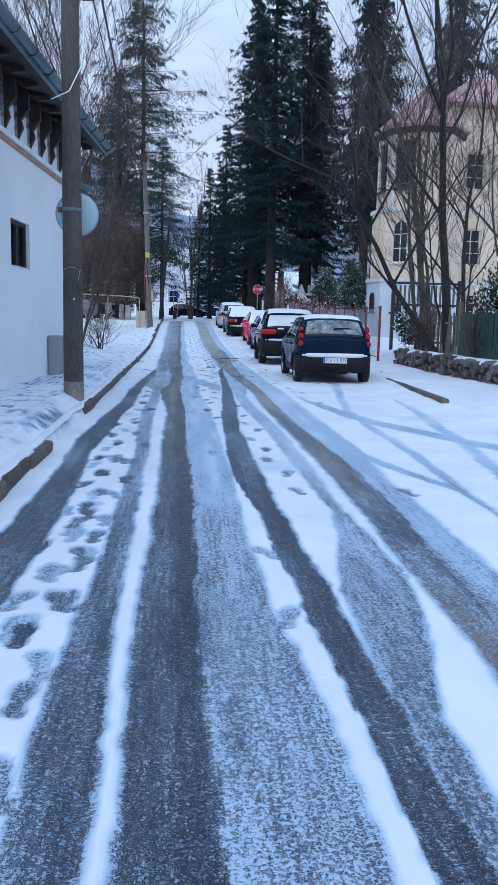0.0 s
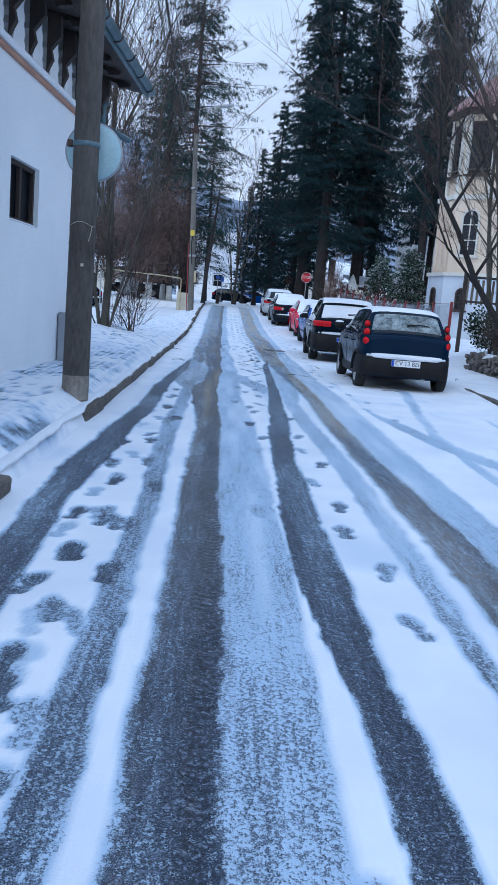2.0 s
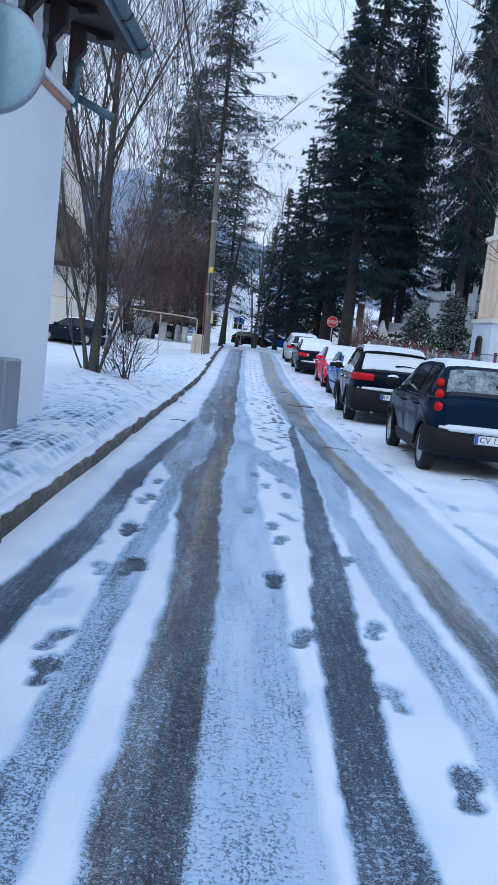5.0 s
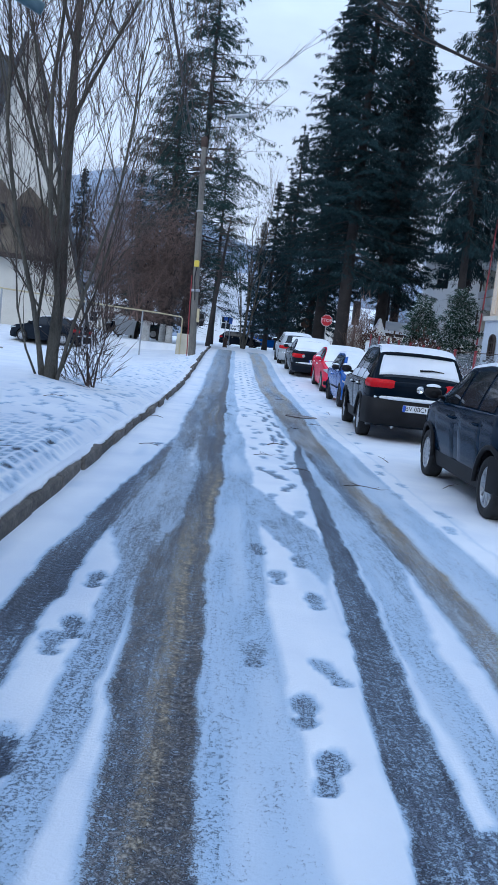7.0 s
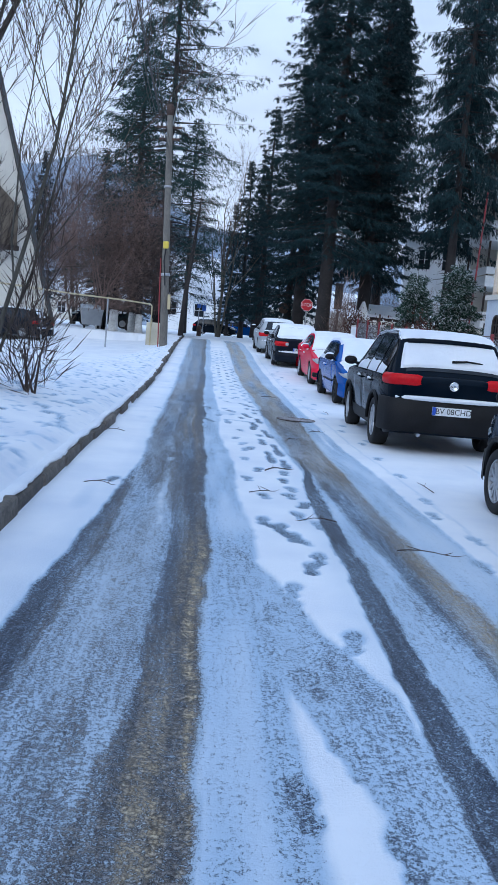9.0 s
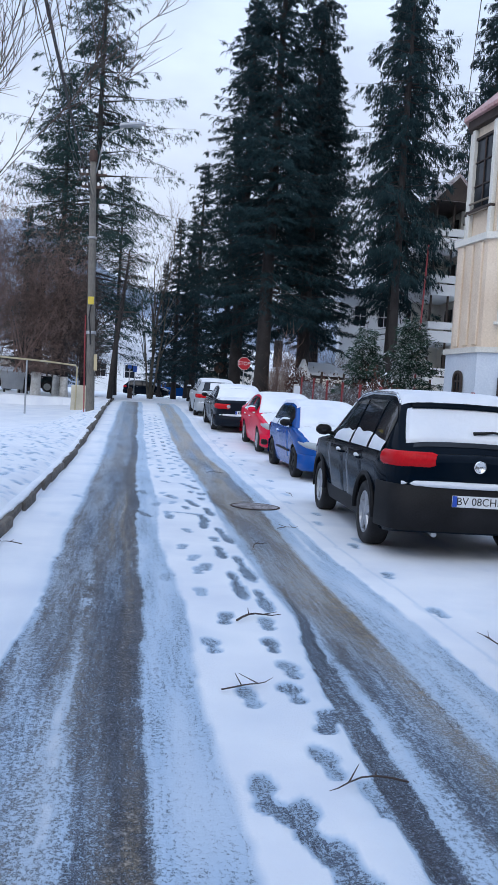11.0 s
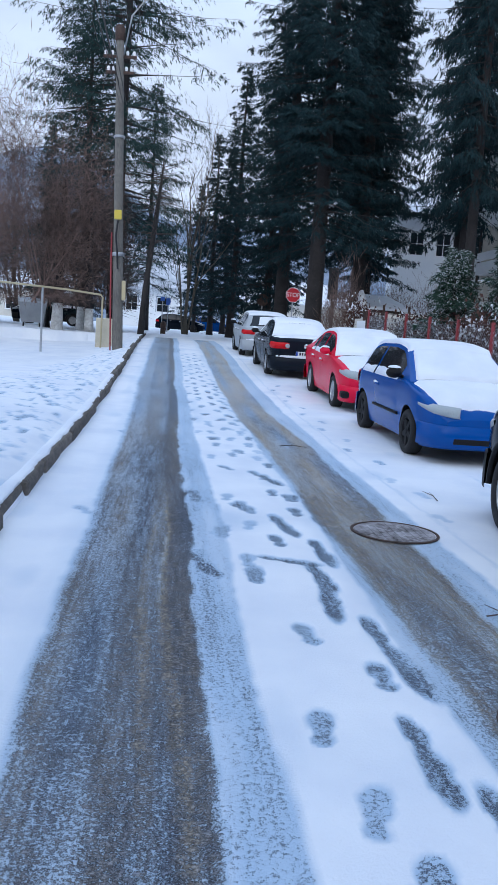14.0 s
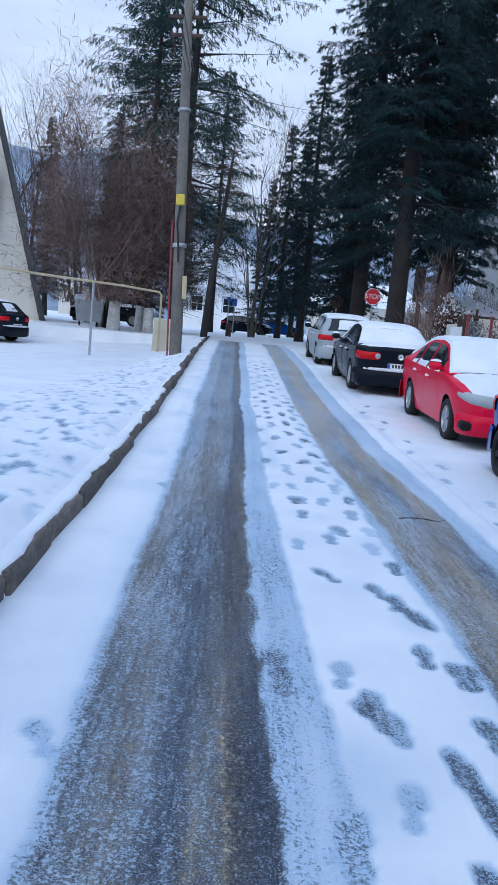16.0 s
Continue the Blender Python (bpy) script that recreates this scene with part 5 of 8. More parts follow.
# ---- trees ----
def quads_mesh(name, pts, mat):
    """A mesh of many small loose quads, from an array of n x 4 x 3."""
    n = len(pts)
    me = bpy.data.meshes.new(name)
    me.vertices.add(n * 4)
    me.vertices.foreach_set("co", pts.astype(np.float32).ravel())
    me.loops.add(n * 4)
    me.loops.foreach_set("vertex_index", np.arange(n * 4, dtype=np.int32))
    me.polygons.add(n)
    me.polygons.foreach_set("loop_start", np.arange(0, n * 4, 4, dtype=np.int32))
    me.update(calc_edges=True)
    me.materials.append(mat)
    return me


def unit(a):
    return a / (np.linalg.norm(a, axis=-1, keepdims=True) + 1e-9)


def blades(base, way, length, width, rng):
    """Leaf-shaped quads from base along way."""
    side = unit(np.cross(way, rng.normal(size=way.shape)))
    mid = base + way * (length * rng.uniform(0.35, 0.6, len(base)))[:, None]
    w = side * (width * 0.5)[:, None]
    tip = base + way * length[:, None]
    return np.stack([base, mid + w, tip, mid - w], 1)


def spruce(h, rad, bare, seed, sprays=40, whorl=0.42, droop=0.35, needle=NEEDLE, trunk_r=0.3, thin=0.0, size=1.0, hang=0.55, sparse_top=1.0, taper=0.8):
    """A spruce: a tapered trunk with dead stubs and a crown of drooping limbs with hanging sprays."""
    rng = np.random.RandomState(seed)
    tree = new("spruce_tree")
    zs = np.linspace(-0.3, h, 14)
    bend = np.cumsum(rng.normal(0, 0.02, (14, 2)), 0)
    pts = [(bend[k, 0], bend[k, 1], z) for k, z in enumerate(zs)]
    radii = [trunk_r * (1.25 if k == 0 else 1.0) * max(0.04, (1 - z / h * 0.97)) ** 0.85 for k, z in enumerate(zs)]
    part("trunk", Geo().tube(pts, radii, 12), BARK, tree, "scaly brown trunk", True)
    sticks, out = Geo(), []
    z = bare * h
    lobe = rng.uniform(0, 2 * math.pi, 4)
    while z < h - 0.25:
        f = (h - z) / (h * (1 - bare))
        reach = rad * (min(1, f) ** taper) * (0.62 + 0.38 * min(1, (z - bare * h) / (0.16 * h) + 0.1))
        cx, cy = np.interp(z, zs, bend[:, 0]), np.interp(z, zs, bend[:, 1])
        for k in range(int(rng.randint(5, 9))):
            if rng.rand() < thin:
                continue
            az = rng.uniform(0, 2 * math.pi)
            swell = 1 + 0.16 * math.sin(2 * az + lobe[0] + 0.35 * z) + 0.13 * math.sin(3 * az + lobe[1] - 0.6 * z) + 0.10 * math.sin(1.1 * z + lobe[2])
            r = max(0.25, reach * swell * rng.uniform(0.50, 1.14))
            zz = z + rng.uniform(-0.35, 0.35)
            d = np.array([math.cos(az), math.sin(az), 0])
            lift = rng.uniform(-0.10, 0.14) + 0.35 * (1 - f) ** 2
            dr = droop * rng.uniform(0.6, 1.4) * (0.5 + 0.5 * f)

            def path(t):
                t = np.asarray(t, float)
                up = lift * r * t - dr * r * t ** 1.4 + 0.42 * dr * r * t ** 3
                return np.stack([cx + d[0] * r * t, cy + d[1] * r * t, zz + up], -1)

            if r > 0.7:
                sticks.tube([tuple(p) for p in path([0, 0.35, 0.7, 1.0])], [0.045 * r / 3 + 0.012, 0.02, 0.012, 0.005], 3, False)
            # side branchlets fan out from the limb, each hung with needles
            lat = np.array([-d[1], d[0], 0])
            fans = max(4, int(r * 6.5))
            ft = rng.uniform(0.04, 1.0, fans)
            side = rng.choice([-1, 1], fans)
            fl = r * 0.42 * (1.12 - ft) * rng.uniform(0.5, 1.2, fans) + 0.15
            m = int(5.2 * sprays * (0.35 + 0.65 * r / rad) * rng.uniform(0.8, 1.2))
            pick = rng.randint(0, fans, m)
            u = rng.uniform(0, 1, m) ** 0.8
            arm = lat * side[pick][:, None] * 0.8 + d * 0.55 + np.array([0, 0, -0.45 * hang])
            base = path(ft[pick]) + arm * (u * fl[pick])[:, None] + rng.normal(0, 0.03, (m, 3))
            base[:, 2] -= 0.30 * hang * (u * fl[pick]) ** 2
            way = unit(arm * rng.uniform(0.4, 1.0, m)[:, None] + rng.normal(0, 0.28, (m, 3)) + np.array([0, 0, -1.0]) * (hang * rng.uniform(0.0, 1.8, m))[:, None])
            length = rng.uniform(0.10, 0.30, m) * size * (0.55 + 0.45 * min(1, r / 2.0))
            out.append(blades(base, way, length, length * rng.uniform(0.10, 0.19, m), rng))
        z += whorl * rng.uniform(0.7, 1.3) * (0.55 + 0.45 * f) * sparse_top
    for k in range(int(bare * h * 2.5)):
        az, zz = rng.uniform(0, 6.28), rng.uniform(0.15 * h * bare, bare * h)
        ln = rng.uniform(0.3, 1.4)
        sticks.tube([(0, 0, zz), (ln * math.cos(az), ln * math.sin(az), zz - 0.2 * ln)], [0.018, 0.005], 3, False)
    tagged(part("branchwork", sticks, BARK, tree, "thin bare limbs"), kind="stuff")
    crown = new("crown", quads_mesh("crown", np.concatenate(out), needle))
    crown.parent = tree
    tagged(crown, kind="stuff")
    return tree


def set_tree(tree, x, y, label, z=None, turn=0.0, scale=1.0, category="spruce tree", group="spruces along the street"):
    z = float(land(x, y)) if z is None else z
    tree.matrix_basis = pose(x, y, z - 0.05, 0, 0, turn) @ Matrix.Scale(scale, 4)
    return tagged(tree, label, category, group)


def copy_tree(tree, x, y, turn, scale, label="", z=None, lean=0.0):
    z = float(land(x, y)) if z is None else z
    c = copy_thing(tree, Matrix.Identity(4))
    c.matrix_basis = pose(x, y, z - 0.05, lean, 0, turn) @ Matrix.Scale(scale, 4)
    if label:
        c["label"] = label
    return c


def bare_tree(name, stems, seed, mat, levels=4, spread=0.55, kids=(3, 4), twig=0.006, rise=0.35, lean=(0, 0), min_r=0.004, sides=6):
    """A leafless tree: stems (x, y, length, radius, lean x, lean y) that branch again and again."""
    rng = random.Random(seed)
    tree = new(name)
    wood, fine = Geo(), Geo()

    def grow(p, d, length, r, depth):
        n = 5 if depth < 2 else 3
        pts, rad = [p], [r]
        for k in range(n):
            d = (d + Vector((rng.gauss(0, 0.10), rng.gauss(0, 0.10), rng.gauss(0, 0.05) + rise * 0.10))).normalized()
            p = p + d * (length / n)
            pts.append(p)
            rad.append(r * (1 - 0.62 * (k + 1) / n))
        (wood if depth < 2 else fine).tube(pts, rad, sides if depth == 0 else 5 if depth == 1 else 3, False)
        if depth >= levels:
            return
        for k in range(rng.randint(*kids) + (2 if depth == 0 else 0)):
            t = rng.uniform(0.25, 1.0) if depth else rng.uniform(0.22, 1.0)
            i = min(int(t * n), n - 1)
            q = pts[i].lerp(pts[i + 1], t * n - i)
            side = Vector((rng.gauss(0, 1), rng.gauss(0, 1), rng.gauss(0, 0.35))).normalized()
            nd = (d * (1 - spread) + side * spread + Vector((0, 0, rise * 0.4))).normalized()
            grow(q, nd, length * rng.uniform(0.42, 0.68), max(min_r, rad[i] * rng.uniform(0.4, 0.62)), depth + 1)

    for x, y, ln, r, lx, ly in stems:
        grow(Vector((x, y, -0.15)), Vector((lx, ly, 1)).normalized(), ln, r, 0)
    part("trunk", wood, mat, tree, "bare trunk and limbs", True)
    tagged(part("branchwork", fine, TWIG, tree, "fine leafless twigs"), kind="stuff")
    return tree


def twig_cloud(name, centre, radii, count, seed, mat, length=(0.4, 1.1), width=0.02, up=0.7, label="", category="shrub", stems=5, group=""):
    """A thicket: short stems and a great many thin twigs in an uneven crown."""
    rng = np.random.RandomState(seed)
    bush = thing(name, pose(*centre), label, category, group)
    lumps = rng.normal(0, 0.42, (9, 3)) * radii
    lumps[:, 2] = np.abs(lumps[:, 2]) + radii[2] * 0.35
    pick = rng.randint(0, 9, count)
    base = lumps[pick] + rng.normal(0, 0.30, (count, 3)) * radii
    base[:, 2] = np.maximum(base[:, 2], 0.05)
    way = unit(rng.normal(0, 0.6, (count, 3)) + np.array([0, 0, up]) + 0.35 * base / np.array(radii))
    ln = rng.uniform(*length, count)
    crown = new("brushwood", quads_mesh("brushwood", blades(base, way, ln, np.full(count, width) * rng.uniform(0.6, 1.4, count), rng), mat))
    crown.parent = bush
    tagged(crown, kind="stuff")
    for k in range(stems):
        wood = Geo()
        tip = lumps[k % 9]
        b = (rng.normal(0, 0.15) * radii[0], rng.normal(0, 0.15) * radii[1], -0.2)
        wood.tube([b, (tip[0] * 0.5, tip[1] * 0.5, tip[2] * 0.55), tuple(tip * np.array([1, 1, 1.1]))], [0.015 + 0.005 * radii[2], 0.012 + 0.003 * radii[2], 0.006], 5, False)
        part("stem", wood, mat if mat in (TWIG_RED, TWIG) else TWIG, bush, "woody stem")
    return bush


big = set_tree(spruce(27, 4.5, 0.19, 11, 105, 0.46, 0.42, NEEDLE_DARK, 0.42, size=1.0, taper=0.72), 6.35, 58.5, "tall dense dark green spruce beside the fence")
loose = set_tree(spruce(24.0, 7.0, 0.20, 12, 104, 0.74, 0.34, NEEDLE, 0.30, thin=0.10, size=0.95, hang=0.68, taper=0.66), -2.95, 62.0, "tall spruce with drooping limbs behind the utility pole")
slim = set_tree(spruce(17.6, 3.2, 0.12, 13, 66, 0.50, 0.40, NEEDLE_DARK, 0.27, size=1.0), 3.9, 76.0, "slender dark spruce at the street corner")
shaggy = set_tree(spruce(25, 3.5, 0.28, 14, 80, 0.64, 0.55, NEEDLE_DARK, 0.26, thin=0.10, size=1.05, hang=1.25, taper=0.60), 12.3, 55.0, "shaggy spruce with hanging sprays in a garden")
copy_tree(big, 5.5, 63.5, 110, 0.92)
copy_tree(big, 9.6, 63.5, 205, 0.98)
copy_tree(slim, 5.25, 67.0, 60, 0.98)
copy_tree(slim, 2.9, 84.0, 200, 0.86)
copy_tree(slim, 1.9, 92.0, 20, 0.72)
copy_tree(slim, 4.6, 95.0, 310, 0.95)
copy_tree(shaggy, 13.2, 58.5, 140, 0.98)
copy_tree(shaggy, 15.6, 66.0, 250, 1.05)
copy_tree(shaggy, 10.6, 67.5, 30, 0.95)
copy_tree(shaggy, 20.5, 52.0, 300, 0.98, "shaggy spruce rising behind the tower house")
copy_tree(shaggy, 24.0, 72.0, 190, 1.25, "shaggy spruce rising behind the apartment house")
copy_tree(shaggy, 24.0, 55.5, 80, 1.02, "shaggy spruce rising behind the tower house")
copy_tree(big, 12.5, 74.0, 310, 0.95)
copy_tree(loose, -5.4, 69.5, 80, 0.70, "spruce with drooping limbs behind the bins")
copy_tree(loose, -4.9, 65.5, 130, 0.80, "spruce with drooping limbs behind the bins")
copy_tree(loose, -1.9, 80.0, 170, 0.72, "spruce with drooping limbs beside the far house")
copy_tree(slim, 8.5, 88.0, 120, 1.05)
copy_tree(slim, -9.5, 84.0, 70, 0.85)
copy_tree(slim, -16, 92.0, 170, 0.9)
copy_tree(slim, 22, 78.0, 10, 1.1)
copy_tree(shaggy, 21, 64.0, 210, 1.0)

copy_tree(slim, -6.3, 63.0, 10, 0.42, "dark conifer behind the thicket")
copy_tree(slim, -4.5, 64.5, 210, 0.46, "dark conifer behind the thicket")
small = set_tree(spruce(3.5, 1.5, 0.03, 15, 95, 0.15, 0.22, NEEDLE_FROST, 0.06, size=0.8, hang=0.25), 7.7, 43.5, "small spruce dusted with snow behind the fence", None, 0, 1.0, "spruce tree", "young spruces")
copy_tree(small, 9.0, 42.6, 100, 1.12)
copy_tree(small, 8.35, 45.5, 200, 0.82)

yard = bare_tree("bare_tree", [(0.0, 0.0, 8.8, 0.115, 0.0, 0.0), (0.10, 0.05, 8.0, 0.055, 0.07, 0.04), (-0.07, 0.06, 7.4, 0.050, -0.10, 0.06), (0.12, -0.03, 5.8, 0.036, 0.20, -0.05), (-0.10, -0.05, 5.4, 0.036, -0.20, 0.0), (0.05, 0.1, 6.8, 0.045, 0.03, 0.12),
                               (0.08, 0.05, 4.6, 0.026, 0.40, 0.1), (0.16, -0.02, 1.9, 0.013, 0.15, -0.1), (-0.12, 0.0, 3.6, 0.022, -0.45, 0.0)], 21, BARK_GREY, 4, 0.40, (4, 6), rise=0.42, min_r=0.0045)
set_tree(yard, -3.12, 24.4, "leafless tree with several stems on the snowy lawn", None, 0, 1.0, "tree", "bare trees")
yard.matrix_basis = pose(-3.12, 24.4, float(land(-3.12, 24.4)) - 0.05, 0, -3.0)
lean_tree = bare_tree("bare_tree", [(0, 0, 9.5, 0.13, 0.06, 0.1), (-0.1, 0.0, 6.2, 0.10, -0.60, 0.25), (0.5, 0.3, 7.5, 0.07, 0.10, 0.0), (-0.05, 0.1, 4.6, 0.035, -0.25, 0.1), (0.25, -0.2, 4.2, 0.035, 0.28, -0.1)], 33, BARK, 4, 0.50, (4, 6), rise=0.35)
set_tree(lean_tree, 7.2, 21.2, "leafless tree with a limb leaning out over the street", None, 0, 1.0, "tree", "bare trees")
thin_tree = bare_tree("bare_tree", [(0, 0, 9.0, 0.13, 0.03, 0.0), (0.1, 0.1, 7.5, 0.08, 0.10, 0.05), (-0.1, 0.05, 7.0, 0.07, -0.08, 0)], 45, BARK_GREY, 4, 0.42, (3, 4), rise=0.6)
set_tree(thin_tree, 0.85, 76.0, "slender leafless tree at the street corner", None, 0, 1.15, "tree", "bare trees")
copy_tree(thin_tree, 8.0, 25.8, 90, 1.0, "slender leafless tree in the front garden")
copy_tree(thin_tree, 9.3, 23.2, 200, 1.05, "slender leafless tree in the front garden")
copy_tree(thin_tree, -7.5, 74.0, 40, 1.0, "slender leafless tree behind the parked cars")
copy_tree(thin_tree, -10.5, 78.0, 140, 1.1, "slender leafless tree behind the parked cars")
copy_tree(thin_tree, -13.5, 76.0, 240, 1.1, "slender leafless tree behind the parked cars")
copy_tree(thin_tree, -16.5, 80.0, 300, 1.15, "slender leafless tree behind the parked cars")
copy_tree(thin_tree, -12.5, 36.0, 20, 1.2, "slender leafless tree behind the white house")
tilted = Geo().tube([(0, 0, -0.2), (0.12, 0, 2.0), (0.38, 0.1, 4.6), (0.55, 0.1, 6.4), (0.62, 0.15, 7.4)], [0.15, 0.12, 0.10, 0.06, 0.02], 9)
lt = thing("bare_tree", pose(-1.42, 56.5, float(land(-1.42, 56.5))), "leaning bare trunk behind the utility pole", "tree", "bare trees")
part("trunk", tilted, BARK, lt, "leaning trunk", True)
tw = Geo()
trng = random.Random(3)
for k in range(60):
    z = trng.uniform(3, 7.2)
    x = np.interp(z, [0, 4.6, 6.4, 7.4], [0, 0.38, 0.55, 0.62])
    a, ln = trng.uniform(0, 6.28), trng.uniform(0.4, 1.6)
    tw.tube([(x, 0.1, z), (x + 0.6 * ln * math.cos(a), 0.1 + 0.6 * ln * math.sin(a), z + 0.1), (x + ln * math.cos(a), 0.1 + ln * math.sin(a), z - 0.1 * ln)], [0.02, 0.012, 0.004], 3, False)
tagged(part("branchwork", tw, TWIG, lt, "short bare twigs"), kind="stuff")

# brown thicket and limewashed trunks beyond the pavement
for k, (x, y, rx, ry, rz, n) in enumerate([(-5.7, 56.5, 2.1, 1.6, 5.6, 15000), (-4.2, 58.5, 1.6, 1.3, 5.2, 12000), (-9.5, 70.5, 1.9, 1.6, 4.8, 11000), (-3.2, 61.0, 1.2, 1.2, 3.8, 8000)]):
    twig_cloud("brown_thicket", (x, y, float(land(x, y)) + 1.3), (rx, ry, rz), n, 60 + k, (TWIG_RED, TWIG)[k % 2], (0.25, 0.75), 0.017, 0.12, "tall thicket of reddish-brown bare twigs above snow", "thicket", 6, "brown thickets")
for k, (x, y, r, ht) in enumerate([(-5.1, 57.5, 0.24, 1.25), (-4.35, 60.0, 0.2, 1.2), (-3.75, 58.0, 0.2, 1.1), (-6.6, 63.5, 0.22, 1.2), (-3.3, 64.0, 0.17, 1.0)]):
    t = thing("tree_trunk", pose(x, y, float(land(x, y)) - 0.1, 0, 0, 40 * k), "tree trunk limewashed white up to knee height", "tree", "limewashed trees")
    part("limewash", Geo().tube([(0, 0, 0), (0.01, 0.02, ht * 0.6), (0.02, 0.03, ht)], [r * 1.2, r, r * 0.95], 10), LIME, t, "white limewash", True)
    part("trunk", Geo().tube([(0.02, 0.03, ht), (0.05, 0.1, 3), (0.1 - 0.1 * k, 0.15, 6.5)], [r * 0.94, r * 0.8, r * 0.4], 10), BARK, t, "dark upper trunk", True)

# ---- kerbs ----
krng = random.Random(5)
kerb = thing("kerb", pose(0, 0, 0), "worn concrete kerb blocks with snow on top", "kerb", "", "structure")
block = Geo().box(-0.06, 0.004, -0.2, 0.06, 0.986, 0.0, 0.018)
block_mesh = block.mesh("kerb_block", KERB)
right_kerb = thing("kerb", pose(0, 0, 0), "worn dark concrete kerb half buried in snow", "kerb", "", "structure")
for k in range(60):
    y = 1.0 + k
    if 7.9 <= y < 10.4:
        continue
    b = new("kerb_block", block_mesh)
    b.parent = kerb
    b.matrix_basis = pose(-1.345 + krng.gauss(0, 0.010), y, float(grade(y + 0.5)) + 0.112 + krng.gauss(0, 0.006), math.degrees(math.atan2(float(grade(y + 1) - grade(y)), 1.0)) + krng.gauss(0, 0.4), krng.gauss(0, 2), krng.gauss(0, 0.7))
for k in range(6):
    y = 12.8 + k
    b = new("kerb_block", block_mesh)
    b.parent = right_kerb
    b.matrix_basis = pose(4.36 + 0.06 * k + krng.gauss(0, 0.01), y, float(grade(y)) + 0.115, 0, krng.gauss(0, 2), -3.4)

lip_rows = []
for y in np.arange(0.5, 60.5, 0.07):
    zt, wv = float(grade(y)) + 0.117, 0.5 + 0.9 * noise.noise((y * 1.9, 0.3, 5)) + 0.5 * noise.noise((y * 7.0, 2.0, 1))
    xo = -1.345 + 0.050 * max(0.0, min(1.0, wv))
    lip_rows.append([(-1.46, y, zt + 0.005), (-1.40, y, zt + 0.020), (xo - 0.035, y, zt + 0.022), (xo - 0.008, y, zt + 0.012), (xo, y, zt - 0.006), (xo - 0.02, y, zt - 0.015)])
part("snow", Geo().sheet(lip_rows, None, True), SNOW, kerb, "ragged edge of snow on the kerb", True)

# ---- poles, wires, lamp ----
def pole(x, y, h, r0, r1, mat, label):
    z = float(land(x, y))
    p = thing("utility_pole", pose(x, y, z - 0.05), label, "utility pole", "utility poles")
    part("shaft", Geo().lathe([(0.001, -0.3), (r0 * 1.02, -0.3), (r0, 0.0), (r0 * 0.99, 0.5), ((r0 + r1) / 2, h / 2), (r1, h), (0.001, h + 0.01)], 20), mat, p, "", True)
    return p, z - 0.05


near_pole, nz = pole(-1.52, 11.6, 9.4, 0.142, 0.10, POLE, "grey-brown round concrete utility pole with a worn pale foot")
part("pale_foot", Geo().lathe([(0.1425, 0.0), (0.1445, 0.03), (0.144, 0.20), (0.1415, 0.26)], 20), CONCRETE, near_pole, "pale worn foot", True)
part("band", Geo().lathe([(0.134, 2.60), (0.142, 2.605), (0.142, 2.645), (0.134, 2.65)], 20), TEALTIN, near_pole, "steel band", True)
part("band_clamp", Geo().box(-0.19, -0.05, 2.59, -0.13, 0.0, 2.66, 0.008), IRON, near_pole, "band clamp")
part("poster_tape", Geo().tube([(0.142 * math.cos(a), 0.142 * math.sin(a), 1.83 + 0.02 * math.sin(3 * a)) for a in np.linspace(-2.9, -0.4, 14)], 0.0025, 4), BEIGE, near_pole, "torn white tape")
part("poster_tape", Geo().tube([(0.144 * math.cos(a), 0.144 * math.sin(a), z) for a, z in ((-2.6, 1.83), (-2.55, 1.72), (-2.62, 1.62))], 0.0025, 4), BEIGE, near_pole, "torn white tape")
part("poster_tape", Geo().tube([(0.144 * math.cos(a), 0.144 * math.sin(a), z) for a, z in ((-0.7, 1.81), (-0.8, 1.72), (-0.95, 1.66))], 0.0025, 4), BEIGE, near_pole, "torn white tape")
part("paper_scrap", Geo().box(0.02, -0.148, 1.40, 0.05, -0.136, 1.43, 0.003), BEIGE, near_pole, "scrap of paper")
mir = thing("traffic_mirror", pose(-1.50, 11.80, nz, 0, 0, 0), "round pale blue traffic mirror seen on a utility pole", "mirror")
disc = [(0.285, 0.0), (0.295, 0.015), (0.285, 0.035), (0.22, 0.055), (0.12, 0.068), (0.002, 0.072)]
part("dish", Geo().lathe(disc, 36, pose(0.02, 0.06, 2.60, 90, 0, 0)), FROSTPLASTIC, mir, "pale plastic dish", True)
part("rim", Geo().lathe([(0.283, -0.01), (0.302, 0.0), (0.302, 0.03), (0.283, 0.036)], 36, pose(0.02, 0.06, 2.60, 90, 0, 0)), STEEL, mir, "rim", True)
part("bracket", Geo().tube([(-0.10, -0.08, 2.62), (0.0, 0.02, 2.61), (0.02, 0.055, 2.60)], 0.02, 8), STEEL, mir, "steel bracket")

far_pole, fz = pole(-1.78, 47.0, 9.6, 0.165, 0.11, POLE_LIGHT, "pale concrete utility pole with a street lamp arm")
far_pole.matrix_basis = pose(-1.78, 47.0, fz, 0, -2.2)
for z, w in ((8.75, 0.5), (8.3, 0.42)):
    arm = part("crossarm", Geo().box(-w, -0.05, z - 0.04, w, 0.05, z + 0.04, 0.01), IRON, far_pole, "steel crossarm")
    for x in (-w + 0.08, -w * 0.45, w * 0.45, w - 0.08):
        part("insulator", Geo().lathe([(0.02, z + 0.03), (0.05, z + 0.06), (0.035, z + 0.09), (0.055, z + 0.12), (0.03, z + 0.17), (0.002, z + 0.18)], 10, Matrix.Translation((x, 0, 0))), SIGN_WHITE, arm, "white insulator", True)
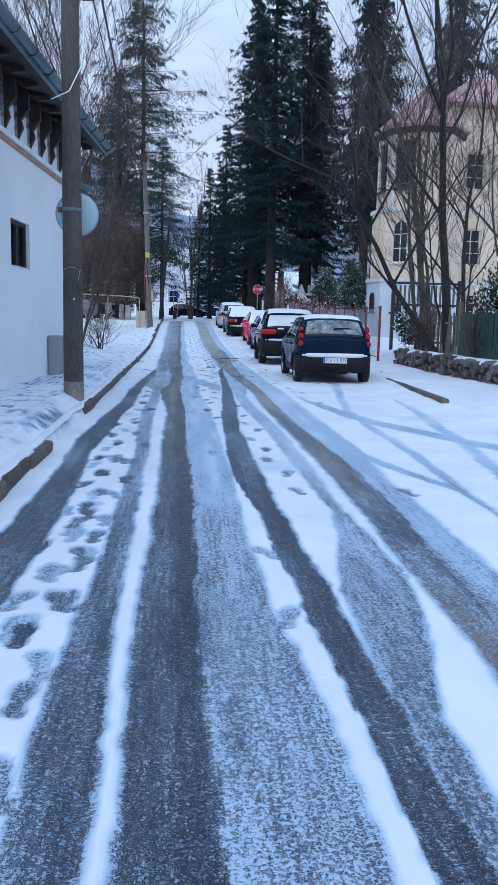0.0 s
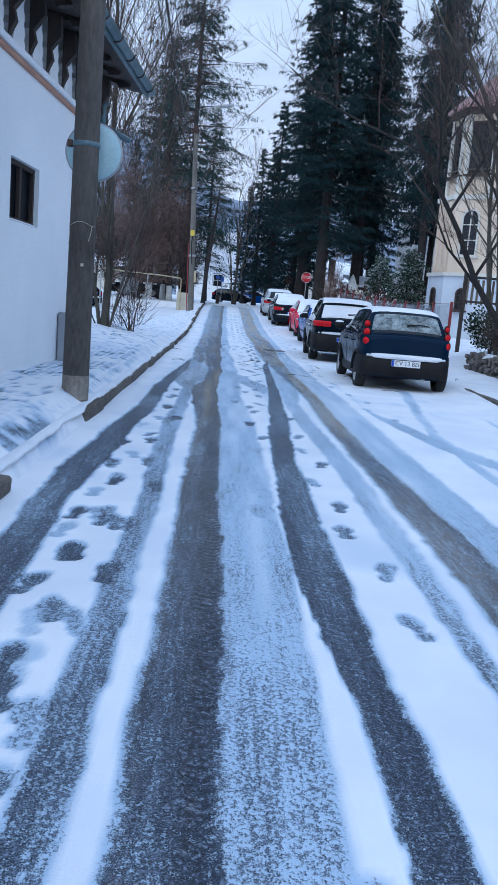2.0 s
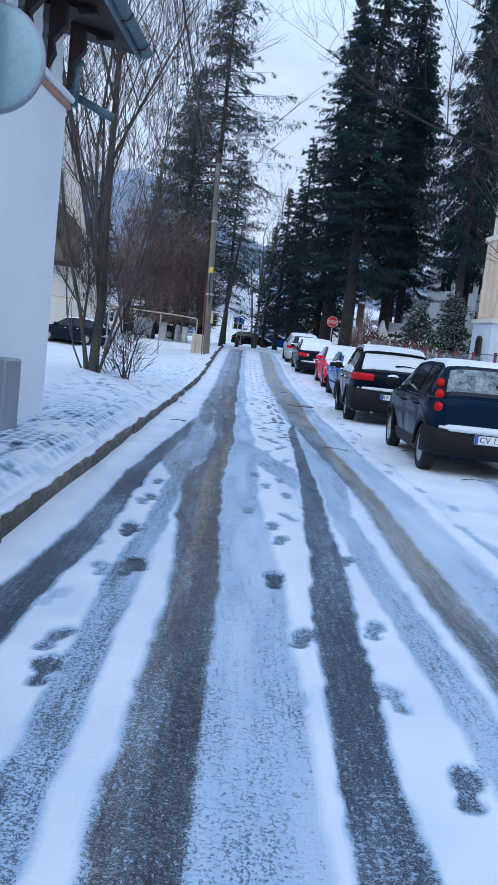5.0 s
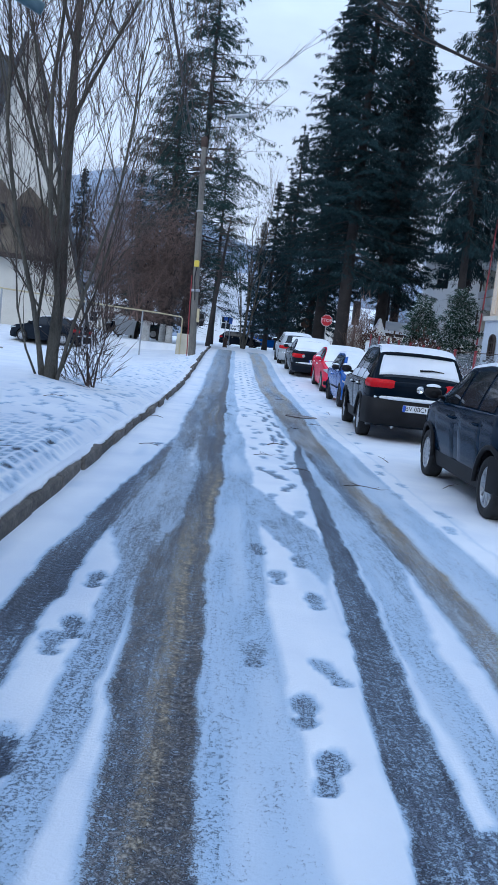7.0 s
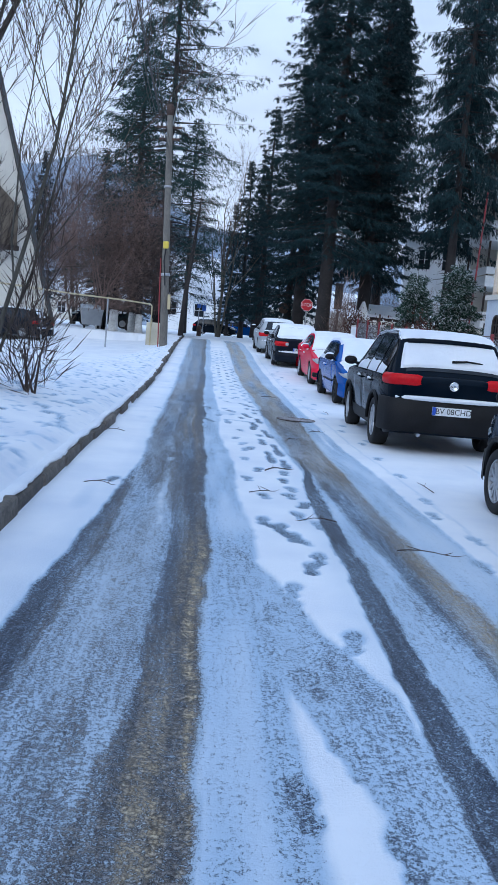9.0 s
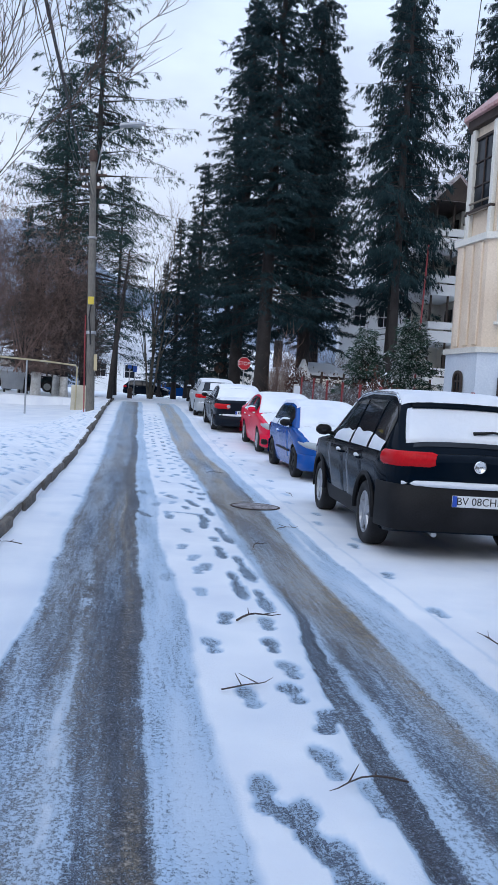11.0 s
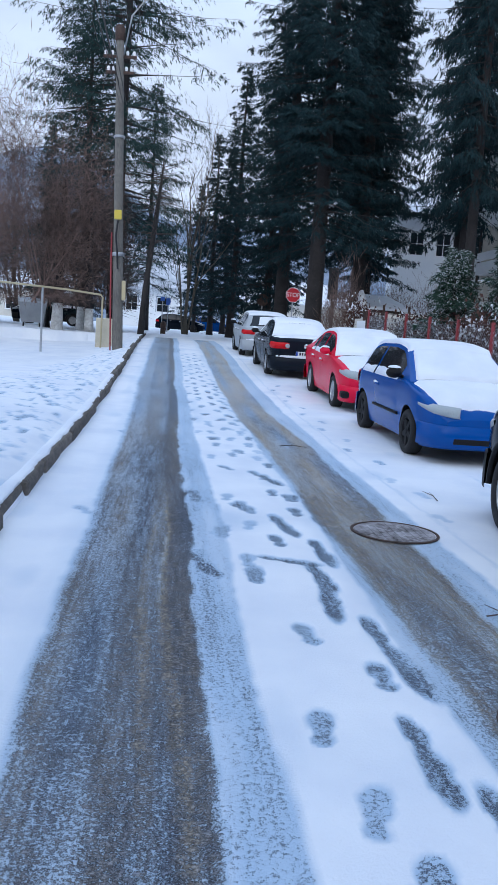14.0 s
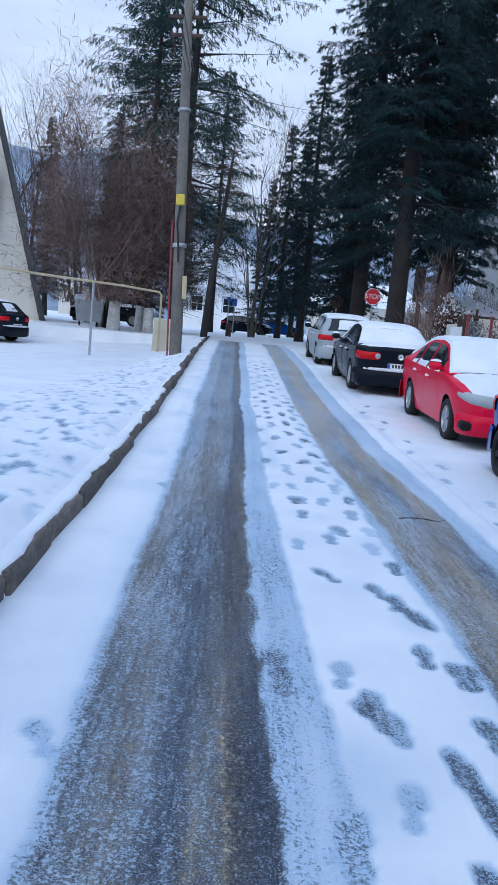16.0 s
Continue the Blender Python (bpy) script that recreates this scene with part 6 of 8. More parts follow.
part("top_cap", Geo().lathe([(0.13, 9.2), (0.15, 9.22), (0.15, 9.58), (0.10, 9.64)], 14), IRON, far_pole, "rusty collar", True)
part("meter_box", Geo().box(-0.11, -0.28, 3.98, 0.11, -0.17, 4.26, 0.02), YELLOW, far_pole, "yellow box")
part("cable", Geo().tube([(0.0, -0.22, 3.95), (-0.06, -0.24, 3.5), (-0.02, -0.2, 3.0), (0, -0.2, 2.5)], 0.03, 6), CABLE, far_pole, "black cable loop")
part("red_pipe", Geo().tube([(-0.22, -0.06, 0.0), (-0.215, -0.06, 2.2), (-0.20, -0.05, 3.6)], 0.024, 8), REDFRAME, far_pole, "red cable pipe")
part("yellow_sign", Geo().box(0.13, -0.20, 1.55, 0.25, -0.17, 2.15, 0.01), PIPEYELLOW, far_pole, "yellow notice")
part("band", Geo().lathe([(0.185, 2.9), (0.195, 2.91), (0.195, 3.0), (0.185, 3.01)], 16), STEEL, far_pole, "steel band", True)
part("band", Geo().lathe([(0.160, 6.4), (0.172, 6.41), (0.172, 6.47), (0.16, 6.48)], 16), STEEL, far_pole, "steel band", True)
lamp = thing("street_lamp", pose(-1.78, 47.0, fz, 0, -2.2), "street lamp with a long grey head on a pole arm", "street lamp")
part("arm", Geo().tube([(0.1, 0, 8.8), (0.35, -0.1, 9.9), (0.7, -0.15, 10.3), (1.1, -0.2, 10.45)], [0.026, 0.024, 0.022, 0.022], 8), STEEL, lamp, "bent steel arm", True)
head = Geo()
head.sheet([[(0.95 + u * 0.95, -0.2 + 0.16 * math.cos(a) * math.sin(math.pi * min(1, 0.25 + u * 0.75)) ** 0.6, 10.50 + 0.13 * u + (0.10 if math.sin(a) > 0 else 0.05) * math.sin(a)) for a in np.linspace(0, 2 * math.pi, 13)] for u in np.linspace(0, 1, 8)])
part("lamp_head", head, STEEL, lamp, "grey lamp head", True)
part("lens", Geo().box(1.3, -0.30, 10.51, 1.75, -0.10, 10.56, 0.02), CLEAR_LENS, lamp, "clear lamp lens")


def wire(a, b, sag, r, label):
    pts = [Vector(a).lerp(Vector(b), t) - Vector((0, 0, sag * 4 * t * (1 - t))) for t in np.linspace(0, 1, 25)]
    return solid("overhead_wire", Geo().tube(pts, r, 5), CABLE, label, "wire", True, None, "overhead wires")


for dx, dz in ((-0.67, 9.12), (-0.33, 9.12), (0.33, 9.12), (0.67, 9.12), (0.0, 8.0)):
    wire((-1.52 + dx * 0.5, 11.6, nz + dz - 0.5), (-2.12 + dx, 47.0, fz + dz), 0.7, 0.009 if dz > 8.5 else 0.016, "black overhead wire between utility poles")
wire((-1.52, 11.6, nz + 8.7), (10.0, 42.0, 10.9), 0.9, 0.010, "black overhead wire crossing the street to a house")
wire((-1.52, 11.6, nz + 6.0), (8.5, 14.0, 8.2), 0.3, 0.008, "black overhead wire crossing the street")
part("loose_cable", Geo().tube([(0.14, -0.05, 5.6), (0.19, -0.06, 5.0), (0.16, -0.1, 4.5), (0.0, -0.16, 4.15), (-0.25, -0.1, 4.05)], 0.008, 5), SIGN_WHITE, near_pole, "loose pale cable")
part("insulator_arm", Geo().box(0.02, -0.03, 5.35, 0.32, 0.03, 5.41, 0.008), IRON, near_pole, "iron bracket")
for k in range(3):
    wire((-1.52 + 0.12 * k, 11.6, nz + 6.6 + 0.25 * k), (-2.06 + 0.1 * k, 47.0, fz + 7.4), 0.5, 0.009, "black overhead wire between utility poles")

# ---- houses ----
def extrude_window(parent, w, h, arched, m, frame_mat, glass=PANE, bars=1, depth=0.12, cross=1, name="window"):
    """A window set into a wall: a dark reveal, frame, panes and a sill; its plane faces -y."""
    top = [(w / 2 * math.cos(a), h - w / 2 + w / 2 * math.sin(a)) for a in np.linspace(0, math.pi, 11)] if arched else [(w / 2, h), (-w / 2, h)]
    outline = [(-w / 2, 0), (w / 2, 0)] + top
    win = part(name, Geo().add([(x, 0.0, z) for x, z in outline], [tuple(range(len(outline)))]), glass, parent, "dark glass window", False, m)
    ring = Geo()
    n = len(outline)
    inner = [(x * (1 - 0.14 / w), 0.05 + z * (1 - 0.11 / h)) for x, z in outline]
    v = [(x * 1.04, -depth * 0.5, z * 1.01) for x, z in outline] + [(x, -depth * 0.5, z) for x, z in inner] + [(x, -0.004, z) for x, z in inner] + [(x * 1.04, -0.004, z * 1.01) for x, z in outline]
    f = []
    for j in range(n):
        k = (j + 1) % n
        f += [(j, k, n + k, n + j), (n + j, n + k, 2 * n + k, 2 * n + j), (3 * n + j, 3 * n + k, k, j)]
    part("window_frame", ring.add(v, f), frame_mat, win, "window frame")
    bar = Geo()
    for k in range(bars):
        x = w * ((k + 1) / (bars + 1) - 0.5)
        bar.box(x - 0.025, -0.05, 0.05, x + 0.025, -0.006, h - (w / 2 * 0.2 if arched else 0.05), 0.006)
    for k in range(cross):
        z = h * (k + 1) / (cross + 1)
        bar.box(-w / 2 + 0.05, -0.045, z - 0.022, w / 2 - 0.05, -0.006, z + 0.022, 0.006)
    part("glazing_bar", bar, frame_mat, win, "glazing bars")
    part("window_sill", Geo().box(-w / 2 - 0.1, -0.16, -0.09, w / 2 + 0.1, 0.02, 0.0, 0.015), frame_mat, win, "sill")
    return win


def wall_plane(x0, x1, z0, z1, holes, thick, geo=None):
    """A wall along x (facing -y) with rectangular holes right through it."""
    g = geo or Geo()
    xs = sorted({x0, x1, *[h[0] for h in holes], *[h[1] for h in holes]})
    zs = sorted({z0, z1, *[h[2] for h in holes], *[h[3] for h in holes]})
    inside = lambda a, b: any(h[0] <= a <= h[1] and h[2] <= b <= h[3] for h in holes)  # noqa: E731
    for i in range(len(xs) - 1):
        for j in range(len(zs) - 1):
            a, b, c, d = xs[i], xs[i + 1], zs[j], zs[j + 1]
            if inside((a + b) / 2, (c + d) / 2):
                continue
            g.add([(a, 0, c), (b, 0, c), (b, 0, d), (a, 0, d), (a, thick, c), (b, thick, c), (b, thick, d), (a, thick, d)], [(0, 1, 2, 3), (5, 4, 7, 6)])
    for a, b, c, d in holes + [(x0, x1, z0, z1)]:
        g.add([(a, 0, c), (b, 0, c), (b, 0, d), (a, 0, d), (a, thick, c), (b, thick, c), (b, thick, d), (a, thick, d)], [(0, 4, 5, 1), (1, 5, 6, 2), (2, 6, 7, 3), (3, 7, 4, 0)])
    return g


# white house: its street wall runs along local y, the corner at the origin
WH = pose(-2.30, 17.0, 0.05, 0, 0, -4.3)
white = thing("white_house", WH, "white plastered house with deep dark eaves and carved brackets", "house")
TO_STREET = pose(0, 0, 0, 0, 0, 90)
street_wall = wall_plane(-16, 0, 0, 4.02, [(-4.16, -3.06, 2.06, 2.80)], 0.35)
part("wall", street_wall, WHITEWALL, white, "white plaster wall", False, TO_STREET)
part("wall", Geo().box(-9, -0.35, 0, -0.36, 0.0, 4.02, 0.01), WHITEWALL, white, "white plaster wall")
part("wall", Geo().box(-9, -16, 0, -0.36, -15.7, 4.02, 0.01), WHITEWALL, white, "white plaster wall")
part("wall", Geo().box(-9.2, -16, 0, -9.0, 0.0, 4.02, 0.01), WHITEWALL, white, "white plaster wall")
part("plinth", Geo().box(-0.02, -16, 0.0, 0.03, 0.0, 0.22, 0.01), CONCRETE, white, "rough grey plinth")
w = part("window", Geo().box(-0.15, -4.16, 2.06, -0.12, -3.06, 2.80, 0.003), DARKPANE, white, "small dark window")
frame_bars = ((-4.16, -4.10, 2.06, 2.80), (-3.12, -3.06, 2.06, 2.80), (-4.10, -3.12, 2.74, 2.80), (-4.10, -3.12, 2.06, 2.12), (-3.64, -3.58, 2.12, 2.74))
for y0, y1, z0, z1 in frame_bars:
    part("window_frame", Geo().box(-0.115, y0, z0, -0.06, y1, z1, 0.005), DARKWOOD, w, "dark wooden frame")
part("snow", Geo().box(-0.055, -4.15, 2.062, -0.01, -3.07, 2.09, 0.012), SNOW, w, "snow on the sill")
part("cornice", Geo().box(-0.05, -16, 3.92, 0.09, 0.10, 4.00, 0.02), WHITEWALL, white, "white moulding")
part("cornice_line", Geo().box(-0.04, -16, 3.85, 0.045, 0.05, 3.915, 0.01), ORANGE, white, "thin reddish moulding line")
part("upper_wall", Geo().box(-9, -16, 4.02, -0.55, -0.4, 4.95, 0.01), DARKWOOD, white, "dark recessed gallery")
# white carved posts in front of the dark gallery
def carved(geo, y):
    prof = [(0.0, 0.21), (0.10, 0.21), (0.16, 0.17), (0.24, 0.20), (0.33, 0.15), (0.42, 0.17), (0.50, 0.12), (0.60, 0.14), (0.72, 0.10), (0.82, 0.10)]
    pts = [(y - a, 4.01 + z) for z, a in prof] + [(y + a, 4.01 + z) for z, a in prof[::-1]]
    n = len(pts)
    geo.add([(-0.02, p, z) for p, z in pts] + [(-0.22, p, z) for p, z in pts], [tuple(range(n)), tuple(range(2 * n - 1, n - 1, -1))] + [(j, n + j, n + (j + 1) % n, (j + 1) % n) for j in range(n)])


for k in range(22):
    g = Geo()
    carved(g, -0.35 - 0.72 * k)
    part("carved_post", g, WHITEWALL, white, "white scalloped post")
    br = Geo()
    out = [(0.0, 4.06), (0.08, 4.22), (0.05, 4.34), (0.18, 4.50), (0.16, 4.93), (0.32, 4.62), (0.50, 4.64), (0.50, 4.69), (0.0, 4.79)]
    n = len(out)
    y = -0.02 - 0.72 * k
    br.add([(x, y - 0.05, z) for x, z in out] + [(x, y + 0.05, z) for x, z in out], [tuple(range(n)), tuple(range(2 * n - 1, n - 1, -1))] + [(j, n + j, n + (j + 1) % n, (j + 1) % n) for j in range(n)])
    part("bracket", br, DARKWOOD, white, "dark carved bracket")
eave = Geo()
for x0, z0, x1, z1 in ((0.70, 4.80, -4.6, 7.2), (-9.9, 4.80, -4.6, 7.2)):
    eave.add([(x0, 0.55, z0), (x0, -16.6, z0), (x1, -16.6, z1), (x1, 0.55, z1), (x0, 0.55, z0 - 0.10), (x0, -16.6, z0 - 0.10), (x1, -16.6, z1 - 0.10), (x1, 0.55, z1 - 0.10)],
             [(0, 1, 2, 3), (7, 6, 5, 4), (0, 4, 5, 1), (3, 2, 6, 7), (0, 3, 7, 4), (1, 5, 6, 2)])
part("roof", eave, ROOFDARK, white, "dark roof")
part("soffit", Geo().add([(0.66, 0.5, 4.70), (0.66, -16.5, 4.70), (-0.6, -16.5, 4.95), (-0.6, 0.5, 4.95), (0.66, 0.5, 4.68), (0.66, -16.5, 4.68), (-0.6, -16.5, 4.93), (-0.6, 0.5, 4.93)], [(0, 1, 2, 3), (7, 6, 5, 4), (0, 4, 5, 1), (0, 3, 7, 4)]), DARKWOOD, white, "dark wooden soffit")
part("gable", Geo().add([(-9.1, -0.2, 4.02), (-0.2, -0.2, 4.02), (-0.2, -0.2, 5.0), (-4.6, -0.2, 7.05), (-9.1, -0.2, 5.0)], [(0, 1, 2, 3, 4)]), WHITEWALL, white, "plaster gable")
gut = Geo().sheet([[(0.74 + 0.085 * math.cos(a), y, 4.77 + 0.085 * math.sin(a)) for a in np.linspace(math.pi, 2 * math.pi, 9)] for y in (0.62, -5, -16.6)])
gut.sheet([[(0.74 + 0.075 * math.cos(a), y, 4.77 + 0.075 * math.sin(a)) for a in np.linspace(math.pi, 2 * math.pi, 9)] for y in (0.62, -5, -16.6)], None, True)
part("gutter", gut, TEALTIN, white, "tin gutter", True)
part("fascia", Geo().box(0.67, -16.6, 4.63, 0.71, 0.56, 4.82, 0.008), TEALTIN, white, "tin fascia board")
for k in range(20):
    part("gutter_strap", Geo().tube([(0.74 + 0.092 * math.cos(a), 0.3 - 0.85 * k, 4.77 + 0.092 * math.sin(a)) for a in np.linspace(math.pi, 2 * math.pi, 9)], 0.012, 5), IRON, white, "gutter strap")
part("downpipe", Geo().tube([(0.74, -7.4, 4.70), (0.7, -7.4, 4.60), (0.30, -7.4, 4.48), (0.06, -7.4, 4.2), (0.06, -7.4, 0.2)], 0.05, 10), STEEL, white, "grey downpipe", True)
part("downpipe", Geo().tube([(0.06, 0.06, 3.9), (0.06, 0.06, 4.35), (0.10, 0.1, 4.42)], 0.055, 10), TEALTIN, white, "tin pipe end", True)
part("overflow_pipe", Geo().tube([(0.04, 0.10, 4.04), (0.50, 0.25, 3.86)], 0.05, 10), TEALTIN, white, "slanting tin pipe", True)
part("roof_snow", Geo().add([(0.58, 0.5, 4.90), (0.58, -16.5, 4.90), (-4.5, -16.5, 7.21), (-4.5, 0.5, 7.21), (0.61, 0.5, 4.85), (0.61, -16.5, 4.85)], [(0, 1, 2, 3), (0, 4, 5, 1)]), SNOW, white, "thin snow on the roof")
cab = solid("meter_cabinet", Geo().box(-0.02, -0.22, 0, 0.22, 0.22, 0.78, 0.02), STEEL, "grey metal meter cabinet against the white wall", "cabinet", False, WH @ pose(0.03, -1.75, 0.18))

# house with a corner tower
TOWER = pose(11.5, 39.6, 0.52, 0, 0, 8) @ Matrix.Scale(0.93, 4)
tower = thing("tower_house", TOWER, "tan plastered villa with an octagonal tower and red roof", "house")


def ring(r, z0, z1, geo=None, n=8):
    g = geo or Geo()
    pts = [(r * math.cos(2 * math.pi * (k + 0.5) / n), r * math.sin(2 * math.pi * (k + 0.5) / n)) for k in range(n)]
    return g.slab(pts, z0, z1)


part("basement_wall", ring(2.48, -0.6, 3.05), BLUEGREY, tower, "pale blue-grey plaster base")
part("string_course", ring(2.58, 3.05, 3.22), CREAM, tower, "pale string course")
part("wall", ring(2.34, 3.22, 6.55), TANWALL, tower, "tan plaster wall")
part("string_course", ring(2.46, 6.55, 6.75), CREAM, tower, "pale cornice")
part("wall", ring(2.06, 6.75, 10.55), TANWALL, tower, "tan plaster wall")
part("cornice", ring(2.30, 10.35, 10.62), DARKWOOD, tower, "dark wooden cornice")
rf = Geo()
pts = [(2.45 * math.cos(2 * math.pi * (k + 0.5) / 8), 2.45 * math.sin(2 * math.pi * (k + 0.5) / 8)) for k in range(8)]
rf.add([(x, y, 10.62) for x, y in pts] + [(x, y, 10.74) for x, y in pts] + [(0, 0, 12.9)], [tuple(range(8))[::-1]] + [(j, (j + 1) % 8, 8 + (j + 1) % 8, 8 + j) for j in range(8)] + [(8 + j, 8 + (j + 1) % 8, 16) for j in range(8)])
part("roof", rf, REDROOF, tower, "red sheet roof with wide eaves")
for k in range(8):
    a = 360 * k / 8 + 90
    if k in (6, 7, 0):
        continue
    for r, z, w_, h_, arch_, fm in ((2.485 * math.cos(math.pi / 8), 1.5, 0.5, 1.0, True, DARKWOOD), (2.345 * math.cos(math.pi / 8), 4.0, 0.85, 2.1, True, CREAM), (2.065 * math.cos(math.pi / 8), 7.7, 1.25, 2.3, False, DARKWOOD)):
        if k == 4 and z == 4.0:
            for sx in (-0.55, 0.0, 0.55):
                part("pilaster", Geo().box(sx - 0.13, -r - 0.07, 3.3, sx + 0.13, -r + 0.05, 6.5, 0.03), TANWALL, tower, "plain tan pilaster", False, pose(0, 0, 0, 0, 0, a))
            continue
        extrude_window(tower, w_, h_, arch_, pose(0, 0, 0, 0, 0, a) @ pose(0, -r - 0.02, z), fm, PANE, 1, 0.14, 2)
    part("railing", Geo().box(-0.55, -2.10, 7.55, 0.55, -2.04, 7.60, 0.01).box(-0.55, -2.10, 7.86, 0.55, -2.04, 7.92, 0.01), GREYWOOD, tower, "wooden balcony rail", False, pose(0, 0, 0, 0, 0, a))
    for sx in (-0.62, 0.62):
        part("pilaster", Geo().box(sx - 0.09, -2.06, 6.8, sx + 0.09, -1.90, 10.3, 0.02), CREAM, tower, "pale pilaster", False, pose(0, 0, 0, 0, 0, a))
wing = wall_plane(1.6, 12.5, -0.6, 12.6, [(3.0, 4.0, 1.2, 2.6), (6.4, 7.4, 1.2, 2.6), (3.0, 4.1, 4.2, 6.1), (6.4, 7.5, 4.2, 6.1), (3.0, 4.1, 8.2, 10.1), (6.4, 7.5, 8.2, 10.1)], 0.4)
part("wing_wall", wing, TANWALL, tower, "tan plaster wing", False, pose(0, 0.6, 0))
part("wing_side", Geo().box(3.2, 4.7, -0.6, 12.1, 5.0, 12.6, 0.01), TANWALL, tower, "tan plaster back wall")
part("wing_side", Geo().add([(1.6, 1.0, -0.6), (2.0, 1.0, -0.6), (3.6, 5.0, -0.6), (3.2, 5.0, -0.6), (1.6, 1.0, 12.6), (2.0, 1.0, 12.6), (3.6, 5.0, 12.6), (3.2, 5.0, 12.6)], [(0, 4, 7, 3), (1, 2, 6, 5), (4, 5, 6, 7), (0, 1, 5, 4), (3, 7, 6, 2)]), TANWALL, tower, "tan plaster side wall")
part("wing_side", Geo().box(12.1, 1.0, -0.6, 12.5, 5.0, 12.6, 0.01), TANWALL, tower, "tan plaster side wall")
for x, z, w_, h_ in ((3.5, 1.2, 1.0, 1.4), (6.9, 1.2, 1.0, 1.4), (3.55, 4.2, 1.1, 1.9), (6.95, 4.2, 1.1, 1.9), (3.55, 8.2, 1.1, 1.9), (6.95, 8.2, 1.1, 1.9)):
    extrude_window(tower, w_, h_, False, pose(x, 0.82, z), CREAM, PANE, 1, 0.2, 2)
part("string_course", Geo().box(1.15, 0.48, 3.05, 12.55, 0.62, 3.22, 0.02).box(1.15, 0.48, 6.9, 12.55, 0.62, 7.05, 0.02), CREAM, tower, "pale string courses")
part("wing_roof", Geo().add([(1.0, -0.4, 12.5), (13.4, -0.4, 12.5), (13.4, 6, 12.5), (2.8, 6, 12.5), (4.2, 3.0, 14.6), (10, 3.0, 14.6), (1.0, -0.4, 12.34), (13.4, -0.4, 12.34), (13.4, 6, 12.34), (2.8, 6, 12.34)], [(0, 1, 5, 4), (1, 2, 5), (2, 3, 4, 5), (3, 0, 4), (9, 8, 7, 6), (0, 6, 7, 1), (3, 9, 6, 0), (1, 7, 8, 2), (2, 8, 9, 3)]), REDROOF, tower, "red hipped roof")

# apartment house with balconies
flats = thing("apartment_house", pose(15.6, 60.0, 3.3), "cream apartment house with white balconies and a tiled gable roof", "house")
part("wall", Geo().box(1.95, 0.4, -2.6, 13, 5, 10.8, 0.02), CREAM, flats, "cream plaster wall")
part("gable", Geo().add([(1.95, 0.42, 10.8), (6.0, 0.42, 10.8), (4.0, 0.42, 12.4)], [(0, 1, 2)]), CREAM, flats, "plaster gable")
part("roof", Geo().add([(1.6, -0.9, 10.5), (4.0, -0.9, 12.6), (4.0, 5, 12.6), (1.6, 5, 10.5), (1.6, -0.9, 10.35), (4.0, -0.9, 12.45), (6.4, -0.9, 10.5), (6.4, 5, 10.5), (6.4, -0.9, 10.35)], [(0, 1, 2, 3), (1, 6, 7, 2), (0, 4, 5, 1), (1, 5, 8, 6)]), TILEROOF, flats, "grey metal tile roof")
part("roof", Geo().add([(6.4, -0.6, 10.9), (14, -0.6, 10.9), (14, 6, 12.8), (6.4, 6, 12.8), (6.4, -0.6, 10.75), (14, -0.6, 10.75)], [(0, 1, 2, 3), (0, 4, 5, 1)]), TILEROOF, flats, "grey metal tile roof")
for k, z in enumerate((-0.35, 2.2, 4.75, 7.3)):
    bal = Geo().box(-0.1, -1.1, z, 1.94, 2.6, z + 0.18, 0.02)
    bal.box(-0.1, -1.1, z + 0.16, -0.02, 2.6, z + 0.62, 0.02).box(-0.02, -1.1, z + 0.16, 1.94, -1.02, z + 0.62, 0.02)
    bal.box(-0.1, -1.12, z + 0.70, -0.02, 2.6, z + 1.12, 0.02).box(-0.02, -1.12, z + 0.70, 1.94, -1.02, z + 1.12, 0.02)
    b = part("balcony", bal, WHITEWALL, flats, "white panelled balcony")
    for x, y in ((-0.02, -1.02), (0.95, -1.02), (1.86, -1.02), (-0.02, 2.5)):
        part("balcony_post", Geo().box(x - 0.05, y - 0.05, z + 0.12, x + 0.05, y + 0.05, z + 2.56, 0.01), DARKWOOD, b, "dark post")
    part("balcony_door", Geo().box(1.88, 0.7, z + 0.2, 1.96, 1.7, z + 2.1, 0.01), PANE, b, "dark glazed door")
    part("back_wall", Geo().box(0.2, 2.62, z + 0.1, 1.94, 2.75, z + 2.56, 0.01), CREAM, b, "cream back wall")
part("balcony_roof", Geo().add([(-0.5, -1.5, 9.9), (0.95, -1.5, 11.3), (0.95, 2.9, 11.3), (-0.5, 2.9, 9.9), (2.4, -1.5, 9.9), (2.4, 2.9, 9.9), (-0.5, -1.5, 9.78), (2.4, -1.5, 9.78)], [(0, 1, 2, 3), (1, 4, 5, 2), (0, 6, 7, 4, 1)]), TILEROOF, flats, "small tiled roof above the balconies")
part("balcony_roof_board", Geo().add([(-0.3, -1.52, 9.8), (0.95, -1.52, 11.1), (2.2, -1.52, 9.8), (2.2, 2.8, 9.8), (-0.3, 2.8, 9.8)], [(0, 1, 2), (0, 2, 3, 4)]), DARKWOOD, flats, "dark boarded gable")
for x in (2.3, 2.75):
    part("wall_beam", Geo().box(x - 0.06, 0.30, 1.6, x + 0.06, 0.44, 10.6, 0.01), DARKWOOD, flats, "dark wall beam")
for z in (3.6, 5.4, 7.2, 9.0, 10.2):
    part("wall_beam", Geo().box(2.1, 0.32, z, 3.3, 0.43, z + 0.12, 0.01), DARKWOOD, flats, "dark wall beam")
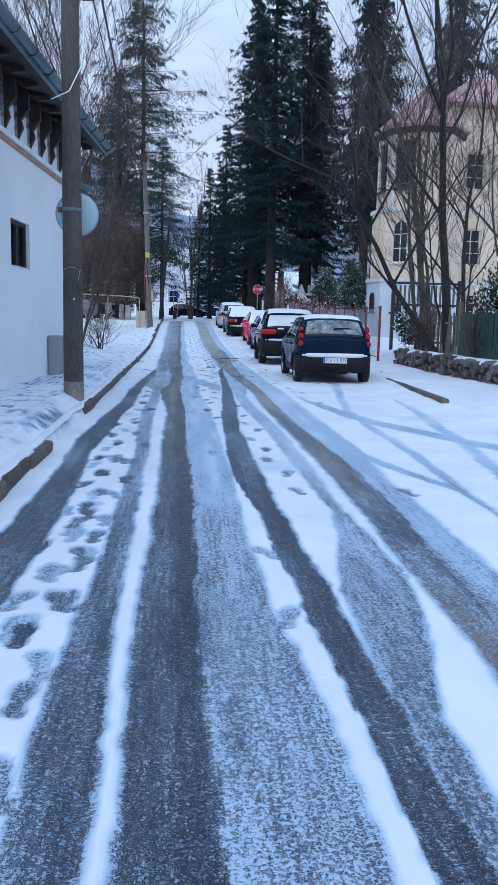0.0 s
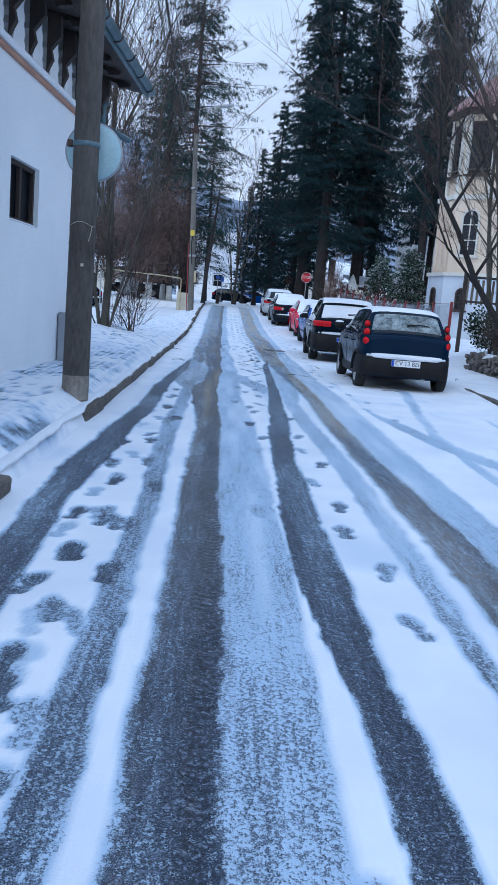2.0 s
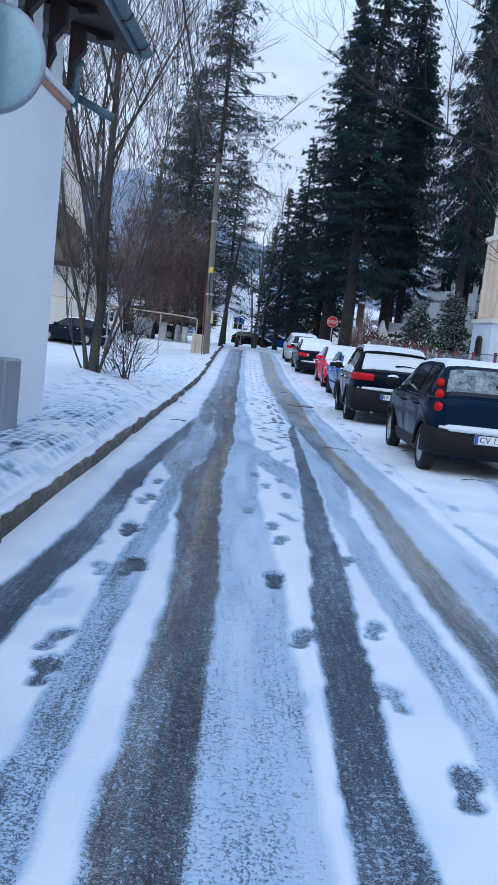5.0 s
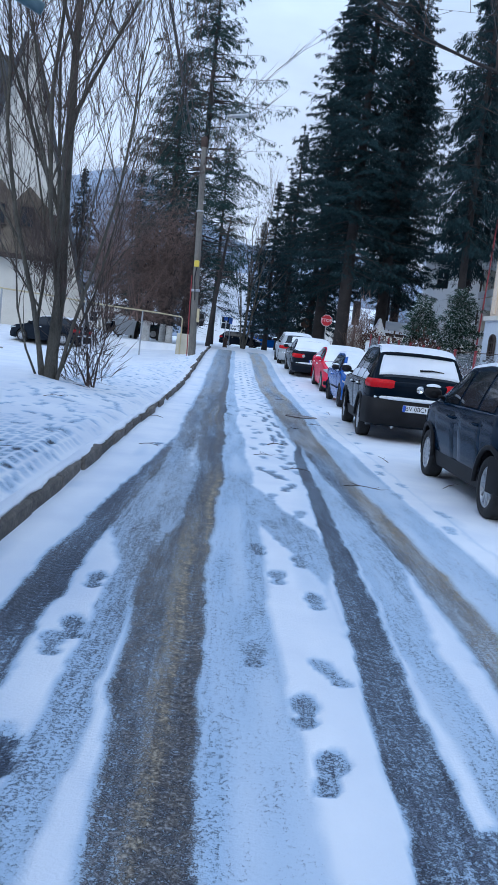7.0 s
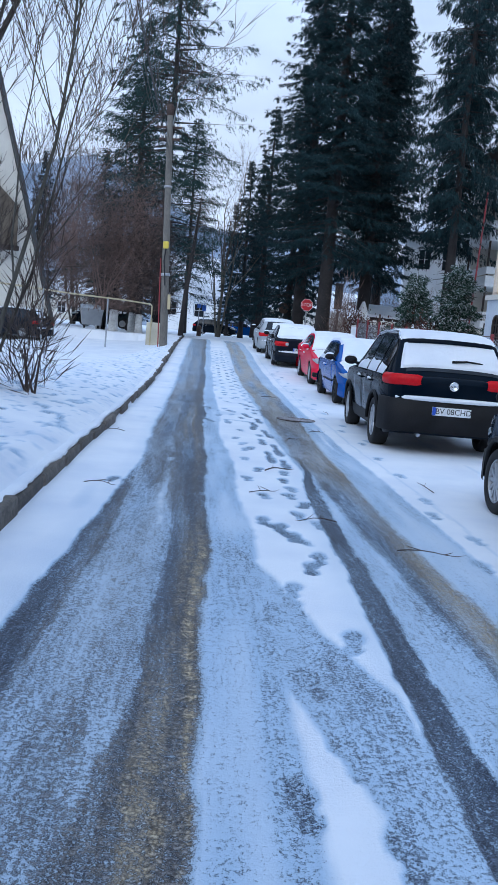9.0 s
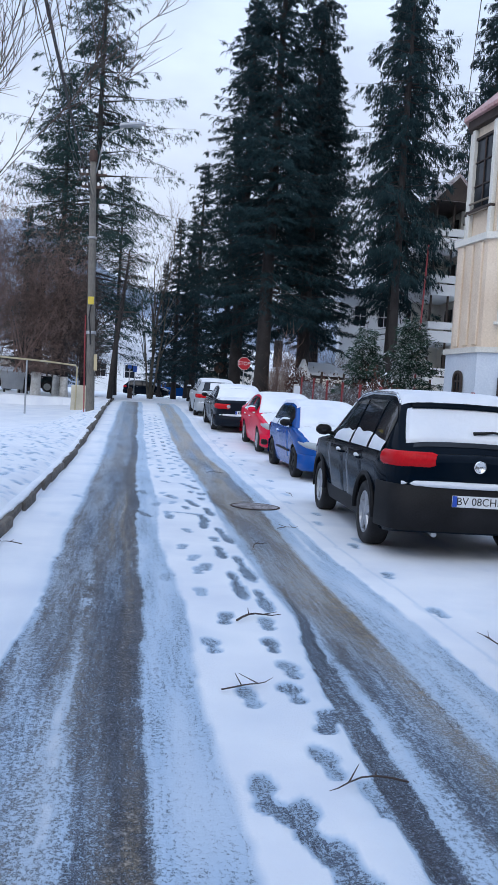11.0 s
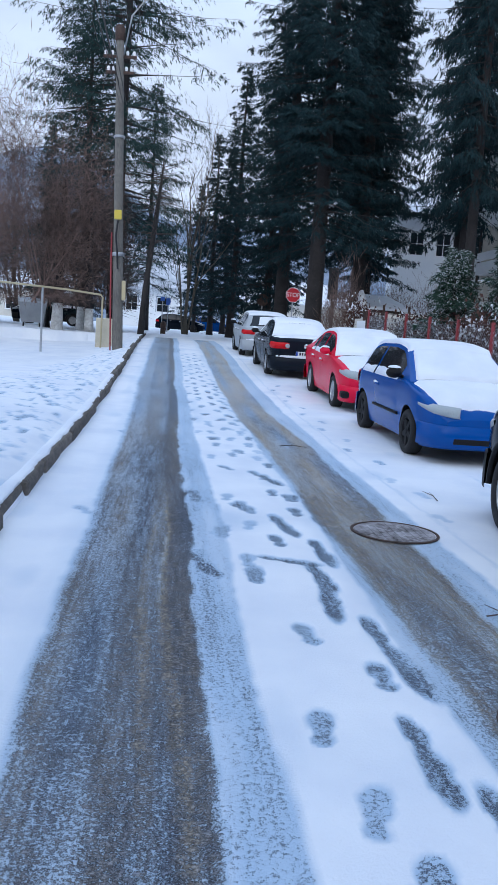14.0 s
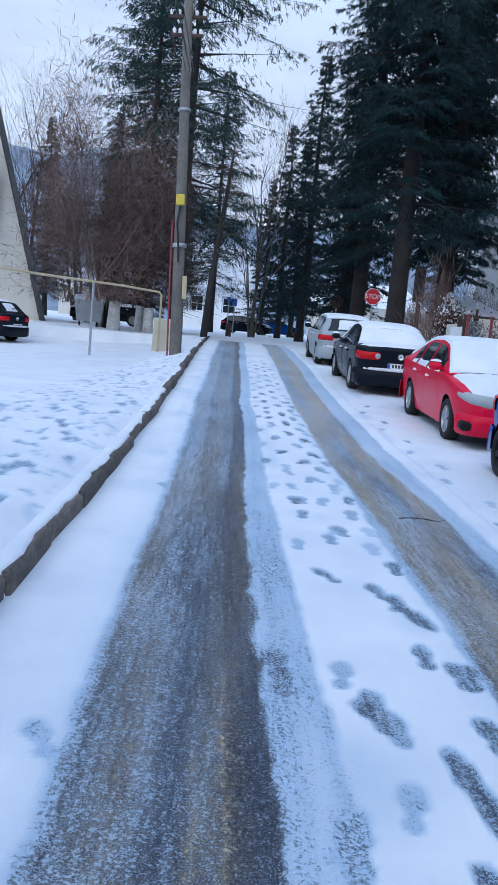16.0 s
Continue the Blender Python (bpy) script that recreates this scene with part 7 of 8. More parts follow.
extrude_window(flats, 1.1, 2.0, False, pose(3.1, 0.36, -2.0), DARKWOOD, PANE, 1, 0.1, 1)
extrude_window(flats, 1.2, 1.4, False, pose(5.2, 0.36, 4.4), SIGN_WHITE, PANE, 1, 0.1, 1)

# steep gabled house on the left
aframe = thing("gabled_house", pose(-14.85, 64.5, 0.7, 0, 0, 18), "tall steep-roofed house with a pale gable and dark roof edge", "house")
edge = lambda z: 5.0 - (z - 0.6) * 0.265  # noqa: E731
part("gable_wall", Geo().add([(-edge(0.5), 0, 0.5), (edge(0.5), 0, 0.5), (edge(18.8), 0, 18.8), (-edge(18.8), 0, 18.8), (-edge(0.5), 10, 0.5), (edge(0.5), 10, 0.5), (edge(18.8), 10, 18.8), (-edge(18.8), 10, 18.8)], [(0, 1, 2, 3), (5, 4, 7, 6), (1, 5, 6, 2), (4, 0, 3, 7)]), CREAM, aframe, "pale plaster gable")
for sx in (-1, 1):
    g = Geo()
    x0, x1 = edge(-0.2) + 0.03, edge(19.0) + 0.03
    g.add([(sx * x0, -0.6, -0.2), (sx * x1, -0.6, 19), (sx * x1, 10.4, 19), (sx * x0, 10.4, -0.2), (sx * (x0 + 0.22), -0.6, -0.2), (sx * (x1 + 0.22), -0.6, 19), (sx * (x1 + 0.22), 10.4, 19), (sx * (x0 + 0.22), 10.4, -0.2)],
          [(0, 1, 2, 3), (7, 6, 5, 4), (0, 4, 5, 1), (1, 5, 6, 2), (3, 2, 6, 7), (0, 3, 7, 4)])
    part("roof", g, ROOFDARK, aframe, "dark steep roof")
part("ground_floor", Geo().box(-4.9, 0.2, -0.6, 4.9, 9.8, 0.5, 0.03), DARKWOOD, aframe, "dark ground floor")
part("wing_roof", Geo().add([(-15, 5.0, 19.0), (0.0, 5.0, 19.0), (0.0, 0.3, 0.5), (-15, 0.3, 0.5), (-15, 5.3, 19.0), (0.0, 5.3, 19.0), (0.0, 0.6, 0.5), (-15, 0.6, 0.5)], [(0, 1, 2, 3), (7, 6, 5, 4), (0, 4, 5, 1), (2, 6, 7, 3), (0, 3, 7, 4)]), ROOFDARK, aframe, "dark steep roof of the side wing")
part("boarded_front", Geo().add([(-3.0, -0.5, 5.2), (2.7, -0.5, 5.2), (2.7, -0.5, 7.6), (0.6, -0.5, 9.6), (-0.2, -0.5, 8.6), (-1.2, -0.5, 9.8), (-3.0, -0.5, 7.6), (-3.0, 0.0, 5.2), (2.7, 0.0, 5.2), (2.7, 0.0, 7.6), (0.6, 0.0, 9.6), (-0.2, 0.0, 8.6), (-1.2, 0.0, 9.8), (-3.0, 0.0, 7.6)],
                                [(0, 1, 2, 3, 4, 5, 6)] + [(j, 7 + j, 7 + (j + 1) % 7, (j + 1) % 7) for j in range(7)]), GREYWOOD, aframe, "brown boarded front with two points")
for x in (-1.25, 0.55):
    extrude_window(aframe, 0.9, 1.3, False, pose(x, -0.53, 7.0), DARKWOOD, PANE, 1, 0.08, 0)
part("balcony_rail", Geo().box(-3.1, -0.9, 4.9, 2.8, -0.5, 5.2, 0.02), DARKWOOD, aframe, "brown beam under the boarding")

# far house at the end of the street
farh = thing("far_house", pose(-2.0, 112.0, 1.9), "white house under a large snow-covered roof at the street's end", "house")
part("wall", wall_plane(-4.5, 3.2, -0.5, 4.4, [(0.2, 1.7, 1.6, 3.4), (-3.2, -1.7, 1.6, 3.4)], 0.4), WHITEWALL, farh, "white plaster wall")
part("side_wall", Geo().box(-4.5, 0.4, -0.5, -4.1, 9, 4.4, 0.01).box(2.8, 0.4, -0.5, 3.2, 9, 4.4, 0.01), WHITEWALL, farh, "white side walls")
for x in (0.95, -2.45):
    extrude_window(farh, 1.3, 1.6, False, pose(x, 0.2, 1.65), SIGN_WHITE, PANE, 1, 0.1, 1)
part("roof", Geo().add([(-5.2, -0.9, 4.3), (4.0, -0.9, 4.3), (3.0, 4.5, 9.2), (-4.2, 4.5, 9.2), (-5.2, 10, 4.3), (4.0, 10, 4.3), (-5.2, -0.9, 4.1), (4.0, -0.9, 4.1)], [(0, 1, 2, 3), (3, 2, 5, 4), (1, 5, 2), (4, 0, 3), (0, 6, 7, 1), (6, 4, 5, 7)]), SNOWTILE, farh, "snow-covered tiled roof")
for k in range(9):
    part("roof_seam", Geo().box(-0.03, 0, 0, 0.03, 7.3, 0.05, 0.01), STEEL, farh, "roof seam", False, pose(-4.6 + k * 1.0, -0.85, 4.36, 42.2))
for cx, cy, w_, h_, sc in ((-16, 118, 9, 6, 0), (17, 116, 11, 7, 30), (30, 92, 12, 9, 10)):
    hh = thing("distant_house", pose(cx, cy, 1.6, 0, 0, sc), "pale distant house with a snowy roof behind the trees", "house", "distant houses")
    part("wall", Geo().box(-w_ / 2, 0, -0.5, w_ / 2, 8, h_ * 0.6, 0.02), CREAM, hh, "pale wall")
    part("roof", Geo().add([(-w_ / 2 - 0.6, -0.6, h_ * 0.58), (w_ / 2 + 0.6, -0.6, h_ * 0.58), (w_ / 2, 4, h_), (-w_ / 2, 4, h_), (-w_ / 2 - 0.6, 8.6, h_ * 0.58), (w_ / 2 + 0.6, 8.6, h_ * 0.58)], [(0, 1, 2, 3), (3, 2, 5, 4), (1, 5, 2), (4, 0, 3), (0, 4, 5, 1)]), SNOW, hh, "snowy roof")
    for k in range(3):
        extrude_window(hh, 1.1, 1.4, False, pose((k - 1) * w_ / 3.4, -0.03, 1.2), SIGN_WHITE, PANE, 1, 0.1, 1)

nb = thing("neighbour_house", pose(18.3, 79.0, 4.6, 0, 0, -12), "grey-white house with white windows behind the spruces", "house")
part("wall", wall_plane(-2.6, 5.5, -4.0, 6.6, [(-1.6, -0.5, 3.6, 5.3), (0.3, 1.4, 3.6, 5.3), (3.0, 4.1, 3.6, 5.3)], 0.35), WHITEWALL, nb, "grey-white plaster wall")
for x in (-1.05, 0.85, 3.55):
    extrude_window(nb, 1.05, 1.65, False, pose(x, 0.18, 3.62), SIGN_WHITE, PANE, 1, 0.1, 1)
part("side_wall", Geo().box(-2.6, 0.36, -4.0, -2.25, 7.5, 6.6, 0.01), WHITEWALL, nb, "grey-white side wall")
part("roof", Geo().add([(-3.3, -0.9, 6.5), (6.2, -0.9, 6.5), (5.0, 3.6, 9.4), (-2.2, 3.6, 9.4), (-3.3, 8, 6.5), (6.2, 8, 6.5), (-3.3, -0.9, 6.3), (6.2, -0.9, 6.3)], [(0, 1, 2, 3), (3, 2, 5, 4), (1, 5, 2), (4, 0, 3), (0, 6, 7, 1), (6, 4, 5, 7)]), SNOW, nb, "snowy roof")
part("eave_board", Geo().box(-3.3, -0.95, 6.22, 6.2, -0.90, 6.42, 0.01), ROOFDARK, nb, "dark eave board")
shed = thing("shed", pose(11.2, 64.0, 1.3, 0, 0, 15), "dark wooden shed with snow on its roof", "shed")
part("wall", Geo().box(-1.3, 0, 0, 1.3, 2.2, 2.2, 0.02), DARKWOOD, shed, "dark boarded walls")
part("roof", Geo().add([(-1.6, -0.4, 2.1), (1.6, -0.4, 2.1), (1.6, 2.5, 2.9), (-1.6, 2.5, 2.9), (-1.6, -0.4, 2.25), (1.6, -0.4, 2.25), (1.6, 2.5, 3.05), (-1.6, 2.5, 3.05)], [(3, 2, 1, 0), (4, 5, 6, 7), (0, 1, 5, 4), (0, 4, 7, 3), (1, 2, 6, 5)]), SNOW, shed, "snow-covered roof")

# ---- fences, walls and garden on the right ----
srng = random.Random(9)
swall = thing("stone_wall", pose(0, 0, 0), "low wall of rough dark stones capped with snow", "wall")
part("core", Geo().box(6.48, 7.0, -0.1, 6.72, 23.6, 0.52, 0.03), CONCRETE, swall, "mortar core")
stones = []
for v in range(5):
    g = Geo()
    a = [srng.uniform(0.75, 1.0) for _ in range(8)]
    ring_pts = [(0.5 * a[k] * math.cos(k * math.pi / 4), 0.5 * a[k] * math.sin(k * math.pi / 4)) for k in range(8)]
    g.add([(0.04, p, q) for p, q in ring_pts] + [(-0.10, p * 0.86, q * 0.86) for p, q in ring_pts] + [(-0.13, 0, 0)], [(j, (j + 1) % 8, 8 + (j + 1) % 8, 8 + j) for j in range(8)] + [(8 + j, 8 + (j + 1) % 8, 16) for j in range(8)])
    stones.append(g.mesh("stone", STONE))
for row in range(4):
    y = 9.0 + 0.1 * row
    while y < 23.5 and len(swall.children) < 290:
        wd, ht = srng.uniform(0.15, 0.42), srng.uniform(0.13, 0.27)
        s = new("stone", stones[srng.randrange(5)])
        s.parent = swall
        s.matrix_basis = pose(6.47 + srng.gauss(0, 0.03), y + wd / 2, 0.15 + row * 0.135 + srng.gauss(0, 0.03), srng.gauss(0, 16), srng.gauss(0, 8), srng.gauss(0, 8)) @ Matrix.Diagonal((srng.uniform(0.8, 1.5), wd * 1.05, ht, 1))
        y += wd * srng.uniform(0.9, 1.15)
cap_rows = []
for y in np.arange(7.0, 23.65, 0.15):
    cap_rows.append([(x + 0.03 * noise.noise((y * 1.7, x, 3)), y, z + 0.06 * noise.noise((y * 2.6, x * 3, 7))) for x, z in ((6.43, 0.55), (6.46, 0.60), (6.60, 0.65), (6.8, 0.62), (7.2, 0.60))])
part("snow", Geo().sheet(cap_rows, None, True), SNOW, swall, "snow on the wall", True)

rail = thing("picket_fence", pose(0, 0, 0), "weathered grey wooden picket fence behind the stone wall", "fence")
plank = Geo().box(-0.045, -0.012, 0, 0.045, 0.012, 1.15, 0.006).mesh("picket", GREYWOOD)
for k in range(24):
    if k in (7, 12, 13):
        continue
    p = new("picket", plank)
    p.parent = rail
    p.matrix_basis = pose(7.05 + srng.gauss(0, 0.01), 20.2 + 0.14 * k, 0.55, srng.gauss(0, 2), 0, 90) @ Matrix.Scale(srng.uniform(0.9, 1.1), 4)
for y in (20.1, 21.3, 22.4, 23.5):
    part("post", Geo().tube([(7.12, y, 0.3), (7.12 + srng.gauss(0, 0.02), y, 1.95)], [0.075, 0.065], 8), GREYWOOD, rail, "round wooden post")
for z in (0.85, 1.4):
    part("rail", Geo().tube([(7.09, 20.0, z), (7.09, 21.7, z + 0.03), (7.09, 23.6, z - 0.04)], 0.035, 6), GREYWOOD, rail, "wooden rail")
hedge_rail = thing("garden_railing", pose(0, 0, 0), "dark wooden railing with slats near the villa", "fence")
for z in (2.0, 2.75):
    part("rail", Geo().box(7.4, 27.9, z, 9.8, 28.0, z + 0.07, 0.01), DARKWOOD, hedge_rail, "rail")
for k in range(15):
    part("slat", Geo().box(7.45 + 0.16 * k, 27.92, 1.95, 7.52 + 0.16 * k, 27.96, 2.72, 0.006), GREYWOOD, hedge_rail, "upright slat")
for x in (7.4, 8.6, 9.75):
    part("post", Geo().box(x - 0.05, 27.88, 0.2, x + 0.05, 28.02, 2.9, 0.01), DARKWOOD, hedge_rail, "post")

green = thing("sheet_fence", pose(0, 0, 0), "dark green corrugated sheet fence above the stone wall", "fence")
for k in range(11):
    g = Geo()
    y0 = 7.6 + 1.12 * k
    g.sheet([[(7.02 + 0.018 * (q % 2), y0 + 1.08 * q / 16, z) for z in (0.55, 1.65)] for q in range(17)])
    g.sheet([[(7.035 + 0.018 * (q % 2), y0 + 1.08 * q / 16, z) for z in (0.55, 1.65)] for q in range(17)], None, True)
    part("panel", g, GREENSHEET, green, "green corrugated sheet")
    part("post", Geo().box(7.04, y0 - 0.05, 0.4, 7.10, y0 + 0.01, 1.70, 0.008), GREENSHEET, green, "green post")

mesh_fence = thing("wire_fence", pose(0, 0, 0), "wire mesh fence with dark red posts along the pavement", "fence")
fx = lambda y: 6.25 + 0.25 * math.sin((y - 26) * 0.1)  # noqa: E731
for k in range(12):
    y = 25.0 + 2.1 * k
    z = float(land(fx(y), y))
    part("post", Geo().box(fx(y) - 0.035, y - 0.035, z - 0.2, fx(y) + 0.035, y + 0.035, z + 1.72, 0.008), REDFRAME, mesh_fence, "dark red steel post")
    if k < 11:
        z2 = float(land(fx(y + 2.1), y + 2.1))
        for h in (0.12, 1.66):
            part("rail", Geo().tube([(fx(y), y, z + h), (fx(y + 2.1), y + 2.1, z2 + h)], 0.012, 6), IRON, mesh_fence, "thin rusty rail")
        g = Geo()
        for q in range(-9, 22):
            for s in (1, -1):
                a, b = q * 0.1, q * 0.1 + 1.5
                p0, p1 = max(0.0, a), min(2.1, b)
                if p1 <= p0:
                    continue
                u0, u1 = (p0 - a) / 1.5, (p1 - a) / 1.5
                if s < 0:
                    u0, u1 = 1 - u0, 1 - u1
                g.tube([(fx(y + p0), y + p0, z + 0.13 + 1.5 * u0), (fx(y + p1), y + p1, z + 0.13 + 1.5 * u1)], 0.0035, 3, False)
        part("wire_mesh", g, STEEL, mesh_fence, "wire mesh")
gatep = solid("tall_red_mast", Geo().tube([(0, 0, 0), (0.12, 0, 4), (0.25, 0, 8.4)], [0.05, 0.045, 0.04], 8), REDFRAME, "tall thin dark red steel mast in a garden", "mast", True, pose(13.3, 54.3, 1.3))
panels = thing("concrete_fence", pose(0, 0, 0), "pale concrete panel fence with rusty posts near the corner", "fence")
for k in range(6):
    y = 49.0 + 1.6 * k
    z = float(land(6.7, y))
    part("panel", Geo().box(6.62 + 0.28 * k, y + 0.05, z + 0.1, 6.68 + 0.28 * k, y + 1.5, z + 1.3 + 0.05 * (k % 2), 0.015, None), CREAM if k % 3 else WHITEWALL, panels, "pale concrete panel")
    part("post", Geo().box(6.58 + 0.28 * k, y - 0.06, z - 0.1, 6.70 + 0.28 * k, y + 0.05, z + 1.6, 0.01), IRON, panels, "rusty post")
far_fence = thing("panel_fence", pose(0, 0, 0), "pale fence panels with rusty posts beyond the cars", "fence")
for k in range(8):
    x = 6.9 + 1.15 * k
    z = float(land(8, 56.5)) + 0.25
    part("panel", Geo().box(x, 56.5, z, x + 1.05, 56.56, z + 1.15, 0.015), CREAM, far_fence, "pale panel")
    part("post", Geo().box(x - 0.06, 56.42, z - 0.2, x + 0.03, 56.52, z + 1.5, 0.01), IRON, far_fence, "rusty post")
shrine = thing("wayside_shrine", pose(8.75, 59.2, float(land(8.75, 59.2))), "small white plastered shrine with a snowy pointed roof", "shrine")
part("body", Geo().add([(-0.42, -0.3, 0), (0.42, -0.3, 0), (0.42, -0.3, 1.75), (0.0, -0.3, 2.75), (-0.42, -0.3, 1.75), (-0.42, 0.3, 0), (0.42, 0.3, 0), (0.42, 0.3, 1.75), (0, 0.3, 2.75), (-0.42, 0.3, 1.75)], [(0, 1, 2, 3, 4), (9, 8, 7, 6, 5), (0, 5, 6, 1), (1, 6, 7, 2), (4, 9, 5, 0)]), WHITEWALL, shrine, "white plaster body")
part("roof", Geo().add([(0.47, -0.36, 1.68), (0, -0.36, 2.85), (0, 0.36, 2.85), (0.47, 0.36, 1.68), (-0.47, -0.36, 1.68), (-0.47, 0.36, 1.68), (0.47, -0.36, 1.60), (0, -0.36, 2.77), (-0.47, -0.36, 1.60)], [(0, 3, 2, 1), (1, 2, 5, 4), (0, 1, 7, 6), (1, 4, 8, 7)]), SNOW, shrine, "snowy roof")
part("niche", Geo().box(-0.10, -0.33, 1.2, 0.10, -0.301, 1.6, 0.01), DARKWOOD, shrine, "dark niche")
for k, (x, y, rx, ry, rz) in enumerate([(7.0, 39.5, 0.5, 2.2, 0.9), (7.2, 44.0, 0.5, 2.0, 0.8), (7.0, 34.0, 0.5, 1.6, 0.7), (8.2, 48.0, 0.8, 1.6, 0.9), (7.6, 52.5, 0.6, 1.5, 1.0)]):
    twig_cloud("hedge", (x, y, float(land(x, y))), (rx, ry, rz), 7500, 80 + k, DRYLEAF, (0.06, 0.16), 0.06, 0.3, "reddish-brown hedge with snow on it behind the fence", "hedge", 7, "hedges")
for k, (x, y, rx, ry, rz) in enumerate([(7.8, 18.8, 0.5, 1.1, 1.15), (7.9, 14.5, 0.5, 1.5, 1.0), (7.3, 24.5, 0.4, 0.9, 0.5)]):
    twig_cloud("bush", (x, y, float(land(x, y)) + 0.25), (rx, ry, rz), 6500, 90 + k, GREENLEAF, (0.06, 0.14), 0.06, 0.3, "green garden bush with snow on its leaves", "bush", 6, "garden bushes")
for k, (x, y, rx, ry, rz) in enumerate([(6.9, 22.6, 0.35, 0.8, 0.9), (6.95, 18.6, 0.3, 0.7, 0.7), (-2.45, 24.7, 0.35, 0.3, 1.2), (7.0, 54.5, 0.5, 2.0, 1.8), (7.3, 58.5, 1.0, 1.0, 1.6), (12.6, 69.5, 2.4, 1.0, 2.2), (16.2, 70.5, 2.2, 1.0, 2.4)]):
    twig_cloud("twiggy_shrub", (x, y, float(land(x, y))), (rx, ry, rz), 500 if rz < 1.5 else 1600 if rz < 2 else 4200, 100 + k, TWIG_RED if k > 2 else TWIG, (0.3, 0.8), 0.014, 0.9, "leafless twiggy shrub in the snow", "shrub", 6, "twiggy shrubs")

# ---- signs ----
stop = thing("stop_sign", pose(5.62, 60.0, float(land(5.62, 60.0)) - 0.1), "red octagonal stop sign on a grey post", "road sign")
oc = [(0.37 * math.cos(math.pi / 8 + k * math.pi / 4), 0.37 * math.sin(math.pi / 8 + k * math.pi / 4)) for k in range(8)]
part("post", Geo().tube([(0, 0, 0), (0, 0, 2.85)], 0.035, 8), STEEL, stop, "grey post", True)
plate_m = pose(0, -0.045, 2.50, 90, 0, 0)
border = part("border", Geo().slab(oc, 0, 0.008), SIGN_WHITE, stop, "white border", False, plate_m)
part("plate", Geo().slab([(x * 0.94, y * 0.94) for x, y in oc], 0.009, 0.014), SIGN_RED, stop, "red plate", False, plate_m)
text_mesh("STOP", 0.27, SIGN_WHITE, stop, pose(0, -0.062, 2.50, 90, 0, 0))
sign2 = thing("round_sign", pose(4.9, 66.5, float(land(4.9, 66.5))), "dark round road sign seen from behind on a post", "road sign")
part("post", Geo().tube([(0, 0, 0), (0, 0, 2.6)], 0.035, 8), STEEL, sign2, "grey post")
part("plate", Geo().lathe([(0.002, 0), (0.33, 0), (0.335, 0.01), (0.33, 0.02), (0.002, 0.02)], 24, pose(0, -0.04, 2.3, 90, 0, 0)), IRON, sign2, "dark round plate")
sign3 = thing("traffic_light", pose(7.0, 57.4, float(land(7.0, 57.4))), "dark unlit traffic light on a post beside the spruce", "road sign")
part("post", Geo().tube([(0, 0, 0), (0, 0, 3.3)], 0.04, 8), IRON, sign3, "post")
part("panel", Geo().box(-0.22, -0.10, 2.0, 0.22, 0.02, 3.4, 0.03), CABLE, sign3, "dark panel")
for k in range(3):
    part("hood", Geo().lathe([(0.13, 0), (0.14, 0.08), (0.12, 0.10)], 12, pose(0, -0.10, 2.3 + 0.4 * k, 90, 0, 0)), BLACKPLASTIC, sign3, "round hood")
for k, (x, y) in enumerate([(-0.35, 82.0), (-0.75, 80.0)]):
    t = thing("blue_sign", pose(x, y, float(land(x, y))), "small blue road sign on a post", "road sign", "blue signs")
    part("post", Geo().tube([(0, 0, 0), (0, 0, 2.6)], 0.035, 8), STEEL, t, "post")
    part("plate", Geo().box(-0.16, -0.05, 2.0 + 0.2 * k, 0.16, -0.035, 2.5, 0.02), SIGN_BLUE, t, "blue plate")
solid("yellow_bin", Geo().box(-0.25, -0.2, 0, 0.25, 0.2, 0.85, 0.04), YELLOW, "yellow roadside grit bin in the snow", "bin", False, pose(5.0, 70.0, float(land(5, 70))))
solid("bollard", Geo().lathe([(0.16, 0), (0.16, 0.5), (0.19, 0.52), (0.19, 0.58), (0.14, 0.7), (0.05, 0.78), (0.002, 0.79)], 14), IRON, "dark red iron hydrant beside the street", "hydrant", True, pose(-0.55, 70, float(land(-0.55, 70))))

# ---- yard on the left ----
pipe = thing("gas_pipe", pose(0, 0, 0), "overhead yellow-beige gas pipe on thin posts", "pipe")
part("pipe_run", Geo().tube([(-2.55, 50.0, 0.6), (-2.55, 50.0, 2.50), (-2.62, 49.95, 2.58), (-3.6, 48.7, 2.62), (-5.4, 46.0, 2.60), (-7.4, 43.5, 2.66), (-10.5, 40.0, 2.7)], 0.032, 8), PIPEYELLOW, pipe, "painted pipe", True)
for x, y in ((-4.25, 47.75), (-6.35, 44.8), (-9.0, 41.7)):
    z = float(land(x, y))
    part("post", Geo().tube([(x, y, z - 0.2), (x, y, 2.62 if x > -5 else 2.68)], 0.035, 8), STEEL, pipe, "grey steel post")
    part("foot", Geo().box(x - 0.16, y - 0.16, z - 0.1, x + 0.16, y + 0.16, z + 0.05, 0.03), CONCRETE, pipe, "concrete foot")
solid("gas_box", Geo().box(-0.32, -0.2, 0, 0.32, 0.2, 1.1, 0.03), BEIGE, "beige gas meter box beside the utility pole", "box", False, pose(-2.45, 50.5, float(land(-2.45, 50.5)) - 0.05))
dump = thing("waste_container", pose(-6.9, 62.0, float(land(-6.9, 62.0)) , 0, 0, 12), "grey wheeled waste container in the snow", "waste container")
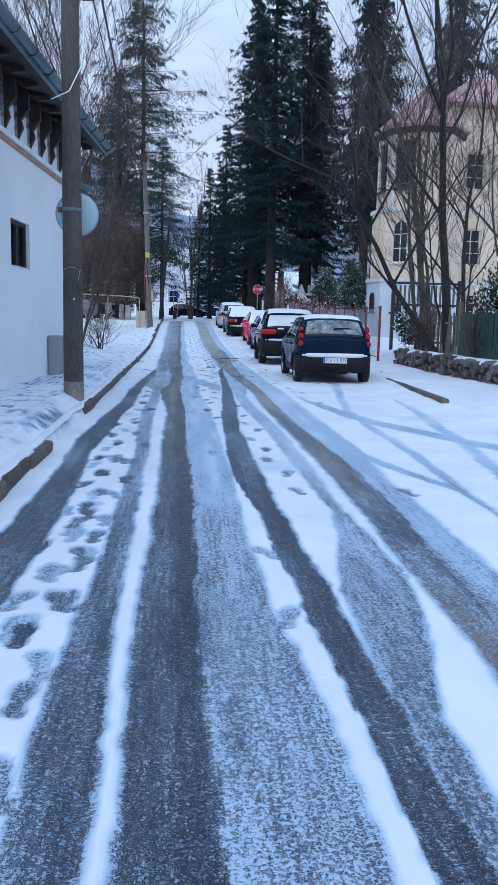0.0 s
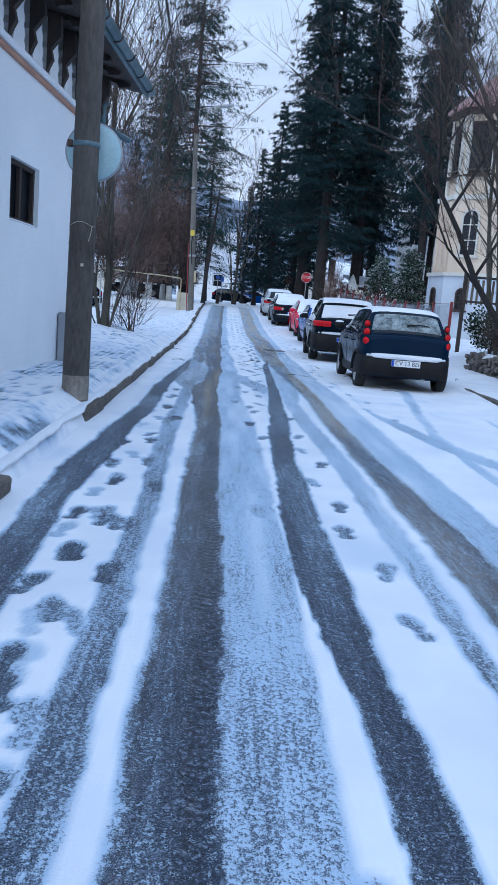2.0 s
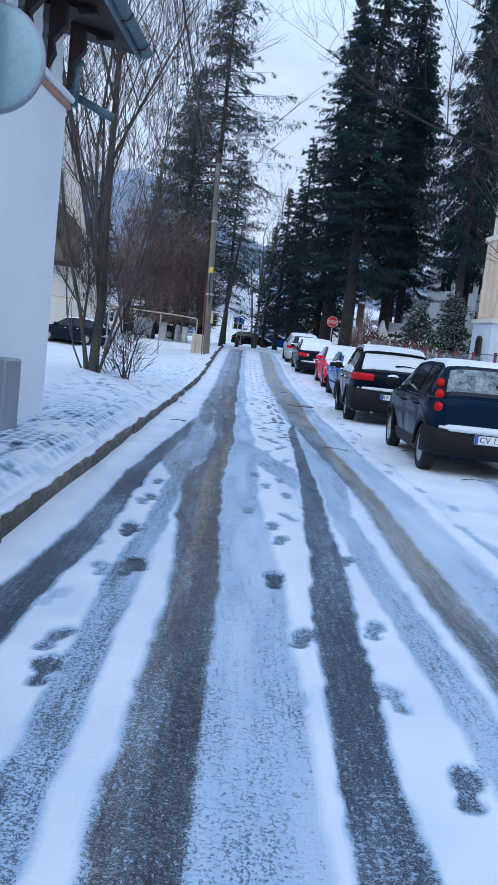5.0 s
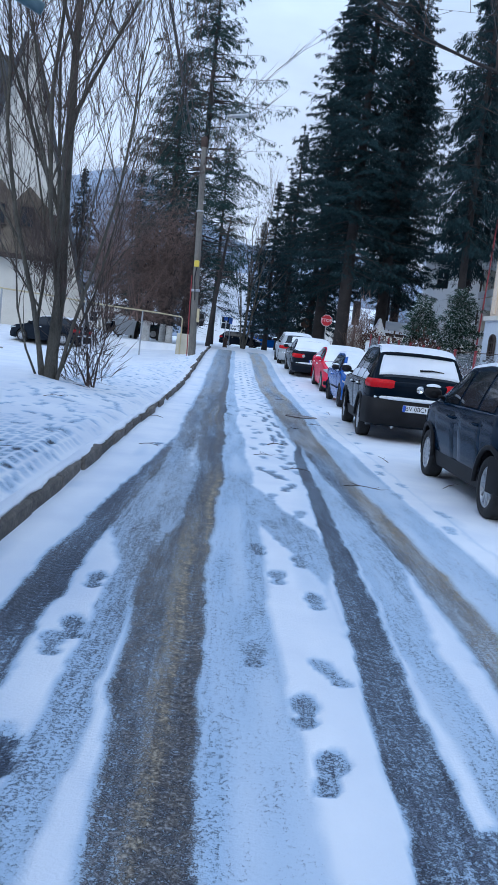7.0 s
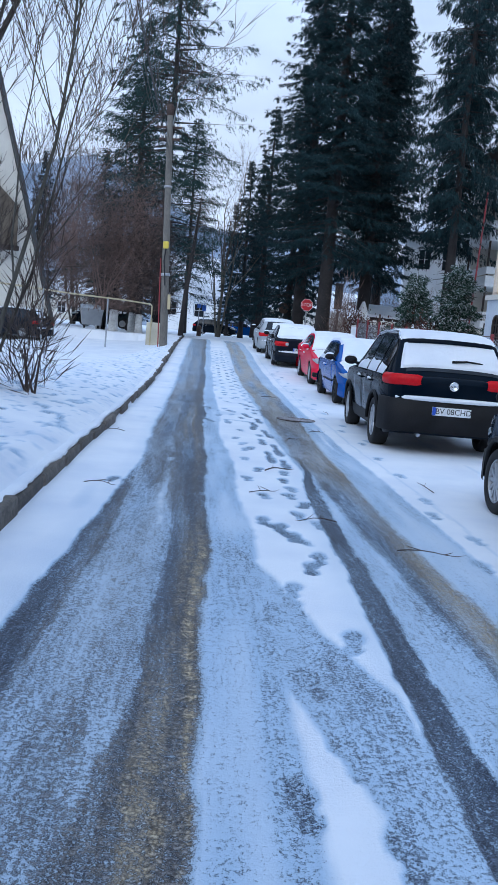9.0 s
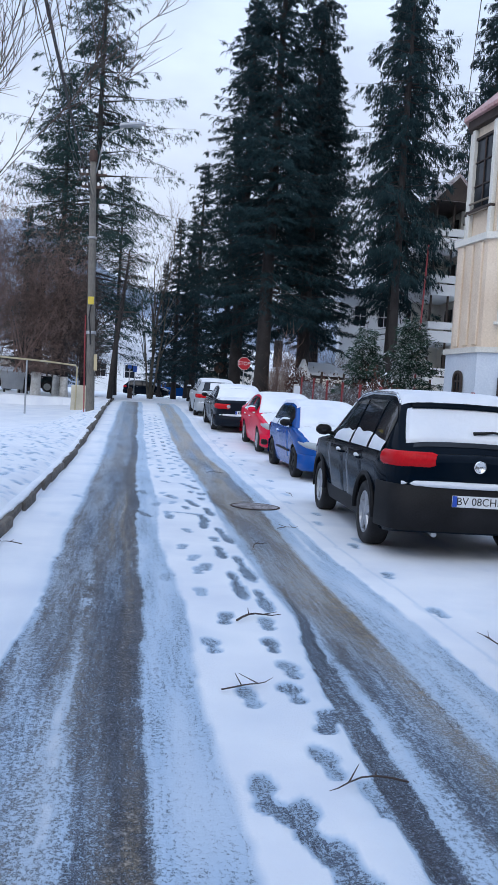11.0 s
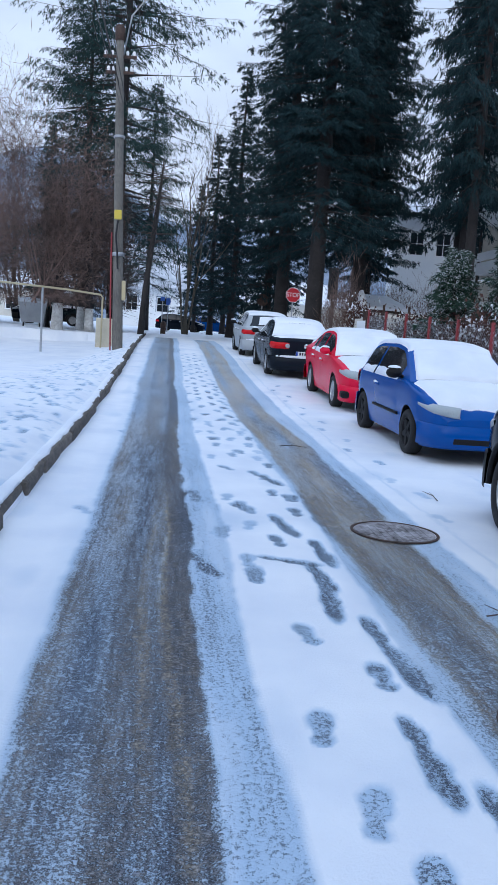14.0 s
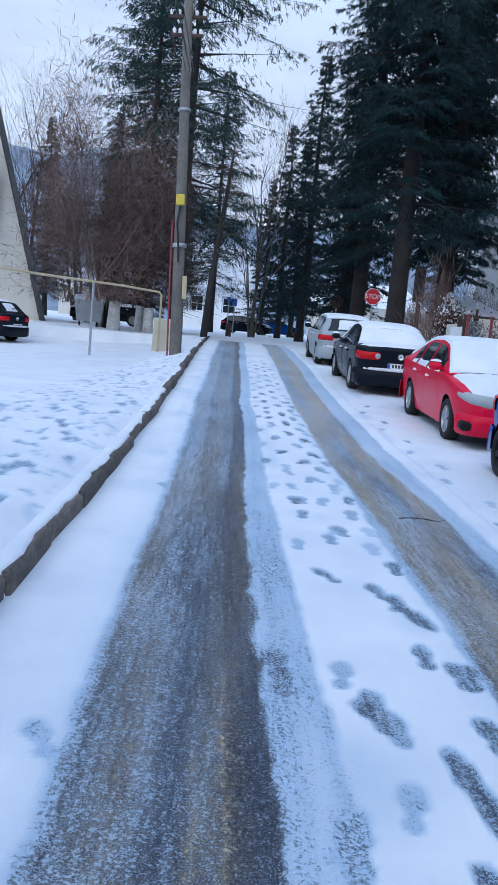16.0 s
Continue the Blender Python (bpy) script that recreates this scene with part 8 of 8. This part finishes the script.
part("tub", Geo().add([(-0.52, -0.40, 0.2), (0.52, -0.40, 0.2), (0.52, 0.40, 0.2), (-0.52, 0.40, 0.2), (-0.66, -0.52, 1.15), (0.66, -0.52, 1.15), (0.66, 0.52, 1.15), (-0.66, 0.52, 1.15)], [(3, 2, 1, 0), (0, 1, 5, 4), (1, 2, 6, 5), (2, 3, 7, 6), (3, 0, 4, 7)]), STEEL, dump, "grey steel tub")
part("lid", Geo().sheet([[(x, 0.55 * math.cos(a), 1.15 + 0.25 * math.sin(a)) for x in (-0.68, 0.68)] for a in np.linspace(0, math.pi, 9)]), STEEL, dump, "rounded lid", True)
for x in (-0.4, 0.4):
    for y in (-0.3, 0.3):
        part("castor", Geo().lathe([(0.002, -0.03), (0.1, -0.03), (0.1, 0.03), (0.002, 0.03)], 12, pose(x, y, 0.1, 0, 90, 0)), TYRE, dump, "black castor")
park(dict(SUV, paint=BLACK_PAINT, number=""), -7.2, 70.8, 92, "black estate car covered with snow in a yard", "cars parked in the yard", float(land(-7.2, 70.8)) + 0.05)
park(dict(SILVER, paint=DARK_PAINT), -9.9, 54.5, 70, "dark car parked beside the steep-roofed house", "cars parked in the yard", float(land(-9.9, 54.5)))
park(dict(SILVER, paint=BLACK_PAINT), 0.8, 93.0, -100, "black car parked across the side street", "cars in the side street", float(land(0.8, 93)))
park(dict(SALOON, paint=BLUE_PAINT), 3.6, 97.0, -100, "blue car parked across the side street", "cars in the side street", float(land(3.6, 97)))

# ---- manhole, twigs, hills ----
man = thing("manhole_cover", pose(1.63, 27.35, float(grade(27.35)) - 0.004), "rusty round iron manhole cover flush in the road", "manhole cover")
part("frame", Geo().lathe([(0.345, 0.0), (0.345, 0.006), (0.325, 0.009), (0.32, 0.002)], 40), IRON, man, "iron frame ring")
LID = surface("rusty_lid_with_snow", (0.035, 0.026, 0.024), (0.42, 0.40, 0.42), 5.0, 24, 0.8, 0.5, 0.006)
part("lid", Geo().lathe([(0.315, 0.0), (0.31, 0.006), (0.001, 0.007)], 40), LID, man, "rusty lid dusted with snow")
for k in range(9):
    x = -0.24 + 0.06 * k
    ln = math.sqrt(0.28 ** 2 - x * x)
    part("rib", Geo().box(x - 0.012, -ln, 0.006, x + 0.012, ln, 0.011, 0.003), LID, man, "raised rib")
wrng = random.Random(17)
for k, (x, y, ln, a) in enumerate([(0.66, 21.6, 0.34, 20), (1.2, 24.2, 0.3, 70), (1.35, 18.6, 0.45, 5), (1.05, 19.4, 0.35, 200), (0.42, 20.4, 0.3, 10), (2.5, 19.2, 0.5, 40), (-1.0, 20.3, 0.3, 330), (-1.02, 24.0, 0.3, 170), (2.45, 28.6, 0.3, 110), (1.3, 31.5, 0.4, 10), (1.6, 25.5, 0.3, 15), (-2.6, 21.8, 0.4, 30), (4.75, 18.9, 0.6, 60), (2.3, 21.0, 0.45, 90), (2.9, 16.8, 0.4, 20)]):
    z = float(grade(y)) if -1.3 < x < 4.4 else float(land(x, y))
    c, s = math.cos(radians(a)), math.sin(radians(a))
    pts = [(x + ln * t * c - 0.06 * math.sin(t * 3 + k) * s, y + ln * t * s + 0.06 * math.sin(t * 3 + k) * c, z + 0.012 + 0.02 * abs(math.sin(t * 4))) for t in np.linspace(0, 1, 7)]
    g = Geo().tube(pts, [0.0045, 0.0045, 0.004, 0.0035, 0.003, 0.0025, 0.001] if ln > 0.345 or k else [0.008, 0.0075, 0.007, 0.006, 0.005, 0.004, 0.002], 5)
    for j in (2, 4):
        q = Vector(pts[j])
        g.tube([q, q + Vector((wrng.uniform(-0.1, 0.1), wrng.uniform(-0.05, 0.12), 0.02))], [0.004, 0.0015], 4)
    solid("fallen_twig", g, TWIG, "broken dark twig lying on the snow", "twig", False, None, "fallen twigs")
# the air is clear; the haze on these slopes is only their material's colour
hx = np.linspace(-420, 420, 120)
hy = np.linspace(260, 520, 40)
height_sheet("hillside", hx, hy, lambda x, y: 2 + np.clip((y - 260) / 150, 0, 1) ** 0.8 * np.interp(x, [-150, -60, 0, 60], [1.05, 1.0, 0.6, 0.7]) * (60 + 26 * wobble(x, y, 130, 71) + 6 * wobble(x, y, 45, 72) + 1.5 * wobble(x, y, 9, 73) + 1.2 * wobble(x, y, 4, 74)), HAZY_HILL, "wooded hills closing the valley, tinted pale blue for haze", "hill")
